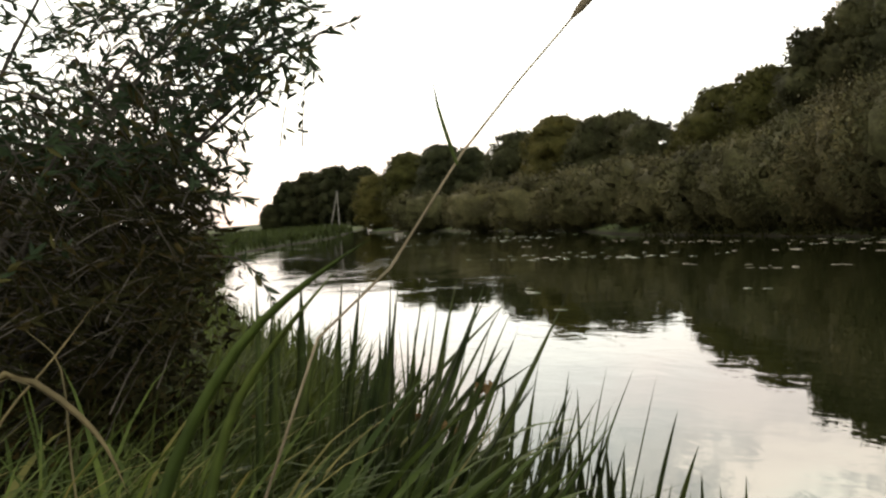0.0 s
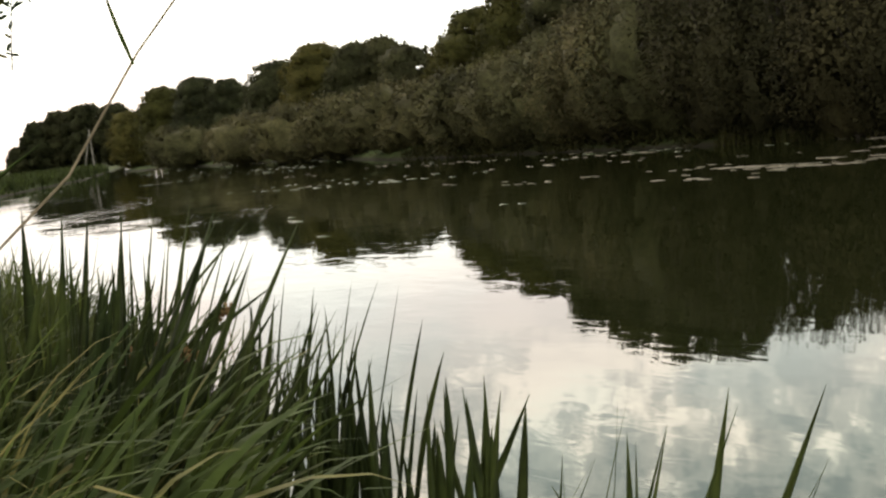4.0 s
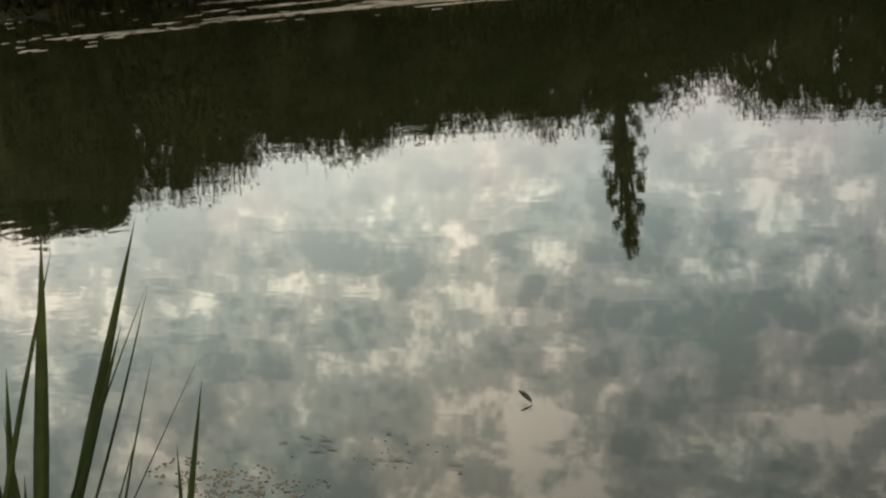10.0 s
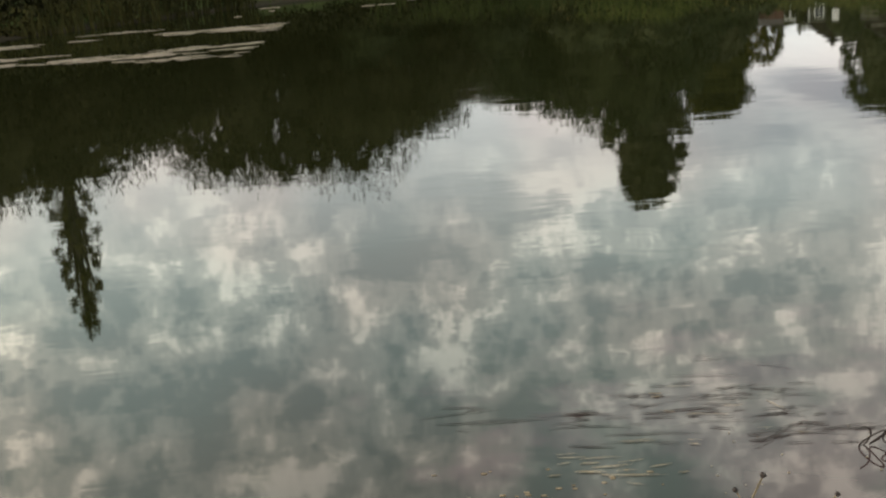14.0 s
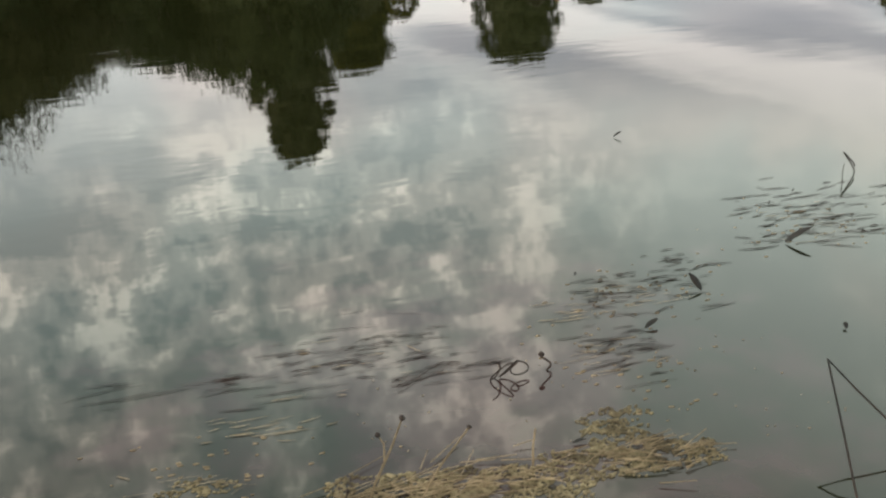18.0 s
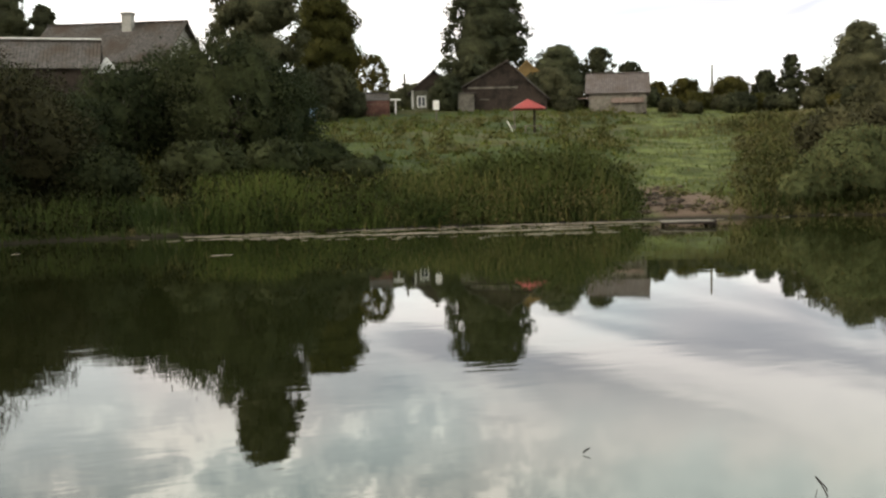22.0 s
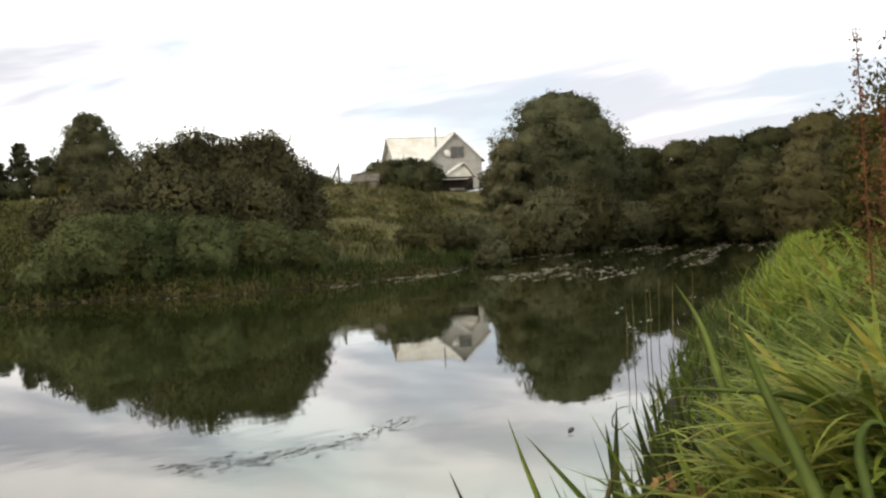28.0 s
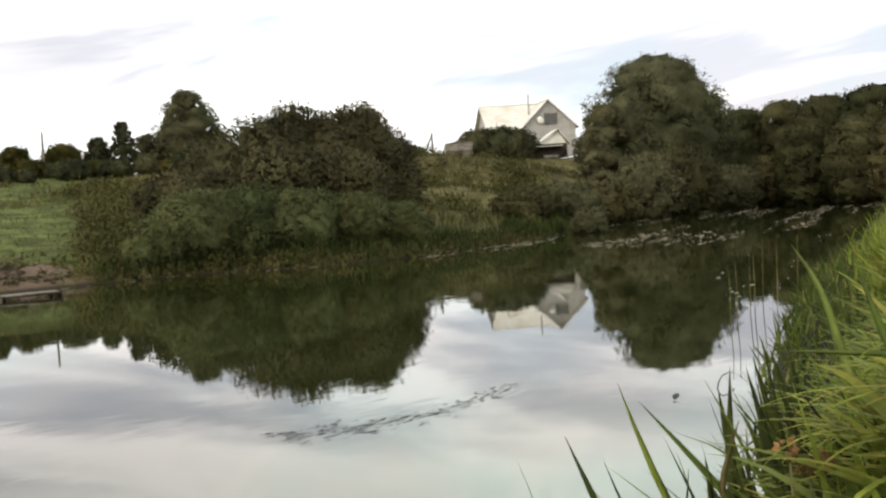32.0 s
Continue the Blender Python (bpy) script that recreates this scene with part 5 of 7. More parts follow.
# ---------------------------------------------------------------- grass and reeds of the far bank
def far_side(x, y):
    return y > np.interp(x, [p[0] for p in FAR_SHORE], [p[1] for p in FAR_SHORE])


def near_side(x, y):
    return y < np.interp(x, [p[0] for p in NEAR_SHORE], [p[1] for p in NEAR_SHORE])


def azimuth(x, y):
    return np.degrees(np.arctan2(-x, y))


def grass_stuff(name, label, mat, rng, x, y, lo, hi, width, lean=0.35, arch=0.7, seg=2, heading=None, sink=0.03, soft=False):
    n = len(x)
    base = np.stack([x, y, np.maximum(land(x, y), -0.15) - sink], 1)
    ln = rng.uniform(lo, hi, n) if np.isscalar(lo) else lo
    v, f = blades(rng, base, ln, rng.uniform(0.7, 1.3, n) * width, rng.uniform(0, lean, n), rng.uniform(0, arch, n), heading, seg)
    nr = None
    if soft:
        # blades of a thick sward share the light of the sward, turned to the open river
        k = 2 * (seg + 1)
        q = v.reshape(n, k, 3)
        g = np.cross(q[:, 1] - q[:, 0], q[:, k - 1] - q[:, 0])
        away = g[:, 1] > 0
        q[away] = q[away].reshape(-1, seg + 1, 2, 3)[:, :, ::-1].reshape(-1, k, 3)
        nr = np.repeat(np.array([(0.0, -0.70, 0.52)]) + rng.normal(0, 0.28, (n, 3)), k, 0)
        v = q.reshape(-1, 3)
    ob = new(name, mesh_from(name, v, f, mat, normals=nr))
    return tagged(ob, label, "grass", kind="stuff")


def growth(az):
    """Height of the waterside growth along the village bank."""
    return np.interp(az, [-31, -29.8, -28, -25, -21, -18.5, -16.5, -14.5, -12.5, -10, -7, -4], [0.25, 0.95, 1.9, 1.6, 1.15, 0.8, 0.4, 0.65, 1.05, 0.85, 0.6, 0.45])


def build_far_grass():
    rng = np.random.default_rng(21)
    # meadow over the whole slope, short on the trodden way down to the landing
    x, y = scatter(rng, 95000, (-45, 120, 24, 110), far_side)
    d, az = np.hypot(x, y), azimuth(x, y)
    df = line_dist(x, y, FAR_SHORE)
    keep = rng.random(len(x)) < np.clip(45 / d, 0.15, 1) * np.where(df < 60, 1, 0.3)
    sandy = np.hypot(x - 21.6, (y - 35.2) * 0.55) < 2.3 + 0.8 * np.sin(3 * x) * np.sin(2 * y)
    keep &= ~sandy & ((x < 42) | (rng.random(len(x)) < 0.35)) & ((x > 2) | (rng.random(len(x)) < 0.12))
    x, y, az, df = x[keep], y[keep], az[keep], df[keep]
    tall = 0.16 + 0.24 * rng.random(len(x))
    path = np.exp(-((az + 33.2) / 2.9) ** 2) * (df < 45)
    rough = np.clip(vnoise(x * 0.16, y * 0.16, 1) + 0.7 * vnoise(x * 0.5, y * 0.5, 2) - 0.55, 0, 1)
    tall = tall * (1 - 0.55 * path) + 0.55 * rough * (1 - path) * rng.random(len(x))
    grass_stuff("meadow_grass", "uneven rough meadow grass on the village slope", M_MEADOW, rng, x, y, tall, None, 0.05, 0.5, 0.8, 1, soft=True)
    x, y = scatter(rng, 60000, (16, 62, 32, 92), far_side)
    k = (np.abs(azimuth(x, y) + 33.2) < 3.6) & (np.hypot(x - 21.6, (y - 35.2) * 0.55) > 1.9)
    x, y = x[k][:7000], y[k][:7000]
    tall = rng.uniform(0.06, 0.22, len(x)) * (0.6 + vnoise(x * 0.4, y * 0.4, 33))
    grass_stuff("short_grass", "short trodden grass on the way to the landing", M_MEADOW, rng, x, y, tall, None, 0.06, 0.7, 0.8, 1, soft=True)
    # weedy fringe at the water's edge
    x, y = scatter(rng, 260000, (-60, 80, 23, 46), far_side)
    df = line_dist(x, y, FAR_SHORE)
    k = ((x > -1) | ((x > -8) & (rng.random(len(x)) < 0.25))) & (df < 1.6 + 0.8 * np.sin(x * 0.7)) & (np.hypot(x - 21.2, y - 33.4) > 2.6)
    x, y = x[k][:16000], y[k][:16000]
    grass_stuff("bank_weeds", "tangled sedge and weeds along the far waterline", M_REEDBED, rng, x, y, np.where(x > -1, 1.0, 0.45) * rng.uniform(0.3, 0.95, len(x)), None, 0.035, 0.5, 0.9, 3, soft=True)
    # tall reed bed left of the landing
    x, y = scatter(rng, 90000, (5, 22, 31, 43), far_side)
    az, df = azimuth(x, y), line_dist(x, y, FAR_SHORE)
    k = (az < -17.5 + rng.normal(0, 0.7, len(x))) & (az > -29.8 + rng.normal(0, 0.7, len(x))) & (df < 6.0)
    x, y, az, df = x[k][:8000], y[k][:8000], az[k][:8000], df[k][:8000]
    hump = growth(az) * 1.05 + 0.12 * np.sin(x * 2.1)
    tall = hump * rng.uniform(0.45, 1.1, len(x)) * np.clip(0.55 + df / 3, 0.5, 1) * (0.75 + 0.5 * vnoise(x * 0.9, y * 0.9, 41))
    k = rng.random(len(x)) < 0.45
    grass_stuff("reed_bed", "dense green reed bed beside the landing", M_REEDBED, rng, x[k], y[k], tall[k], None, 0.05, 0.35, 0.8, 3, soft=True)
    k = ~k
    grass_stuff("reed_bed", "olive sedge and weeds mixed into the reed bed", M_WEED, rng, x[k], y[k], tall[k] * 0.95, None, 0.05, 0.6, 1.0, 3, soft=True)
    # sedge mound below the thicket
    x, y = scatter(rng, 60000, (-2, 12, 31, 42), far_side)
    az, df = azimuth(x, y), line_dist(x, y, FAR_SHORE)
    k = (az < -8.5) & (az > -18) & (df < 4.5)
    x, y, az = x[k][:6500], y[k][:6500], az[k][:6500]
    tall = growth(az) * rng.uniform(0.5, 1.15, len(x))
    grass_stuff("sedge_mound", "bright green sedge and tall weeds below the thicket", M_MEADOW, rng, x, y, tall, None, 0.045, 0.5, 0.8, 3, soft=True)
    # reeds in front of the willows downstream
    x, y = scatter(rng, 40000, (-24, -3, 22.5, 31), lambda a, b: far_side(a, b + 0.5))
    df = line_dist(x, y, FAR_SHORE)
    k = (df < 1.4) & (np.sin(x * 0.8) + 0.4 * np.sin(x * 2.3) > -0.2)
    x, y = x[k][:2600], y[k][:2600]
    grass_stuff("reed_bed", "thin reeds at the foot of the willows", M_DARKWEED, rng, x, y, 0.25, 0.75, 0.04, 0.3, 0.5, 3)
    # grassy spit on the near side downstream
    x, y = scatter(rng, 60000, (-150, -30, 3, 50), near_side)
    dn = line_dist(x, y, NEAR_SHORE)
    k = dn < 14
    x, y = x[k][:14000], y[k][:14000]
    grass_stuff("meadow_grass", "yellow-green grass on the spit downstream", M_REEDBED, rng, x, y, 0.5, 1.2, 0.11, 0.4, 0.8, 2, soft=True)
    # dry weeds on the field towards the bend
    x, y = scatter(rng, 40000, (36, 92, 28, 64), far_side)
    k = vnoise(x * 0.22, y * 0.3, 5) > 0.42
    x, y = x[k][:9000], y[k][:9000]
    grass_stuff("dry_weeds", "brownish dry weeds on the field below the ridge", M_STRAW_OLIVE, rng, x, y, 0.25, 0.75, 0.06, 0.5, 0.7, 2, soft=True)

    def weeds(label, mat, n, box, thr, seed, lo, hi, m, leaf, ok, shaped=False):
        x, y = scatter(rng, 30 * n, box, far_side)
        az, df = azimuth(x, y), line_dist(x, y, FAR_SHORE)
        k = ok(x, y, az, df) & (vnoise(x * 0.2, y * 0.2, seed) + 0.4 * vnoise(x * 0.7, y * 0.7, seed + 1) > thr)
        x, y = x[k][:n], y[k][:n]
        tall = rng.uniform(lo, hi, len(x)) * rng.uniform(0.7, 1.0, len(x))
        if shaped:
            tall *= growth(azimuth(x, y))
        leaf_domes("weeds", label, mat, rng, x, y, land(x, y) - 0.05, tall * rng.uniform(0.6, 1.3, len(x)), tall, m, leaf)
    off_way = lambda x, y, az, df: (np.abs(az + 33.0) > 2.9) & (df > 1.5)
    weeds("tufts of tall weeds on the village slope", M_WEED, 420, (-2, 46, 33, 76), 0.62, 11, 0.25, 0.75, 90, 0.15, off_way)
    weeds("low tussocks of meadow grass on the slope", M_MEADOW, 1700, (0, 58, 33, 92), 0.35, 25, 0.12, 0.34, 28, 0.17, lambda x, y, az, df: (df > 1.2) & (np.abs(az + 33.0) > 2.5))
    weeds("tall olive weeds between the way and the bushes", M_WEED, 260, (21, 42, 29, 52), 0.3, 27, 0.45, 1.25, 130, 0.13, lambda x, y, az, df: (az < -36.0 - 0.04 * (df - 8)) & (az > -43.5) & (df > 0.8))
    weeds("brownish sorrel and dry weeds beside the way", M_STRAW_OLIVE, 170, (24, 52, 31, 66), 0.3, 39, 0.35, 0.9, 100, 0.13, lambda x, y, az, df: (az < -35.2) & (az > -42.0) & (df > 3))
    weeds("weeds darkened for shade at the foot of the downstream willows", M_DARKWEED, 420, (-48, -8, 23.5, 31), 0.0, 33, 0.3, 0.8, 60, 0.13, lambda x, y, az, df: (df < 1.3) & (df > 0.05))
    weeds("tangled weeds darkened for shade on the bank before the willows", M_DARKWEED, 330, (-15, 0, 24.5, 37), 0.2, 31, 0.4, 1.15, 90, 0.14, lambda x, y, az, df: (az < 31) & (az > -1) & (df < 9) & (df > 0.2))
    weeds("tangled weeds darkened for shade at the foot of the thicket", M_DARKWEED, 260, (-3, 12, 31, 42), 0.35, 29, 0.35, 0.95, 105, 0.13, lambda x, y, az, df: (az < 3) & (az > -18) & (df < 5) & (df > 0.3))
    weeds("olive weed thickets on the lower slope", M_WEED, 260, (4, 26, 33, 46), 0.5, 13, 0.4, 0.95, 130, 0.12, off_way)
    weeds("brown-olive scrub on the dry field", M_STRAW_OLIVE, 260, (40, 96, 32, 72), 0.70, 15, 0.3, 0.9, 90, 0.18, lambda x, y, az, df: df > 0.6)
    weeds("dark low scrub on the field towards the bend", M_WEED, 200, (42, 96, 30, 66), 0.80, 17, 0.6, 1.5, 130, 0.19, lambda x, y, az, df: df > 2)
    weeds("brownish weeds along the waterline beside the landing", M_STRAW_OLIVE, 260, (22, 46, 25, 33), 0.2, 19, 0.2, 0.65, 100, 0.09, lambda x, y, az, df: (df < 1.0) & (az < -35.5))
    weeds("small weeds round the trodden landing", M_WEED, 90, (17, 27, 31, 38), 0.5, 21, 0.15, 0.4, 80, 0.07, lambda x, y, az, df: df > 0.5)
    weeds("tangled sedge, nettles and weeds in the reed bed", M_REEDBED, 480, (3, 21, 31, 39), 0.15, 35, 0.5, 1.1, 130, 0.10, lambda x, y, az, df: (az < -8.5) & (az > -30.5) & (df < 4.8) & (df > 0.15), True)
    weeds("browning weeds mixed into the reed bed", M_STRAW_OLIVE, 160, (3, 21, 31, 38), 0.5, 37, 0.3, 0.95, 100, 0.085, lambda x, y, az, df: (az < -4) & (az > -30) & (df < 3.5) & (df > 0.2), True)
    weeds("rounded tops of the reed bed", M_REEDBED, 170, (8, 21, 32, 39), 0.1, 23, 0.9, 1.25, 190, 0.115, lambda x, y, az, df: (az < -18) & (az > -29.3) & (df < 4.8) & (df > 2.0) & (np.abs(az + 25.5) < 1.0 + 3.2 * np.random.default_rng(8).random(len(x)) ** 0.7), True)


M_STRAW_OLIVE = foliage_mat("brown_olive_weeds", (0.068, 0.060, 0.026), (0.140, 0.124, 0.058), translucent=0.15, scale=0.4)
build_far_grass()


# ---------------------------------------------------------------- floating scum and lily pads
def pads(name, label, mat, rng, x, y, size, stretch=2.5, turn=0.1, thick=0.006, category="floating scum", kind="stuff", sides=7):
    """Flat irregular pads on the water, long along the drift."""
    n = len(x)
    a = np.linspace(0, 2 * math.pi, sides, endpoint=False)[None, :]
    r = rng.uniform(0.6, 1.2, (n, sides)) * (size * rng.uniform(0.5, 1.4, n))[:, None]
    th = (turn + rng.normal(0, 0.12, n))[:, None]
    px, py = r * np.cos(a) * stretch, r * np.sin(a)
    X, Y = x[:, None] + px * np.cos(th) - py * np.sin(th), y[:, None] + px * np.sin(th) + py * np.cos(th)
    z = (rng.uniform(0.0006, 0.0015, n) + min(0.009, 0.12 * size) * rng.random(n))[:, None] + 0 * a
    low = np.stack([X, Y, z * 0 - 0.003], -1)
    top = np.stack([X * 0.94 + x[:, None] * 0.06, Y * 0.94 + y[:, None] * 0.06, z + thick], -1)
    mid = np.stack([x, y, z[:, 0] + thick * 1.3], -1)[:, None, :]
    v = np.concatenate([low, top, mid], 1).reshape(-1, 3)
    b = np.arange(n)[:, None] * (2 * sides + 1)
    k = np.arange(sides)[None, :]
    k2 = (k + 1) % sides
    quad = np.stack([b + k, b + k2, b + sides + k2, b + sides + k], -1).reshape(-1, 4)
    me = bpy.data.meshes.new(name)
    tri = np.stack([b + sides + k, b + sides + k2, b + 2 * sides + 0 * k], -1).reshape(-1, 3)
    loops = np.concatenate([quad.ravel(), tri.ravel()]).astype(np.int32)
    starts = np.concatenate([np.arange(len(quad)) * 4, quad.size + np.arange(len(tri)) * 3]).astype(np.int32)
    me.vertices.add(len(v))
    me.vertices.foreach_set("co", v.astype(np.float32).ravel())
    me.loops.add(len(loops))
    me.loops.foreach_set("vertex_index", loops)
    me.polygons.add(len(starts))
    me.polygons.foreach_set("loop_start", starts)
    me.update(calc_edges=True)
    me.validate()
    me.materials.append(mat)
    return tagged(new(name, me), label, category, kind=kind)


def on_water(x, y):
    return ~far_side(x, y) & ~near_side(x, y)


def streaks(rng, n, box, fine, thr, ok=lambda x, y: True, along=0.12, turn=0.1):
    """Points gathered in long thin ragged drifts."""
    x = rng.uniform(box[0], box[1], n * 6)
    y = rng.uniform(box[2], box[3], n * 6)
    a, b = x * math.cos(turn) + y * math.sin(turn), y * math.cos(turn) - x * math.sin(turn)
    s = 0.55 * vnoise(a * along, b * fine * 0.35, 3) + 0.45 * vnoise(a * along * 2.4, b * fine, 4) + 0.22 * vnoise(a * 1.7, b * fine * 2.5, 5)
    k = (s > thr) & on_water(x, y) & ok(x, y) & (vnoise(a * 1.6, b * 7, 6) + 0.5 * vnoise(a * 5, b * 16, 7) > 0.72)
    return x[k][:n], y[k][:n]


def build_scum():
    rng = np.random.default_rng(31)
    x, y = streaks(rng, 4600, (-20, -2.6, 17.0, 24.4), 2.6, 0.72, lambda a, b: b > 17.2 + 2.2 * vnoise(a * 0.3, b * 0, 9) + 2.5 * rng.random(len(a)) ** 2)
    pads("floating_scum", "pale drifts of floating scum off the willows", M_SCUM, rng, x, y, 0.032, 4.5, 0.1, 0.003, sides=4)
    x, y = streaks(rng, 520, (-50, -14, 14, 26), 2.2, 0.86)
    pads("floating_scum", "thin broken drifts of pale floating leaves", M_SCUM, rng, x, y, 0.04, 4.5, sides=5)
    x, y = streaks(rng, 5200, (4.5, 19.5, 24.6, 33), 4.2, 0.68, lambda a, b: b > np.interp(a, [4.5, 9, 13.5, 19.5], [30.6, 28.0, 26.0, 30.2]) + 1.2 * vnoise(a * 0.7, b * 0.9, 8) - 0.6 + 3.8 * rng.random(len(a)) ** 1.1, turn=-0.12)
    pads("floating_scum", "pale band of floating scum before the reed bed", M_SCUM, rng, x, y, 0.032, 3.2, -0.12, 0.003, sides=5)
    x, y = streaks(rng, 260, (-6, 8, 25, 33), 1.8, 0.88)
    pads("floating_scum", "scattered pale scum off the thicket", M_SCUM, rng, x, y, 0.035, 5.0, sides=5)
    x, y = streaks(rng, 380, (20, 44, 24, 32.4), 2.5, 0.62, lambda a, b: line_dist(a, b, FAR_SHORE) < 0.7)
    pads("floating_scum", "thin pale line of scum at the bank", M_SCUM, rng, x, y, 0.035, 4.0, sides=4)
    x, y = streaks(rng, 3000, (36, 92, 16, 40), 2.2, 0.72, along=0.035, turn=0.26)
    pads("floating_scum", "pale drifts of leaves on the water at the bend", M_SCUM, rng, x, y, 0.034, 10.0, 0.26, 0.003, sides=4)
    x, y = streaks(rng, 2200, (-110, -18, 6, 34), 1.4, 0.85, turn=0.22)
    pads("lily_pads", "broken drifts of lily pads downstream", M_PAD, rng, x, y, 0.036, 5.0, 0.25, category="lily pads", sides=4)
    x, y = streaks(rng, 260, (12, 40, 5, 16), 1.8, 0.72, lambda a, b: line_dist(a, b, NEAR_SHORE) < 1.2 + 0.05 * a, turn=0.26)
    pads("lily_pads", "small floating leaves beside the near bank", M_PAD, rng, x, y, 0.028, 3.0, 0.3, category="lily pads", sides=6)


M_PAD = grain_mat("lily_pad_leaf", (0.09, 0.10, 0.06), (0.20, 0.195, 0.14), 6, (1, 1, 1), 0.5, c3=(0.12, 0.14, 0.06), spec=0.5)
build_scum()


# ---------------------------------------------------------------- near water: algae, litter, stalks
def lumpy_mat(rng, cx, cy, rx, ry, n, size, tilt=0.0):
    u = rng.normal(0, 1, (n * 2, 2))
    r = np.hypot(u[:, 0], u[:, 1])
    u = u / r[:, None] * (rng.random(n * 2) ** 0.6)[:, None]
    edge = 1 + 0.25 * np.sin(3 * np.arctan2(u[:, 1], u[:, 0]) + cx * 9) + 0.15 * np.sin(7 * np.arctan2(u[:, 1], u[:, 0]))
    x, y = u[:, 0] * rx * edge, u[:, 1] * ry * edge
    hole = np.sin(x * 31 + cx) * np.sin(y * 37) + 0.6 * np.sin(x * 71) * np.sin(y * 67) > 0.45
    x, y = x[~hole][:n], y[~hole][:n]
    return cx + x * math.cos(tilt) - y * math.sin(tilt), cy + x * math.sin(tilt) + y * math.cos(tilt)


def build_near_water():
    rng = np.random.default_rng(41)
    for cx, cy, rx, ry, n, tilt in [(0.98, 2.74, 0.46, 0.22, 4600, -0.12), (1.70, 2.80, 0.24, 0.16, 1500, -0.2), (1.72, 3.02, 0.14, 0.08, 240, 0.4), (1.36, 2.84, 0.16, 0.07, 260, 0.1), (0.34, 3.16, 0.14, 0.06, 120, -0.1)]:
        x, y = lumpy_mat(rng, cx, cy, rx, ry, n, 0.01, tilt)
        pads("algae_mat", "yellowish lumpy algae mat floating by the bank", M_ALGAE, rng, x, y, 0.0043, 1.9, 0.3, 0.002, "algae", sides=4)
    x, y = lumpy_mat(rng, -2.35, 2.78, 0.42, 0.16, 420, 0.01, -0.3)
    pads("floating_scum", "thin greyish scum among the reeds", M_SCUM, rng, x, y, 0.0045, 1.6, 0.3, 0.0015)
    x, y = rng.uniform(0.9, 2.6, 70), rng.uniform(2.7, 3.7, 70)
    pads("duckweed", "scattered bits of pale duckweed", M_SCUM, rng, x, y, 0.0032, 1.5, 0.3, 0.001)
    x, y = lumpy_mat(rng, -1.95, 3.15, 0.45, 0.1, 25, 0.01, 0.1)
    pads("duckweed", "loose bits of weed on the water", M_DEBRIS, rng, x, y, 0.0016, 2.5, 0.1, 0.0006)
    # drifted reed litter: long thin strands in loose rafts, across the current
    def litter(name, label, spots, lo, hi, mat=M_DEBRIS, thick=0.0026):
        ch = []
        for cx, cy, ru, rw, turn, n in spots:
            for _ in range(n):
                a = turn + rng.normal(0, 0.10) + 0.05 * rng.normal(0, 1) ** 3
                u, w = rng.uniform(-ru, ru), rng.normal(0, 0.55) * rw
                px, py = cx + u * math.cos(turn) - w * math.sin(turn), cy + u * math.sin(turn) + w * math.cos(turn)
                ln = min(lo + rng.exponential(0.4 * (hi - lo)), 1.3 * hi)
                c = rng.normal(0, 0.16)
                pts = [(px + ln * t * math.cos(a + c * t), py + ln * t * math.sin(a + c * t), 0.003 + 0.003 * rng.random()) for t in (-0.5, -0.25, 0.0, 0.25, 0.5)]
                w = rng.uniform(0.35, 1.2) * thick
                q, g = tube(pts, [w * 0.3, w * 0.8, w, w * 0.7, w * 0.2], 5)
                q[:, 2] = 0.003 + (q[:, 2] - 0.003) * 0.5
                ch.append((q, g))
        v, f = join(ch)
        return tagged(new(name, mesh_from(name, v, f, mat, True)), label, "litter", kind="stuff")
    litter("reed_litter", "dark purplish strands of sodden reed adrift", [(1.11, 3.92, 0.34, 0.30, -0.12, 70), (0.67, 3.84, 0.18, 0.10, -0.14, 16), (1.35, 3.62, 0.22, 0.12, -0.05, 22), (0.25, 3.95, 0.15, 0.12, -0.1, 6)], 0.05, 0.24)
    litter("reed_litter", "dark reed strands in a raft beside the curled stem", [(2.39, 4.07, 0.28, 0.24, -0.16, 62), (2.04, 3.54, 0.16, 0.24, -0.12, 44), (2.75, 4.25, 0.2, 0.2, -0.1, 16)], 0.03, 0.17, thick=0.0032)
    litter("reed_litter", "dark reed strands drifting further out", [(3.67, 4.62, 0.30, 0.46, -0.12, 60), (3.5, 4.3, 0.35, 0.10, -0.15, 26), (4.2, 4.75, 0.3, 0.25, 0.0, 22)], 0.04, 0.22, thick=0.0036)
    litter("straw_litter", "pale straw strands afloat before the algae", [(0.64, 3.45, 0.24, 0.18, -0.05, 20), (0.31, 3.21, 0.2, 0.1, -0.1, 10), (2.2, 3.95, 0.3, 0.2, -0.12, 22), (3.6, 4.5, 0.3, 0.25, -0.1, 18), (1.95, 3.5, 0.2, 0.2, -0.1, 14), (1.1, 3.9, 0.3, 0.25, -0.1, 12)], 0.04, 0.16, M_DRYSTEM, 0.0022)
    x = np.concatenate([rng.normal(1.95, 0.16, 60), rng.normal(2.35, 0.22, 60), rng.normal(3.55, 0.3, 50), rng.normal(0.45, 0.2, 40)])
    y = np.concatenate([rng.normal(3.4, 0.2, 60), rng.normal(4.0, 0.16, 60), rng.normal(4.45, 0.2, 50), rng.normal(3.3, 0.12, 40)])
    pads("reed_litter", "pale flecks of drifting reed litter", M_DRYSTEM, rng, x, y, 0.0038, 3.0, -0.1, 0.001, "litter", sides=5)
    ch = []
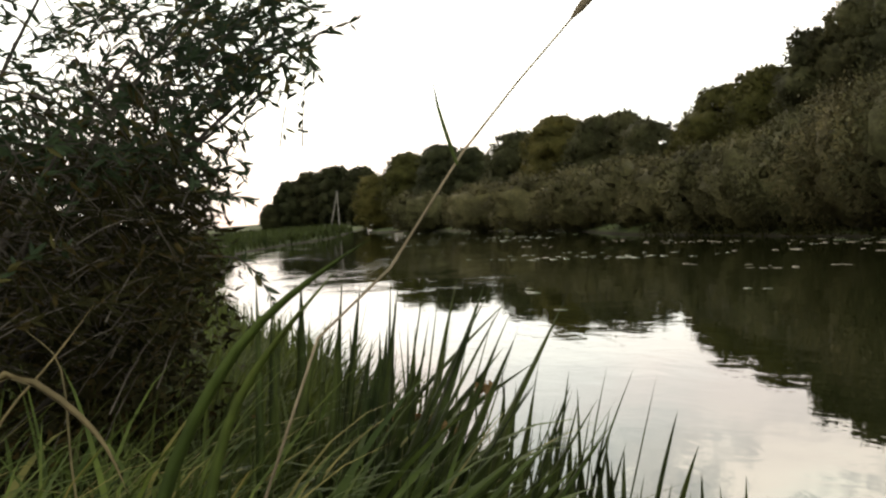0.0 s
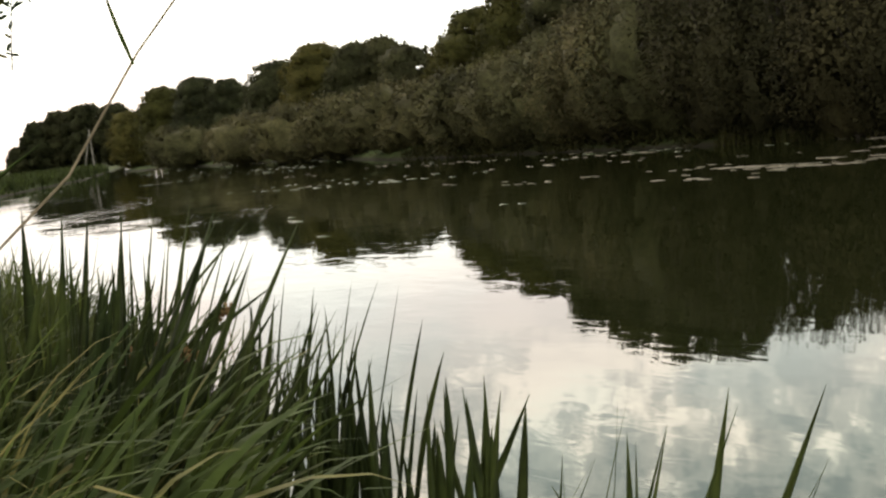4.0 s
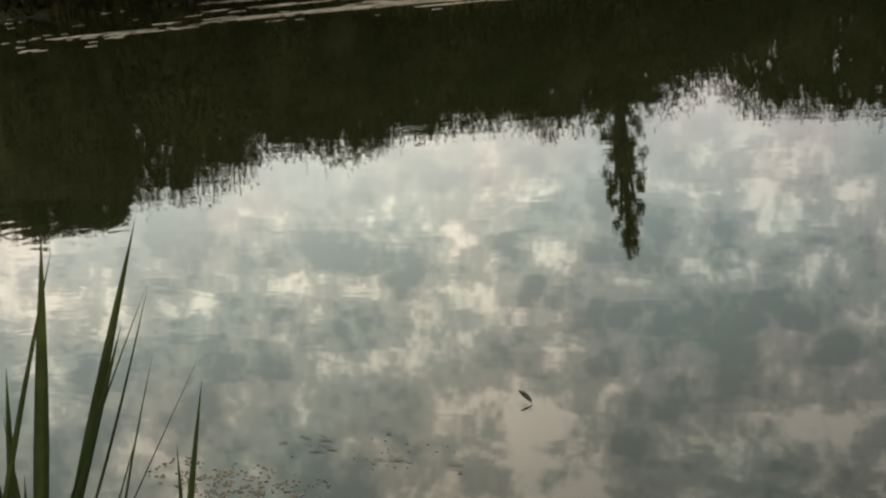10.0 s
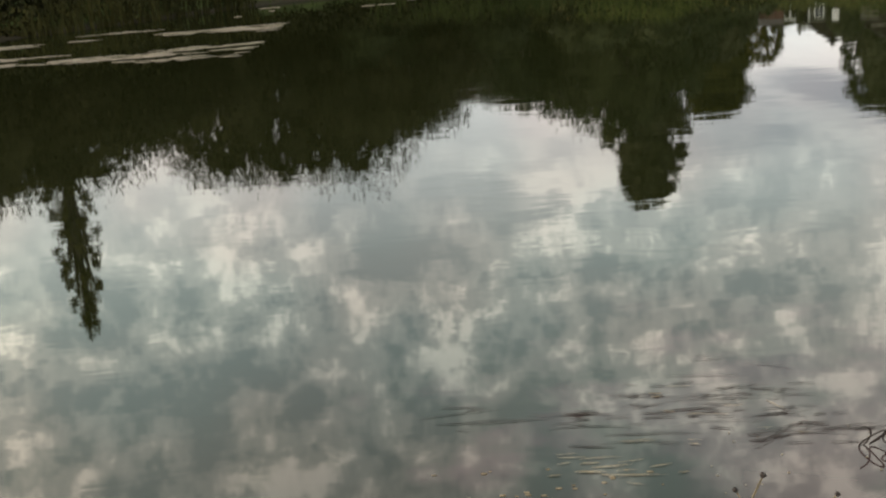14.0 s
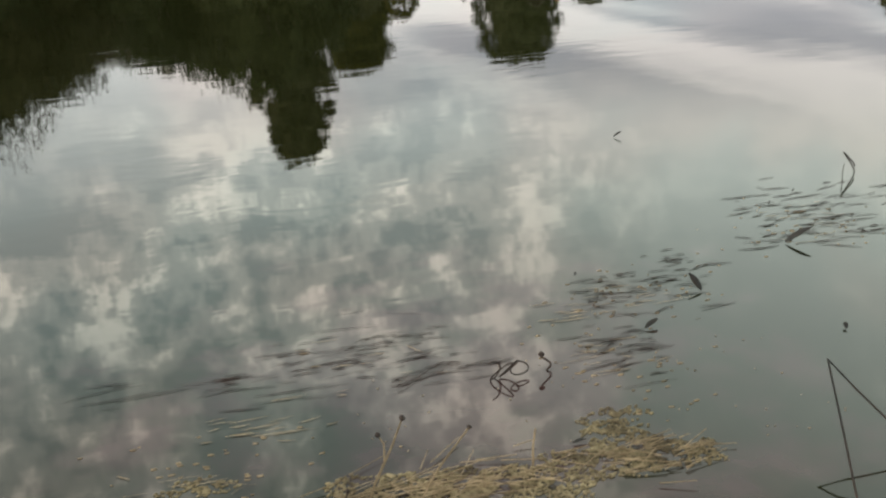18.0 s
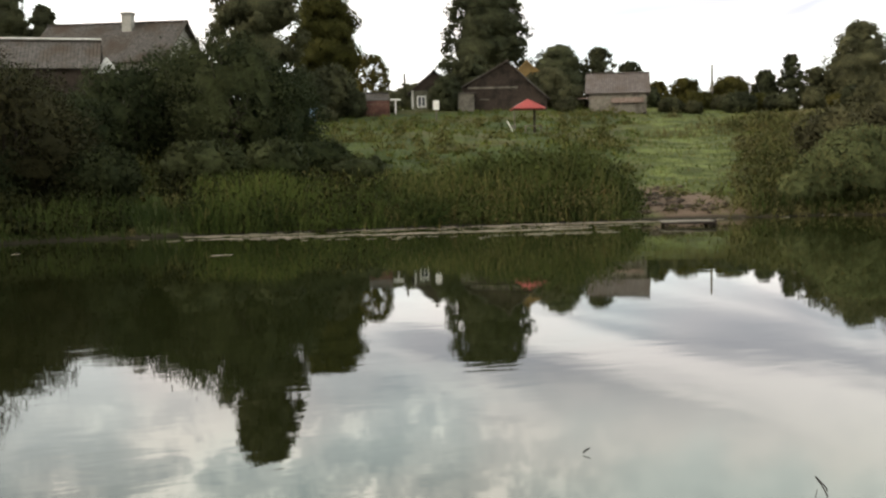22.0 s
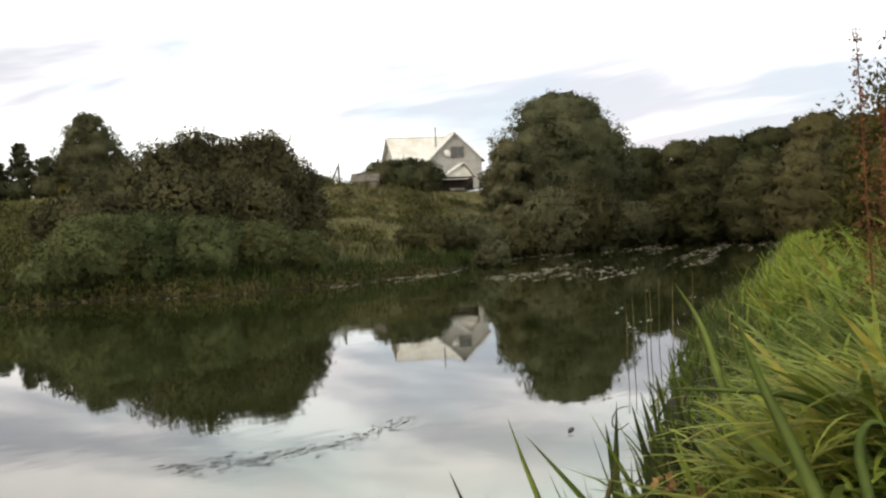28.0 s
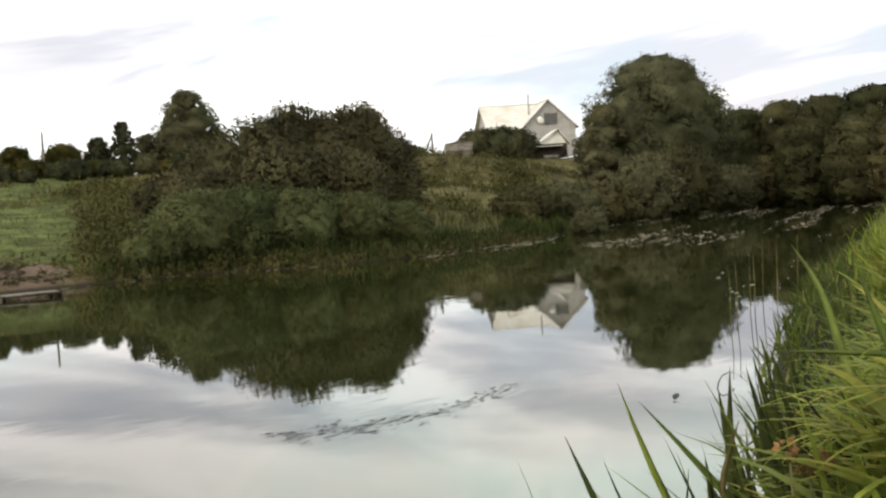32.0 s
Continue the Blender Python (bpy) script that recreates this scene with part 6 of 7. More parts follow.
    for cx, cy, ru, rw, n in [(0.99, 2.84, 0.36, 0.11, 130), (1.69, 2.78, 0.16, 0.10, 40)]:
        for _ in range(n):
            px, py, a, ln = cx + rng.normal(0, 0.6) * ru, cy + rng.normal(0, 0.6) * rw, rng.normal(-0.1, 0.45), rng.uniform(0.04, 0.2)
            ch.append(tube([(px, py, 0.010), (px + ln * math.cos(a), py + ln * math.sin(a), 0.010 + 0.012 * rng.random())], [0.0019, 0.0012], 5))
    v, f = join(ch)
    tagged(new("straw_litter", mesh_from("straw_litter", v, f, M_DRYSTEM)), "dry straw bits lying on the algae", "litter", kind="stuff")
    litter("water_weed", "dark strands of weed at the water's surface", [(7.2, 6.85, 0.4, 0.34, -0.3, 90), (7.75, 6.5, 0.5, 0.26, -0.2, 90), (8.6, 6.35, 0.5, 0.18, -0.05, 70), (9.4, 6.45, 0.4, 0.14, 0.2, 40)], 0.05, 0.18, thick=0.0036)
    litter("reed_litter", "brown specks of litter among the reeds", [(-2.2, 3.15, 0.25, 0.08, 0.1, 10), (-1.85, 3.12, 0.2, 0.06, 0.0, 10)], 0.02, 0.09)


build_near_water()


def stalk(name, label, pts, r, mat, category="stalk", bud=None, group="", top=0.6):
    ob = thing(name, label, category, pose(*pts[0]), group)
    p0 = np.array(pts[0], float)
    p = np.array(pts, float) - p0
    part("stem", mesh_from("stem", *tube(p, np.linspace(r, r * top, len(p)), 6), mat, True), ob)
    if bud:
        v, f = lobe_shell(p[-1], (bud, bud, bud * 0.8), 7, 5, np.random.default_rng(3))
        part("bud", mesh_from("bud", v, f, M_DEBRIS, True), ob, "dark dried bud")
    return ob


def build_near_stalks():
    stalk("dry_stalk", "dry forked stalk with dark buds over the algae", [(0.77, 2.80, -0.05), (0.83, 2.83, 0.08), (0.90, 2.86, 0.18), (0.94, 2.87, 0.26)], 0.0045, M_DRYSTEM, bud=0.010)
    stalk("dry_stalk", "short dry twig with a bud", [(0.87, 2.85, 0.14), (0.875, 2.86, 0.19), (0.86, 2.87, 0.22)], 0.003, M_DRYSTEM, bud=0.009)
    stalk("dry_stalk", "thin dry stalk leaning over the algae", [(0.94, 2.80, -0.03), (1.02, 2.78, 0.12), (1.11, 2.75, 0.25)], 0.004, M_DRYSTEM, bud=0.008)
    stalk("dry_stalk", "short dark twig standing in the water", [(0.55, 2.80, -0.05), (0.56, 2.80, 0.06), (0.53, 2.81, 0.12)], 0.004, M_DEBRIS)
    stalk("dry_stalk", "short dark twig at the edge of the algae", [(0.66, 2.72, -0.05), (0.70, 2.74, 0.05), (0.73, 2.76, 0.12)], 0.004, M_DEBRIS, bud=0.008)
    stalk("dry_stalk", "pale broken twig beside the algae mat", [(1.36, 2.86, -0.03), (1.37, 2.88, 0.06), (1.38, 2.88, 0.12)], 0.004, M_DRYSTEM)
    stalk("bent_reed", "dark reed stalk snapped into a sharp bend", [(2.12, 2.22, -0.04), (2.24, 2.48, 0.12), (2.35, 2.71, 0.24), (2.39, 2.62, 0.17), (2.48, 2.42, 0.03)], 0.0036, M_DEBRIS, top=0.9)
    # curled dark stem
    pts = [(1.47 + 0.13 * t + 0.030 * math.sin(23 * t), 3.48 + 0.02 * math.sin(14 * t), 0.036 + 0.042 * math.cos(19 * t) * (1 - 0.6 * t)) for t in np.linspace(0, 1, 60)]
    stalk("curled_stem", "dark curled water plant stem with its loops", pts, 0.003, M_DEBRIS, top=1.0)
    pts = [(1.69 + 0.02 * math.sin(5 * t), 3.48, 0.0 + 0.07 * t) for t in np.linspace(0, 1, 6)]
    stalk("curled_stem", "short curled dark stem in the water", pts, 0.004, M_DEBRIS, bud=0.012, top=1.0)
    pts = [(4.33 + 0.06 * math.cos(t) * (t < 5) + 0.012 * t, 5.12, 0.066 + 0.066 * math.sin(t - 1.4)) for t in np.linspace(0, 5, 16)]
    stalk("curled_stem", "thin looping stem above the litter", pts, 0.004, M_DEBRIS, top=1.0)
    stalk("curled_stem", "thin upright stem beside the loop", [(4.22, 5.0, -0.03), (4.21, 5.0, 0.05), (4.22, 5.0, 0.1)], 0.003, M_DEBRIS)
    stalk("bent_reed", "arched stem rising from the open water", [(10.05, 4.40, -0.05), (10.10, 4.40, 0.05), (10.22, 4.41, 0.10), (10.40, 4.42, 0.10), (10.52, 4.42, 0.08)], 0.007, M_DEBRIS)
    for k in range(7):
        x = 15.0 + 0.35 * k
        stalk("thin_reed", "thin bare reed stem in the shallows", [(x, 6.3 + 0.3 * math.sin(3 * k), -0.05), (x + 0.05, 6.3 + 0.3 * math.sin(3 * k), 0.5), (x + 0.02 * k, 6.3 + 0.3 * math.sin(3 * k), 0.8 + 0.05 * k)], 0.007, M_STRAW_OLIVE, group="thin reeds in the shallows")
    # leaves that stand out of the water or float
    for x, y, ln, rx, rz, lab in [(3.36, 4.26, 0.15, 28, -15, "dark dead leaf sticking out of the litter"), (2.62, 3.94, 0.10, 35, 100, "dark curled leaf standing in the water"),
                                  (2.92, 3.32, 0.05, 12, 60, "dark dead leaf floating on open water"), (2.23, 3.66, 0.08, 15, 20, "dark dead leaf floating on the litter"), (3.6, 6.54, 0.07, 25, 10, "small dark leaf adrift on open water"),
                                  (-1.63, 3.62, 0.07, 30, 160, "small dark forked leaf adrift"), (9.43, 4.53, 0.16, 12, 15, "dark leaf floating beside the bank"), (1.55, 2.93, 0.05, 5, 0, "small pale leaf on the algae")]:
        ob = thing("dead_leaf", lab, "leaf", pose(x, y, 0.008, 0, 0, rz))
        v, f = [], []
        for i in range(7):
            t = i / 6
            w = 0.19 * ln * math.sin(math.pi * min(1, 0.08 + t * 0.92)) ** 0.8
            up = math.sin(radians(rx)) * ln * t
            fw = math.cos(radians(rx)) * ln * t - ln * 0.3
            v += [(fw, -w, up + 0.3 * w), (fw, 0, up), (fw, w, up + 0.3 * w), (fw, 0, up - 0.003)]
        for i in range(6):
            a, b = 4 * i, 4 * i + 4
            f += [(a, a + 1, b + 1, b), (a + 1, a + 2, b + 2, b + 1), (a + 2, a + 3, b + 3, b + 2), (a + 3, a, b, b + 3)]
        part("blade", mesh_from("blade", v, f, M_DEADLEAF, True), ob)


build_near_stalks()


# ---------------------------------------------------------------- near reeds, blade by blade
def blade_mesh(p0, p1, width, rng, fold=0.25, bend=0.06, seg=8, mat=None):
    """One sword-shaped reed blade from root to tip with a keel and a slight bow."""
    p0, p1 = np.array(p0, float), np.array(p1, float)
    d = p1 - p0
    ln = np.linalg.norm(d)
    side = np.cross(d / ln, (p0[0] + p1[0], p0[1] + p1[1], 0.6))
    side /= np.linalg.norm(side) + 1e-9
    a = rng.uniform(-0.5, 0.5)
    out = np.cross(side, d / ln)
    side, out = side * math.cos(a) + out * math.sin(a), out * math.cos(a) - side * math.sin(a)
    bow = out * bend * ln * rng.uniform(-0.6, 0.6) + side * bend * ln * rng.uniform(-0.5, 0.5)
    v, f = [], []
    for i in range(seg + 1):
        t = i / seg
        c = p0 + d * t + bow * math.sin(math.pi * t)
        w = width * 0.5 * (0.75 + 0.5 * t) * (1 - max(0.0, (t - 0.55) / 0.45) ** 1.6) + 0.0005
        v += [c - side * w, c - out * w * fold, c + side * w, c + out * w * fold * 0.6]
    for i in range(seg):
        q, r = 4 * i, 4 * i + 4
        for k in range(4):
            f.append((q + k, q + (k + 1) % 4, r + (k + 1) % 4, r + k))
    return mesh_from("blade", v, f, mat or M_REED, True)


def reed_clump(label, rows, seed, group="reed clumps in the shallows"):
    """rows: root x, y, tip x, y, z and width in millimetres."""
    rng = np.random.default_rng(seed)
    x0, y0 = rows[0][0], rows[0][1]
    ob = thing("reed_clump", label, "reeds", pose(x0, y0, 0), group)
    for bx, by, tx, ty, tz, w in rows:
        part("blade", blade_mesh((bx - x0, by - y0, -0.15), (tx - x0, ty - y0, tz), w * 0.0014, rng), ob)
    return ob


reed_clump("tall dark cattail blades beside the willow shrub", [
    (-5.72, 1.14, -5.67, 1.34, 1.62, 26), (-5.51, 1.17, -5.47, 1.31, 1.55, 30), (-5.72, 1.15, -5.63, 1.51, 1.61, 30), (-5.68, 1.35, -5.6, 1.63, 1.57, 28),
    (-5.37, 1.34, -5.3, 1.59, 1.48, 30), (-5.48, 1.31, -5.36, 1.72, 1.49, 28), (-5.52, 1.55, -5.42, 1.86, 1.46, 28), (-5.58, 0.49, -5.06, 1.96, 1.33, 40),
    (-5.91, 0.77, -5.4, 2.18, 1.54, 42), (-5.69, 1.1, -5.32, 2.14, 1.49, 36), (-5.62, 2.19, -5.54, 2.37, 1.22, 44), (-5.3, 1.92, -5.2, 2.14, 1.03, 24),
    (-5.12, 2.08, -5.03, 2.3, 0.78, 26), (-5.33, 2.37, -5.22, 2.58, 0.95, 30), (-4.98, 2.16, -4.92, 2.3, 0.78, 30)], 81)
reed_clump("reed blades standing in open water", [
    (-5.01, 2.34, -4.9, 2.56, 0.68, 28), (-5.2, 2.63, -5.07, 2.87, 0.92, 32), (-5.07, 2.66, -4.94, 2.89, 0.76, 26), (-4.67, 2.35, -4.58, 2.51, 0.71, 26),
    (-4.57, 2.53, -4.55, 2.56, 0.55, 24), (-4.38, 2.65, -4.39, 2.63, 0.72, 28), (-4.33, 2.55, -4.26, 2.66, 0.7, 22), (-4.35, 2.52, -4.25, 2.68, 0.56, 22),
    (-4.12, 2.15, -3.82, 2.59, 0.78, 24), (-3.76, 2.34, -3.67, 2.46, 0.8, 34), (-4.73, 2.23, -4.7, 2.28, 0.72, 26), (-4.5, 2.46, -4.41, 2.61, 0.6, 24)], 82)
reed_clump("a few tall sword-shaped reed blades", [
    (-2.69, 1.79, -2.52, 1.99, 1.09, 12), (-2.38, 1.84, -2.36, 1.87, 1.04, 24), (-2.5, 1.71, -2.31, 1.93, 1.06, 12), (-2.24, 1.65, -2.02, 1.87, 1.23, 30),
    (-2.31, 1.69, -1.9, 2.05, 1.21, 26), (-2.4, 1.75, -1.97, 2.12, 1.01, 12), (-3.02, 2.0, -2.96, 2.08, 0.83, 9), (-3.23, 1.73, -2.9, 2.16, 0.81, 9),
    (-2.95, 2.44, -3.15, 2.16, 0.67, 18)], 83)
reed_clump("reed blades of mixed height before open water", [
    (-2.55, 1.59, -2.37, 1.84, 1.18, 12), (-2.26, 1.65, -2.21, 1.72, 1.13, 26), (-2.4, 1.55, -2.18, 1.82, 1.13, 14), (-2.3, 1.48, -1.97, 1.84, 1.2, 11),
    (-2.31, 1.56, -1.87, 2.01, 1.06, 14), (-2.23, 1.56, -1.89, 1.92, 0.99, 22), (-2.26, 1.57, -1.76, 2.03, 0.89, 13), (-1.88, 1.8, -1.71, 1.95, 0.85, 22),
    (-1.81, 1.86, -1.77, 1.89, 0.71, 20), (-2.16, 1.64, -1.89, 1.92, 0.75, 15), (-2.84, 1.17, -2.41, 1.77, 1.01, 11), (-2.55, 1.57, -2.46, 1.71, 1.04, 12),
    (-2.49, 1.66, -2.43, 1.75, 0.9, 16), (-2.23, 1.69, -2.32, 1.56, 0.98, 30), (-2.49, 1.49, -2.38, 1.65, 0.9, 18), (-2.64, 1.64, -2.47, 1.87, 0.88, 9)], 84)
reed_clump("leaning reed blades before the grassy bank", [
    (3.12, 1.58, 2.89, 1.93, 1.12, 11), (3.03, 1.32, 2.8, 1.7, 1.22, 26), (3.09, 1.18, 2.85, 1.61, 1.15, 24), (3.67, 0.2, 2.99, 1.56, 1.1, 22),
    (2.85, 1.63, 2.96, 1.4, 1.12, 16), (3.71, 0.6, 3.4, 1.4, 1.27, 30), (3.89, 0.36, 3.5, 1.41, 1.27, 26), (4.03, 0.51, 3.72, 1.39, 1.28, 28),
    (3.61, 0.6, 3.28, 1.42, 1.19, 26), (3.58, 0.72, 3.26, 1.46, 1.15, 24), (2.95, 1.68, 3.11, 1.32, 1.22, 22), (3.54, 1.03, 3.42, 1.35, 1.21, 24)], 85)


def filler_reeds(label, seed, spots, n, lo, hi, width, lean=0.12, drift=0.0, mat=None, bend=0.06):
    """Shorter blades that fill a clump."""
    rng = np.random.default_rng(seed)
    x0, y0 = spots[0][:2]
    ob = thing("reed_clump", label, "reeds", pose(x0, y0, 0), "reed clumps in the shallows")
    for cx, cy, rx, ry in spots:
        for _ in range(n):
            bx, by = cx + rng.uniform(-rx, rx), cy + rng.uniform(-ry, ry)
            h = rng.uniform(lo, hi)
            part("blade", blade_mesh((bx - x0, by - y0, -0.15), (bx - x0 + rng.normal(0, lean) * h, by - y0 + (rng.normal(0, lean) + drift) * h, h), width * rng.uniform(0.7, 1.3), rng, bend=bend, mat=mat), ob)
    return ob


filler_reeds("dense dark reed blades beside the willow shrub", 91, [(-5.4, 1.5, 0.5, 0.5), (-5.3, 2.05, 0.4, 0.35), (-5.0, 1.7, 0.4, 0.25)], 40, 0.45, 1.2, 0.046, 0.17, 0.2)
filler_reeds("broad arching green sedge leaves on the near bank", 95, [(-4.3, 0.55, 0.5, 0.35), (-3.7, 0.2, 0.4, 0.25), (-4.2, 0.65, 0.45, 0.25), (-4.8, 0.6, 0.4, 0.3)], 16, 0.7, 1.25, 0.050, 0.30, 0.72, M_SEDGE, 0.22)
filler_reeds("broad dark iris-like leaves arching on the near bank", 99, [(-4.3, 0.55, 0.5, 0.35), (-4.2, 0.65, 0.45, 0.25), (-4.8, 0.6, 0.4, 0.3), (-4.6, 0.9, 0.4, 0.2)], 26, 0.75, 1.30, 0.054, 0.28, 0.72, None, 0.2)
filler_reeds("dark sword-like reed blades crowded at the edge of the bank", 96, [(-4.8, 0.75, 0.4, 0.2), (-4.8, 1.0, 0.35, 0.18)], 26, 0.9, 1.50, 0.052, 0.18, 0.50)
filler_reeds("tall pointed reed blades standing above the sedge", 97, [(-4.8, 0.8, 0.3, 0.2), (-4.9, 1.1, 0.3, 0.2)], 12, 1.42, 1.82, 0.052, 0.07, 0.16)
filler_reeds("broad dark reed blades leaning out over the water", 98, [(-4.4, 0.80, 0.15, 0.12)], 10, 1.30, 1.68, 0.062, 0.08, 0.60, None, 0.1)
filler_reeds("slender dark reed blades in the open shallows", 94, [(-4.9, 2.2, 0.4, 0.25), (-4.4, 2.4, 0.4, 0.2), (-4.5, 1.9, 0.4, 0.25), (-3.9, 2.2, 0.3, 0.2)], 13, 0.4, 0.95, 0.044, 0.10, 0.08)
filler_reeds("thin short reed blades in open shallows", 92, [(-2.35, 1.68, 0.25, 0.12), (-2.2, 1.6, 0.2, 0.1)], 9, 0.5, 0.95, 0.024, 0.12)
filler_reeds("sword-like reed blades below the grassy bank", 93, [(3.35, 0.80, 0.28, 0.22), (3.6, 1.0, 0.3, 0.28), (4.0, 1.15, 0.4, 0.3), (4.6, 1.45, 0.5, 0.32)], 30, 0.6, 1.28, 0.046, 0.17, 0.20)
filler_reeds("yellowing green reed leaves below the grassy bank", 100, [(3.9, 0.55, 0.28, 0.22), (3.9, 0.95, 0.3, 0.28), (4.2, 1.15, 0.4, 0.3)], 22, 0.55, 1.2, 0.044, 0.24, 0.28, M_LUSH, 0.16)


# ---------------------------------------------------------------- left bank: sedge, willow shrub, tall grass stem
def build_left_bank():
    rng = np.random.default_rng(51)
    x, y = scatter(rng, 60000, (-7, -1.2, -2.5, 3.2), lambda a, b: near_side(a, b + 0.1))
    d = np.hypot(x + 0.2, y)
    az = azimuth(x + 0.25, y)
    k = (d > 2.3) & (d < 5.2) & (az < 104) & (rng.random(len(x)) < np.clip((az - 71) / 14, 0, 1))
    x, y = x[k][:3000], y[k][:3000]
    n = len(x)
    h = np.where(rng.random(n) < 0.45, rng.uniform(0, 6.28, n), rng.normal(math.pi / 2 - 0.1, 0.8, n))
    ob = grass_stuff("sedge", "lush arching sedge on the near bank", M_SEDGE, rng, x, y, 0.4, 0.85, 0.044, 1.1, 2.4, 6, h)
    ob["category"] = "sedge"
    k = rng.random(n) < 0.14
    grass_stuff("dry_grass", "dry straw blades among the sedge", M_STRAW, rng, x[k], y[k], 0.5, 1.0, 0.006, 0.8, 1.2, 5, h[k])
    # broad leaves that arch over towards the water
    x, y = scatter(rng, 20000, (-4.6, -2.4, -1.0, 1.3), lambda a, b: near_side(a, b + 0.3))
    k = (np.hypot(x, y) > 2.7) & (azimuth(x + 0.25, y) > 72)
    x, y = x[k][:420], y[k][:420]
    m = len(x)
    base = np.stack([x, y, land(x, y) + rng.uniform(0.1, 0.5, m)], 1)
    v, f = blades(rng, base, rng.uniform(0.5, 1.0, m), rng.uniform(0.030, 0.054, m), rng.uniform(0.55, 1.2, m), rng.uniform(0.2, 1.3, m), rng.normal(math.pi / 2 + 0.1, 0.6, m), 6)
    tagged(new("sedge", mesh_from("sedge", v, f, M_SEDGE)), "broad sedge leaves arching over towards the water", "sedge", kind="stuff")
    # tall sedge in front of the shrub, its leaves arching every way
    x, y = scatter(rng, 20000, (-4.9, -3.1, -1.0, 0.5), lambda a, b: near_side(a, b + 0.3))
    k = (np.hypot(x, y) > 3.2) & (azimuth(x + 0.25, y) > 82)
    x, y = x[k][:620], y[k][:620]
    m = len(x)
    base = np.stack([x, y, land(x, y) - 0.03], 1)
    h = np.where(rng.random(m) < 0.6, rng.normal(math.pi / 2, 0.6, m), rng.uniform(0, 6.28, m))
    v, f = blades(rng, base, rng.uniform(0.95, 1.5, m), rng.uniform(0.016, 0.034, m), rng.uniform(0.05, 0.45, m), rng.uniform(0.8, 2.4, m), h, 8)
    tagged(new("sedge", mesh_from("sedge", v, f, M_SEDGE)), "tall arching sedge before the willow shrub", "sedge", kind="stuff")
    # thick dark sedge between the shrub and the shallows
    x, y = scatter(rng, 60000, (-12, -4.0, -0.6, 3.0), lambda a, b: near_side(a, b + 0.05))
    k = (azimuth(x + 0.25, y) > 62) & (np.hypot(x, y) > 3.6) & ((x < -6.5) | (line_dist(x, y, NEAR_SHORE) > 0.75))
    x, y = x[k][:3600], y[k][:3600]
    h = rng.normal(math.pi / 2 - 0.2, 0.8, len(x))
    ob = grass_stuff("sedge", "dense dark sedge under the willow shrub", M_REED, rng, x, y, 0.4, 1.0, 0.046, 0.8, 1.3, 5, h)
    ob["category"] = "sedge"
    x, y = scatter(rng, 20000, (-34, -6.5, -4, 5), lambda a, b: near_side(a, b - 0.2))
    grass_stuff("bank_reeds", "dark reeds further along the near bank", M_REED, rng, x[:3800], y[:3800], 0.4, 0.9, 0.03, 0.4, 0.9, 4)


build_left_bank()


def ribbon(pts, width, mat, rng_seed, taper=2.0, seg=12, org=(0, 0, 0)):
    """A long grass leaf along a smooth path through points."""
    p = np.array(pts, float)
    t = np.linspace(0, len(p) - 1, seg + 1)
    c = np.stack([np.interp(t, np.arange(len(p)), p[:, k]) for k in range(3)], 1)
    for _ in range(2):
        c[1:-1] = (c[:-2] + 2 * c[1:-1] + c[2:]) / 4
    v, f = [], []
    for i, q in enumerate(c):
        tg = c[min(i + 1, seg)] - c[max(i - 1, 0)]
        tg /= np.linalg.norm(tg) + 1e-9
        s = np.cross(tg, (q[0] + org[0], q[1] + org[1], 0.4))
        s /= np.linalg.norm(s) + 1e-9
        o = np.cross(s, tg)
        u = i / seg
        w = width * 0.5 * min(1, 0.5 + 2 * u) * (1 - u ** taper) + 0.0006
        v += [q - s * w, q - o * w * 0.25, q + s * w, q + o * w * 0.1]
    for i in range(seg):
        a, b = 4 * i, 4 * i + 4
        for k in range(4):
            f.append((a + k, a + (k + 1) % 4, b + (k + 1) % 4, b + k))
    return mesh_from("leaf", v, f, mat, True)


def grass_leaf(label, pts, width, mat, seed=1, name="tall_grass"):
    p0 = np.array(pts[0])
    ob = thing(name, label, "grass", pose(*pts[0]), "single blades and stems of the near bank")
    part("leaf", ribbon(np.array(pts) - p0, width, mat, seed, org=p0), ob)
    return ob


def flower_head(x, y, z, r, seed, label="withered ochre flower head among the reeds"):
    rng = np.random.default_rng(seed)
    ob = thing("withered_flower", label, "flower", pose(x, y, z))
    part("stem", mesh_from("stem", *tube([(0.03, -0.02, -z), (0.01, 0, -z * 0.4), (0, 0, 0)], [0.004, 0.003, 0.002], 5), M_DRYSTEM, True), ob)
    u = rng.normal(0, 1, (46, 3))
    u /= np.linalg.norm(u, axis=1)[:, None]
    v, f = leaf_quads(rng, u * r * rng.uniform(0.2, 1, (46, 1)) * (1.4, 1.0, 0.7), u, r * 0.7, r * 0.4)
    part("petals", mesh_from("petals", v, f, M_PETAL), ob)
    return ob


M_YELLOWLEAF = foliage_mat("yellowing_grass_leaf", (0.085, 0.122, 0.018), (0.290, 0.320, 0.060), warm=(0.34, 0.29, 0.07), translucent=0.35, scale=2.5, gloss=0.2)
M_LUSHPALE = foliage_mat("broad_grass_leaf", (0.120, 0.170, 0.045), (0.200, 0.250, 0.085), translucent=0.35, scale=3.0)


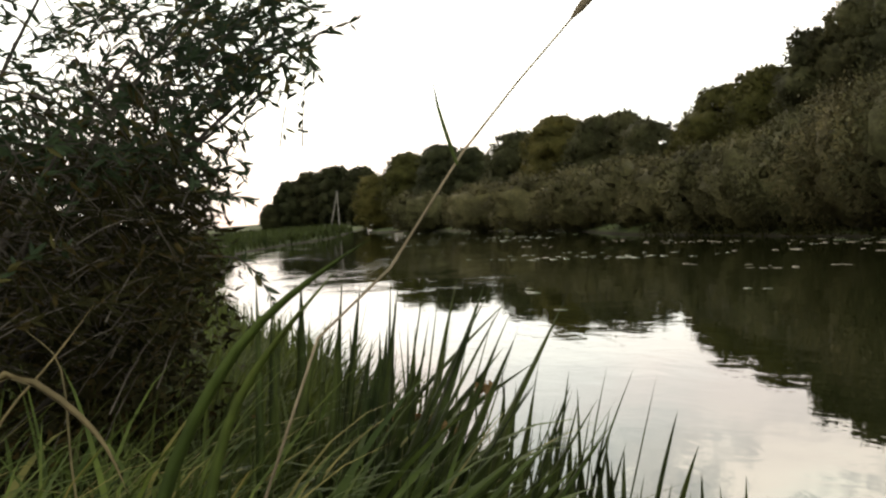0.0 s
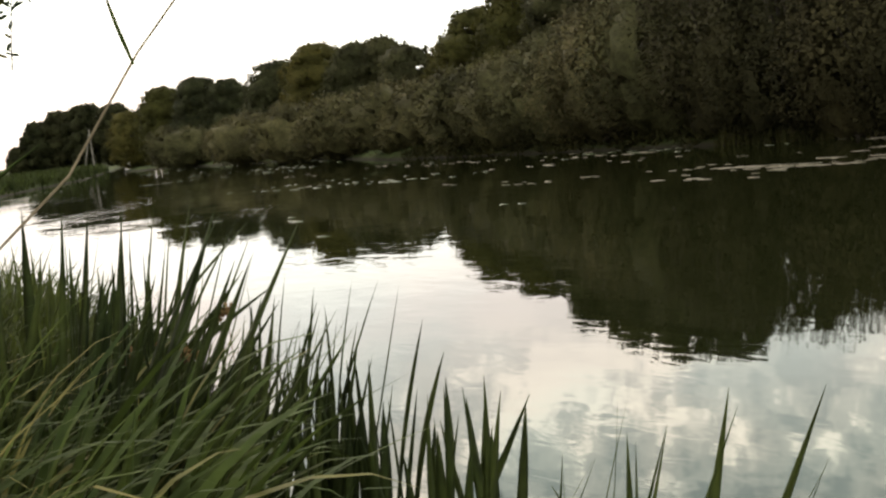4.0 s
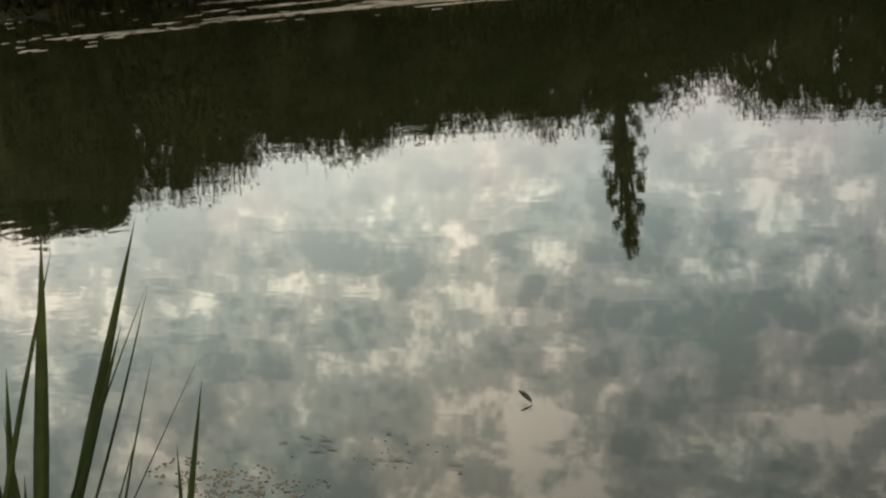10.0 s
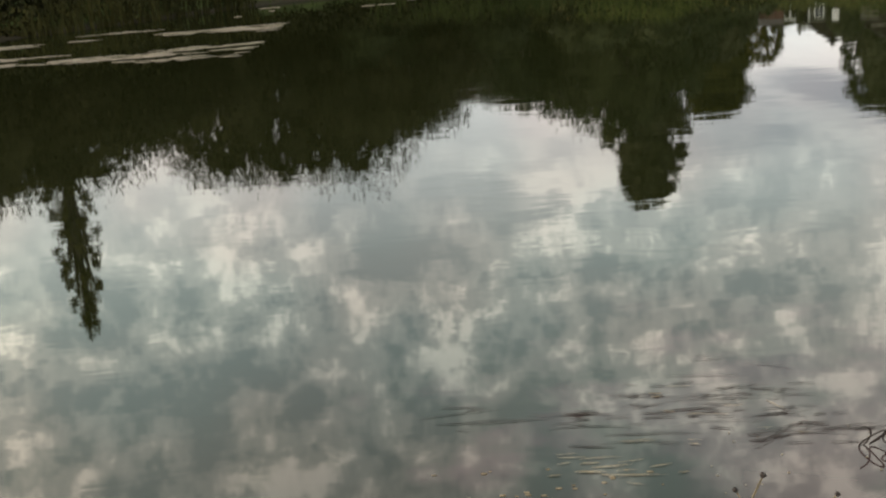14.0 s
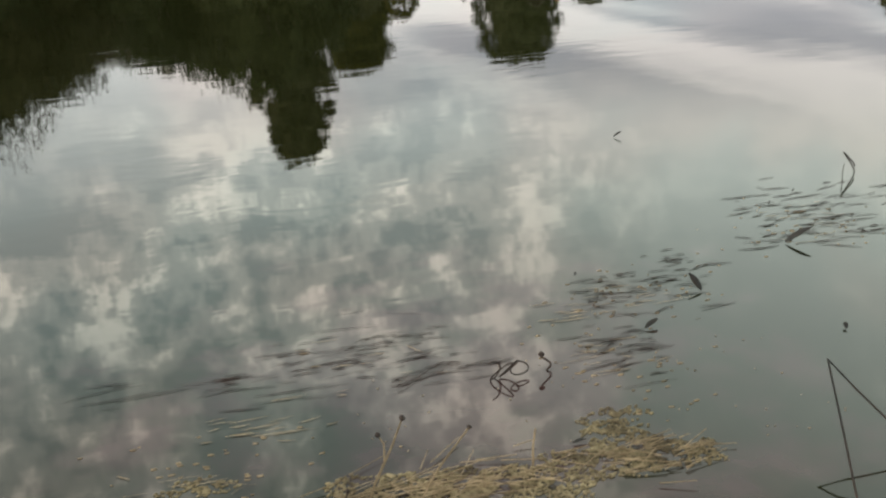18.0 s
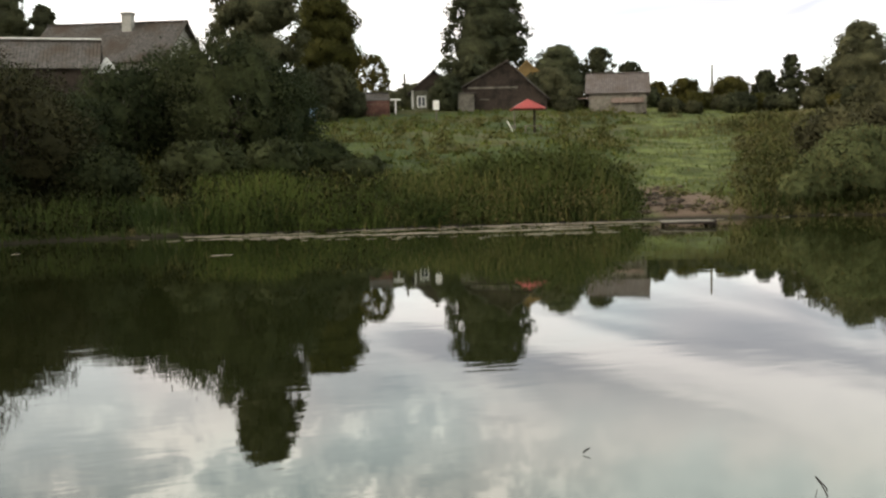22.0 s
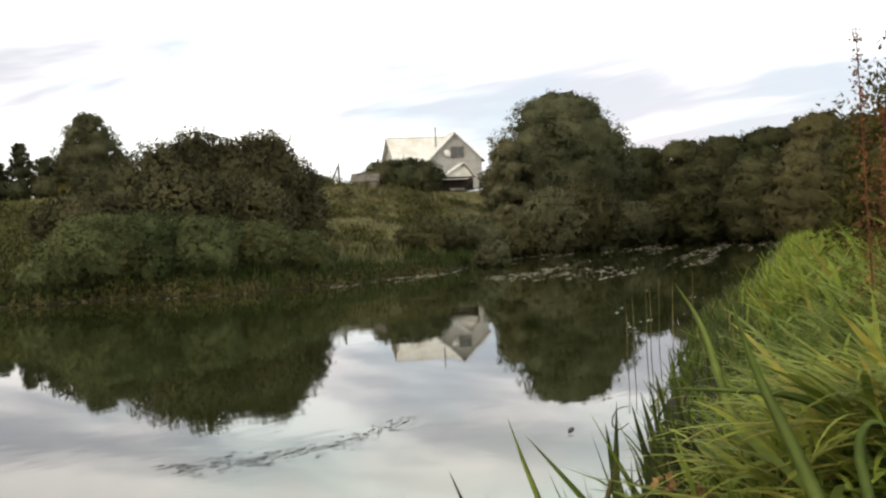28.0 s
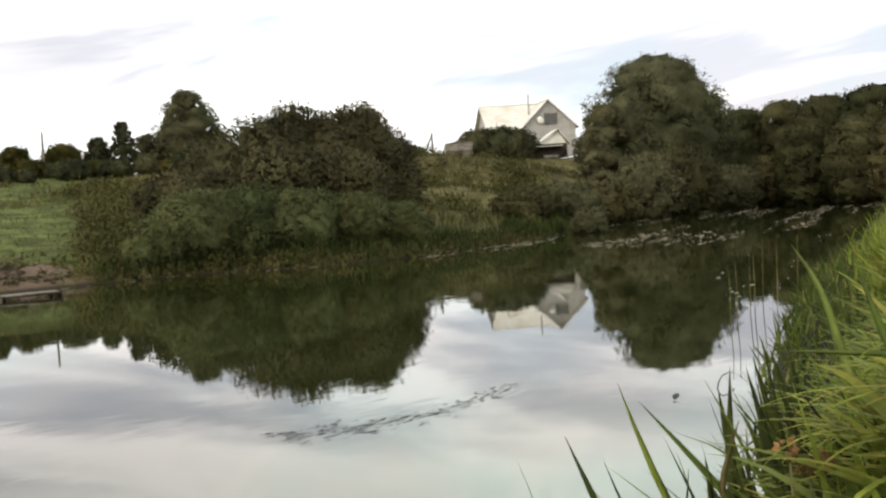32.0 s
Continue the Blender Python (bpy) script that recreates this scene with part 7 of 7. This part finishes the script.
def build_single_stems():
    grass_leaf("pale dry grass blade arching over the sedge", [(-3.1, -0.45, 0.5), (-3.02, -0.35, 1.4), (-2.9, -0.18, 1.76), (-2.77, -0.06, 1.70), (-2.66, 0.02, 1.63), (-2.61, 0.06, 1.57), (-2.57, 0.08, 1.50)], 0.022, M_STRAW)
    grass_leaf("thin dry straw stem", [(-3.4, -0.6, 0.5), (-3.46, -0.2, 1.5), (-3.47, -0.02, 1.67), (-3.46, 0.10, 1.81)], 0.008, M_STRAW)
    grass_leaf("thin dry straw stem bent over", [(-3.42, 0.1, 0.5), (-3.47, 0.0, 1.3), (-3.47, 0.01, 1.67), (-3.47, -0.08, 1.76)], 0.007, M_STRAW)
    grass_leaf("broad green reed leaf leaning to the water", [(-2.75, -0.05, 0.6), (-2.62, 0.12, 1.4), (-2.55, 0.21, 1.60), (-2.43, 0.31, 1.78), (-2.31, 0.42, 1.88), (-2.18, 0.51, 1.95)], 0.030, M_SEDGE)
    grass_leaf("green reed leaf leaning to the water", [(-2.7, 0.1, 0.6), (-2.60, 0.24, 1.45), (-2.54, 0.31, 1.65), (-2.42, 0.39, 1.78), (-2.30, 0.47, 1.89)], 0.024, M_SEDGE)
    for i, (x, y, z) in enumerate([(-5.0, 1.55, 1.08), (-5.05, 1.40, 1.05), (-4.92, 1.80, 1.18), (-4.97, 1.62, 1.02)]):
        flower_head(x, y, z, 0.055, 20 + i)
    for i, (x, y, z) in enumerate([(3.07, 1.15, 1.16), (3.12, 1.08, 1.13), (3.2, 1.14, 1.10)]):
        flower_head(x, y, z, 0.045, 30 + i, "withered rusty flower head on the grassy bank")
    # tall grass stem with a seed head and one upright leaf
    ob = stalk("grass_stem", "tall leaning grass stem with a small seed head", [(-2.55, 0.05, 0.4), (-2.40, 0.25, 1.3), (-2.31, 0.43, 1.77), (-2.27, 0.57, 1.89), (-2.22, 0.71, 2.09), (-2.17, 0.81, 2.21), (-2.12, 0.92, 2.33)], 0.0035, M_DRYSTEM, "grass")
    p0 = np.array((-2.55, 0.05, 0.4))
    v, f = tube(np.array([(-2.125, 0.91, 2.32), (-2.118, 0.927, 2.338), (-2.11, 0.945, 2.358), (-2.10, 0.965, 2.378)]) - p0, [0.003, 0.008, 0.009, 0.002], 7)
    part("seed_head", mesh_from("seed_head", v, f, M_DRYSTEM, True), ob, "small brown seed head")
    part("leaf", ribbon(np.array([(-2.22, 0.70, 2.07), (-2.226, 0.685, 2.13), (-2.232, 0.675, 2.18), (-2.233, 0.67, 2.225)]) - p0, 0.007, M_SEDGE, 3, org=p0), ob, "narrow upright leaf")
    grass_leaf("broad pale green reed leaf on the grassy bank", [(3.15, 0.45, 0.5), (3.03, 0.70, 1.1), (2.98, 0.78, 1.33), (2.96, 0.86, 1.51), (2.94, 0.91, 1.70)], 0.046, M_LUSHPALE)
    grass_leaf("green reed leaf reaching over the water", [(3.35, 0.4, 0.5), (3.25, 0.65, 1.3), (3.18, 0.79, 1.42), (3.13, 0.98, 1.43), (3.06, 1.16, 1.44)], 0.030, M_LUSHPALE)
    grass_leaf("bent pale grass leaf on the grassy bank", [(2.75, 0.3, 0.5), (2.62, 0.54, 1.31), (2.62, 0.54, 1.42), (2.63, 0.51, 1.46), (2.64, 0.47, 1.44), (2.65, 0.42, 1.36)], 0.026, M_LUSHPALE)
    grass_leaf("tall green reed leaf on the grassy bank", [(4.0, 0.9, 0.4), (3.90, 1.15, 1.05), (3.88, 1.24, 1.26), (3.86, 1.30, 1.54), (3.83, 1.39, 1.69)], 0.042, M_LUSHPALE)
    grass_leaf("broad leaf at the top of the grassy bank", [(3.2, 0.1, 0.5), (3.08, 0.35, 1.7), (3.05, 0.45, 1.88), (3.04, 0.48, 1.97)], 0.044, M_LUSHPALE)
    grass_leaf("plume of greyish reed grass over the water", [(3.05, 1.2, 0.3), (2.99, 1.33, 1.04), (3.01, 1.30, 1.16), (3.02, 1.27, 1.25)], 0.020, M_STRAW_OLIVE)
    grass_leaf("serrated green leaf by the water", [(2.3, 1.3, 0.35), (2.06, 1.72, 0.50), (1.97, 1.80, 0.58), (1.99, 1.90, 0.62)], 0.045, M_SEDGE)


build_single_stems()


def willow_shrub():
    """Overhanging willow: a leaning trunk, limbs, and twigs set with narrow leaves."""
    rng = np.random.default_rng(61)
    base = np.array((-6.3, -0.9, height(-6.3, -0.9)))
    ob = thing("willow_shrub", "overhanging willow shrub with narrow dark leaves on the near bank", "shrub", pose(*base))
    eye = np.array((-0.27, -0.06, 1.99))
    # outline of the shrub towards the water: elevation and direction
    els = [-9, -5, -3, -1, 1, 2.2, 3.4, 4.3, 5.2, 6.2, 7.6, 9.6, 12, 18]
    azs = [84, 82.5, 81.0, 80.4, 80.0, 79.8, 80.6, 81.6, 79.2, 77.2, 75.6, 74.0, 75.5, 80]
    limbs = []
    for az, el, d in [(75.0, 9.3, 5.0), (77.5, 7.0, 5.3), (80, 12, 5.0), (84, 9, 4.6), (88, 12, 5.2), (81, 3, 5.4), (84, 0, 5.0), (90, 4, 4.8), (93, 8, 5.3), (82, -2.4, 5.2)]:
        tip = eye + d * np.array((-math.sin(radians(az)), math.cos(radians(az)), math.tan(radians(el)))) - base
        mid = tip * 0.5 + (0, -0.25, 0.15) + rng.normal(0, 0.08, 3)
        t = np.linspace(0, 1, 9)[:, None]
        path = 2 * t * (1 - t) * mid + t ** 2 * tip
        limbs.append(path)
        part("limb", mesh_from("limb", *tube(path, np.linspace(0.035, 0.006, 9), 6), M_BARK, True), ob)
    part("trunk", mesh_from("trunk", *tube([(0.1, -0.1, -0.1), (0.05, 0, 0.25), (0, 0.02, 0.6)], [0.09, 0.07, 0.05], 8), M_BARK, True), ob)
    twv, lc, ld, shade = [], [], [], []
    for k in range(860):
        el = rng.choice([rng.uniform(4.3, 13), rng.uniform(-7, 4.6)], p=[0.30, 0.70])
        edge = np.interp(el, els, azs)
        az = edge + min(rng.exponential(7.0 if el > 4.3 else 6.5), 24) + 0.3
        d = rng.uniform(4.5, 6.3)
        tip = eye + d * np.array((-math.sin(radians(az)), math.cos(radians(az)), math.tan(radians(el))))
        ln = rng.uniform(0.3, 0.75)
        dirn = np.array((rng.normal(0.15, 0.4), rng.uniform(0.2, 1.0), rng.normal(0.25 if el > 4 else -0.1, 0.4)))
        dirn /= np.linalg.norm(dirn)
        st = tip - dirn * ln + (0, 0, 0.12 * ln)
        t = np.linspace(0, 1, 5)[:, None]
        path = st + (tip - st) * t + np.array((0, 0, 0.10 * ln)) * np.sin(math.pi * t)
        twv.append(tube(path - base, np.linspace(0.0035, 0.001, 5), 4))
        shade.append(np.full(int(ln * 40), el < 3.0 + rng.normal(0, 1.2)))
        m = int(ln * 40)
        u = rng.uniform(0.1, 1.0, m)[:, None]
        c = st + (tip - st) * u + np.array((0, 0, 0.10 * ln)) * np.sin(math.pi * u)
        lc.append(c - base + rng.normal(0, 0.008, (m, 3)))
        ld.append(np.repeat(dirn[None], m, 0) * 0.9 + rng.normal(0, 0.42, (m, 3)) + (0, 0, -0.25))
    # sprigs that stand clear of the mass
    for pts in [
        [(-5.22, 0.59, 1.88), (-5.19, 0.8, 1.86), (-5.18, 0.88, 1.78), (-5.16, 0.94, 1.63)],
        [(-5.17, 0.89, 2.65), (-5.14, 1.07, 2.74), (-5.1, 1.21, 2.8), (-5.06, 1.36, 2.84)],
        [(-5.19, 0.83, 2.73), (-5.15, 0.99, 2.7), (-5.12, 1.15, 2.63)],
        [(-5.14, 1.07, 2.79), (-5.11, 1.16, 2.71), (-5.1, 1.22, 2.6)],
        [(-5.2, 0.74, 2.49), (-5.19, 0.82, 2.4), (-5.18, 0.88, 2.34)],
        [(-5.21, 0.69, 2.25), (-5.19, 0.79, 2.24), (-5.18, 0.88, 2.19)],
        [(-5.19, 0.79, 2.83), (-5.15, 1.0, 2.87), (-5.1, 1.22, 2.91)],
        [(-5.22, 0.63, 2.4), (-5.2, 0.75, 2.34), (-5.18, 0.86, 2.26)],
        [(-5.22, 0.58, 2.62), (-5.2, 0.77, 2.59), (-5.17, 0.93, 2.6)],
        [(-5.22, 0.64, 2.18), (-5.2, 0.73, 2.14), (-5.18, 0.86, 2.11)],
    ]:
        pp = np.array(pts)
        t = np.linspace(0, len(pp) - 1, 12)
        path = np.stack([np.interp(t, np.arange(len(pp)), pp[:, i]) for i in range(3)], 1)
        path[1:-1] = (path[:-2] + 2 * path[1:-1] + path[2:]) / 4
        twv.append(tube(path - base, np.linspace(0.006, 0.002, 12), 5))
        m = 22
        shade.append(np.zeros(m, bool))
        u = rng.uniform(2.5, 11, m)
        c = np.stack([np.interp(u, np.arange(12), path[:, i]) for i in range(3)], 1)
        tg = path[-1] - path[0]
        tg /= np.linalg.norm(tg)
        lc.append(c - base)
        ld.append(tg[None] * 0.8 + rng.normal(0, 0.5, (m, 3)) + (0, 0, -0.2))
    twv.append(tube(np.array([(-5.26, -0.16, 1.92), (-5.25, 0.28, 1.89), (-5.22, 0.59, 1.88)]) - base, [0.007, 0.006, 0.004], 5))
    v, f = join(twv)
    tagged(part("twig_frame", mesh_from("twig_frame", v, f, M_BARK), ob), "thin dark willow twigs", kind="stuff")
    c, d = np.concatenate(lc), np.concatenate(ld)
    d /= np.linalg.norm(d, axis=1)[:, None]
    n = len(c)
    s = np.cross(d, rng.normal(0, 1, (n, 3)))
    s /= np.linalg.norm(s, axis=1)[:, None]
    o = np.cross(s, d)
    ln = rng.uniform(0.042, 0.085, n)[:, None]
    w = ln * rng.uniform(0.10, 0.15, (n, 1))
    tip = c + d * ln - o * ln * 0.08
    q1, q2 = c + d * ln * 0.3, c + d * ln * 0.65
    v = np.stack([c, q1 - s * w, q1 + s * w, q2 - s * w * 0.9, q2 + s * w * 0.9, tip, q1 + o * w * 0.5, q2 + o * w * 0.4], 1).reshape(-1, 3)
    # old marks the lower leaves, which take the colour darkened for shade
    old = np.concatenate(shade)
    for sel, mat, name, lab in [(~old, M_NEARLEAF, "leaves", "narrow dark green willow leaves"), (old, M_SHADELEAF, "old_leaves", "olive-brown lower willow leaves with shade put into their colour")]:
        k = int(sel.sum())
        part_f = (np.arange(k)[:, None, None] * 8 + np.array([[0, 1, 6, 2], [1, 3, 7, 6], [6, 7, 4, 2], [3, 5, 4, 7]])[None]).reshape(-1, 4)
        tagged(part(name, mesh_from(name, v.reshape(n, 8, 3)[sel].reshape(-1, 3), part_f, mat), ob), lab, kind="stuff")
    # inner mass of leaves low down, the shrub's shade put into their colour
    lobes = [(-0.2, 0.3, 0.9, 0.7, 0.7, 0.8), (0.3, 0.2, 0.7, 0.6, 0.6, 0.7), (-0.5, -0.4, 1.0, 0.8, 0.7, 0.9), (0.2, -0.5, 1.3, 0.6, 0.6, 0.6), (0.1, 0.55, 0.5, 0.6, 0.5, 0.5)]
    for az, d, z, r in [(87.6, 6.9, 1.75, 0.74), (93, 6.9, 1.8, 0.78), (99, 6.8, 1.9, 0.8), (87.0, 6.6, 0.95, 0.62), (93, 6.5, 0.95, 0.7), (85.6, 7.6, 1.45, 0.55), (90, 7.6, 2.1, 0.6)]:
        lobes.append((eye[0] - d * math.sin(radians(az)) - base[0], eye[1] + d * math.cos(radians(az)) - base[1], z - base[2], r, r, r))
    tagged(part("inner_leaves", crown_mesh("inner_leaves", rng, lobes, 17000, 0.085, 0.024, M_SHADELEAF, 0.7, 10, 0.2), ob), "dense inner willow leaves with shade put into their dark colour", kind="stuff")
    return ob


willow_shrub()


# ---------------------------------------------------------------- right bank: lush grass, dock, bushes
def build_right_bank():
    rng = np.random.default_rng(71)
    x, y = scatter(rng, 60000, (3.0, 13, -3.5, 4.9), lambda a, b: near_side(a, b + 0.05))
    az = azimuth(x, y)
    k = (np.hypot(x, y) > 2.7) & (az > -99) & (line_dist(x, y, NEAR_SHORE) > 0.5 * rng.random(len(x)) + np.interp(x, [3.6, 5.6], [0.5, 1.0]))
    x, y = x[k][:4600], y[k][:4600]
    n = len(x)
    dn = line_dist(x, y, NEAR_SHORE)
    h = np.where(rng.random(n) < 0.42, rng.normal(math.pi / 2 + 0.3, 0.9, n), rng.uniform(0, 6.28, n))
    h = np.where((dn < 1.6) & (rng.random(n) < 0.5), rng.uniform(0, 6.28, n), h)
    ln = (rng.uniform(0.45, 0.9, n) * np.clip(0.35 + 0.4 * dn, 0, 1.1) + np.clip(dn, 0, 1.5) * rng.uniform(0.1, 0.42, n)) * 0.86
    base = np.stack([x, y, land(x, y) - 0.03], 1)
    v, f = blades(rng, base, ln, rng.uniform(0.5, 1.5, n) * 0.035, rng.uniform(0.1, 0.95, n), rng.uniform(0.3, 2.1, n), h, 6)
    tagged(new("lush_grass", mesh_from("lush_grass", v, f, M_LUSH)), "lush yellow-green grass on the near bank", "grass", kind="stuff")
    # leafy shoots: short broad leaves set along the stems
    k = rng.random(n) < 0.46
    xs, ys, hs = x[k], y[k], ln[k]
    m = len(xs)
    lx, ly, lz, lh = [], [], [], []
    for j in range(6):
        lx.append(xs + rng.normal(0, 0.03, m))
        ly.append(ys + 0.10 * hs + rng.normal(0, 0.03, m))
        lz.append(land(xs, ys) + hs * rng.uniform(0.35, 0.95, m))
        lh.append(rng.uniform(0, 6.28, m))
    base = np.stack([np.concatenate(lx), np.concatenate(ly), np.concatenate(lz)], 1)
    nn = len(base)
    v, f = blades(rng, base, rng.uniform(0.18, 0.55, nn), rng.uniform(0.020, 0.044, nn), rng.uniform(0.5, 1.4, nn), rng.uniform(0.3, 1.4, nn), np.where(rng.random(nn) < 0.6, rng.normal(math.pi / 2, 0.8, nn), np.concatenate(lh)), 4)
    tagged(new("grass_leaves", mesh_from("grass_leaves", v, f, M_LUSH)), "short broad grass leaves in tangled layers", "grass", kind="stuff")
    # broad leaves that spread nearly level over the sward
    x2, y2 = scatter(rng, 14000, (3.1, 7.5, -1.4, 2.4), lambda a, b: near_side(a, b + 0.05))
    k = (np.hypot(x2, y2) > 3.0) & (line_dist(x2, y2, NEAR_SHORE) > 0.7)
    x2, y2 = x2[k][:1700], y2[k][:1700]
    m = len(x2)
    base = np.stack([x2, y2, land(x2, y2) + np.clip(0.4 * line_dist(x2, y2, NEAR_SHORE), 0, 0.75) + rng.uniform(0.0, 0.35, m)], 1)
    v, f = blades(rng, base, rng.uniform(0.3, 0.7, m), rng.uniform(0.026, 0.052, m), rng.uniform(0.6, 1.35, m), rng.uniform(0.3, 1.2, m), rng.uniform(1.2, 4.4, m), 6)
    tagged(new("grass_leaves", mesh_from("grass_leaves", v, f, M_LUSHPALE)), "broad pale leaves spread over the lush grass", "grass", kind="stuff")
    # yellowing broad leaves in the front of the bank
    m = 2100
    az = rng.uniform(-88, -71.5, m)
    d = rng.uniform(3.1, 5.0, m)
    top = np.interp(az, [-88, -82, -77, -74, -71.5], [-7.5, -7.5, -8.5, -11.0, -15.0])
    el = top - rng.exponential(3.2, m)
    x2, y2 = -d * np.sin(np.radians(az)) + 0.08, d * np.cos(np.radians(az))
    z2 = 1.9 + d * np.tan(np.radians(el))
    k = (z2 > 0.55) & near_side(x2, y2 + 0.1)
    base = np.stack([x2, y2, z2], 1)[k]
    m = len(base)
    v, f = blades(rng, base, rng.uniform(0.16, 0.48, m), rng.uniform(0.012, 0.038, m), rng.uniform(0.75, 1.6, m), rng.uniform(0.1, 1.2, m), np.where(rng.random(m) < 0.6, rng.normal(math.pi * 0.6, 0.7, m), rng.uniform(0, 6.28, m)), 6)
    tagged(new("grass_leaves", mesh_from("grass_leaves", v, f, M_YELLOWLEAF)), "yellow-green broad leaves layered on the bank", "grass", kind="stuff")
    # the tangled edge of the bank beside the reeds
    x, y = scatter(rng, 9000, (3.0, 6.2, -0.6, 2.2), lambda a, b: near_side(a, b + 0.05))
    k = (np.hypot(x, y) > 2.9) & (line_dist(x, y, NEAR_SHORE) > 0.62)
    x, y = x[k][:1300], y[k][:1300]
    grass_stuff("lush_grass", "broad yellow-green leaves at the edge of the bank", M_LUSH, rng, x, y, 0.45, 1.05, 0.036, 0.9, 1.7, 6, rng.normal(math.pi / 2 + 0.2, 1.0, len(x)))
    x, y = scatter(rng, 60000, (12, 60, 0, 17), lambda a, b: near_side(a, b + 0.05))
    dn = line_dist(x, y, NEAR_SHORE)
    k = (dn < 5) & (dn > 0.7 + 0.8 * rng.random(len(x)))
    x, y = x[k][:9000], y[k][:9000]
    grass_stuff("lush_grass", "tall grass along the bank towards the bend", M_LUSH, rng, x, y, 0.5, 1.15, 0.035, 0.6, 1.4, 4)
    x, y = scatter(rng, 30000, (3.2, 30, 0.2, 9.5), lambda a, b: near_side(a, b - 0.15) & (line_dist(a, b, NEAR_SHORE) < 1.2))
    grass_stuff("brown_weeds", "brownish weeds at the foot of the bank", M_SEDGE, rng, x[:2600], y[:2600], 0.15, 0.55, 0.028, 0.9, 1.6, 4)
    for k in range(17):
        px, py = 5.8 + 1.5 * rng.random(), 0.0 + 1.2 * rng.random()
        tall = rng.uniform(1.7, 2.5)
        z = height(px, py)
        ob = thing("dock_plant", "rust-brown dock stem gone to seed", "plant", pose(px, py, z - 0.03), "dock stems on the grassy bank")
        top = np.array((rng.normal(0, 0.12), rng.normal(0.1, 0.12), tall))
        part("stem", mesh_from("stem", *tube([(0, 0, 0), top * 0.5 + (0.02, 0, 0), top], [0.008, 0.006, 0.002], 6), M_RUST, True), ob)
        m = 520
        u = rng.uniform(0.42, 1.0, m)[:, None]
        c = top * u + rng.normal(0, 1, (m, 3)) * (0.085 * (1.15 - u)) * (1, 1, 0.5)
        v, f = leaf_quads(rng, c, rng.normal(0, 1, (m, 3)), 0.020, 0.013)
        part("seed_head", mesh_from("seed_head", v, f, M_RUST), ob, "rusty seed clusters")["kind"] = "stuff"
    bush(M_OLIVE, 13.6, 1.6, 1.5, 3.3, 401, "olive-brown bush behind the dock stems", 0.09, "bushes on the near bank")
    bush(M_LEAF, 17.0, 1.2, 1.8, 3.6, 402, "dark bush on the near bank", 0.10, "bushes on the near bank")
    tree(27.2, 3.0, 10.5, 2.0, M_LEAF, "tall leafy alder on the near bank", 403, leaf=0.22, n=15000, core=0.55, bole=0.1)


build_right_bank()
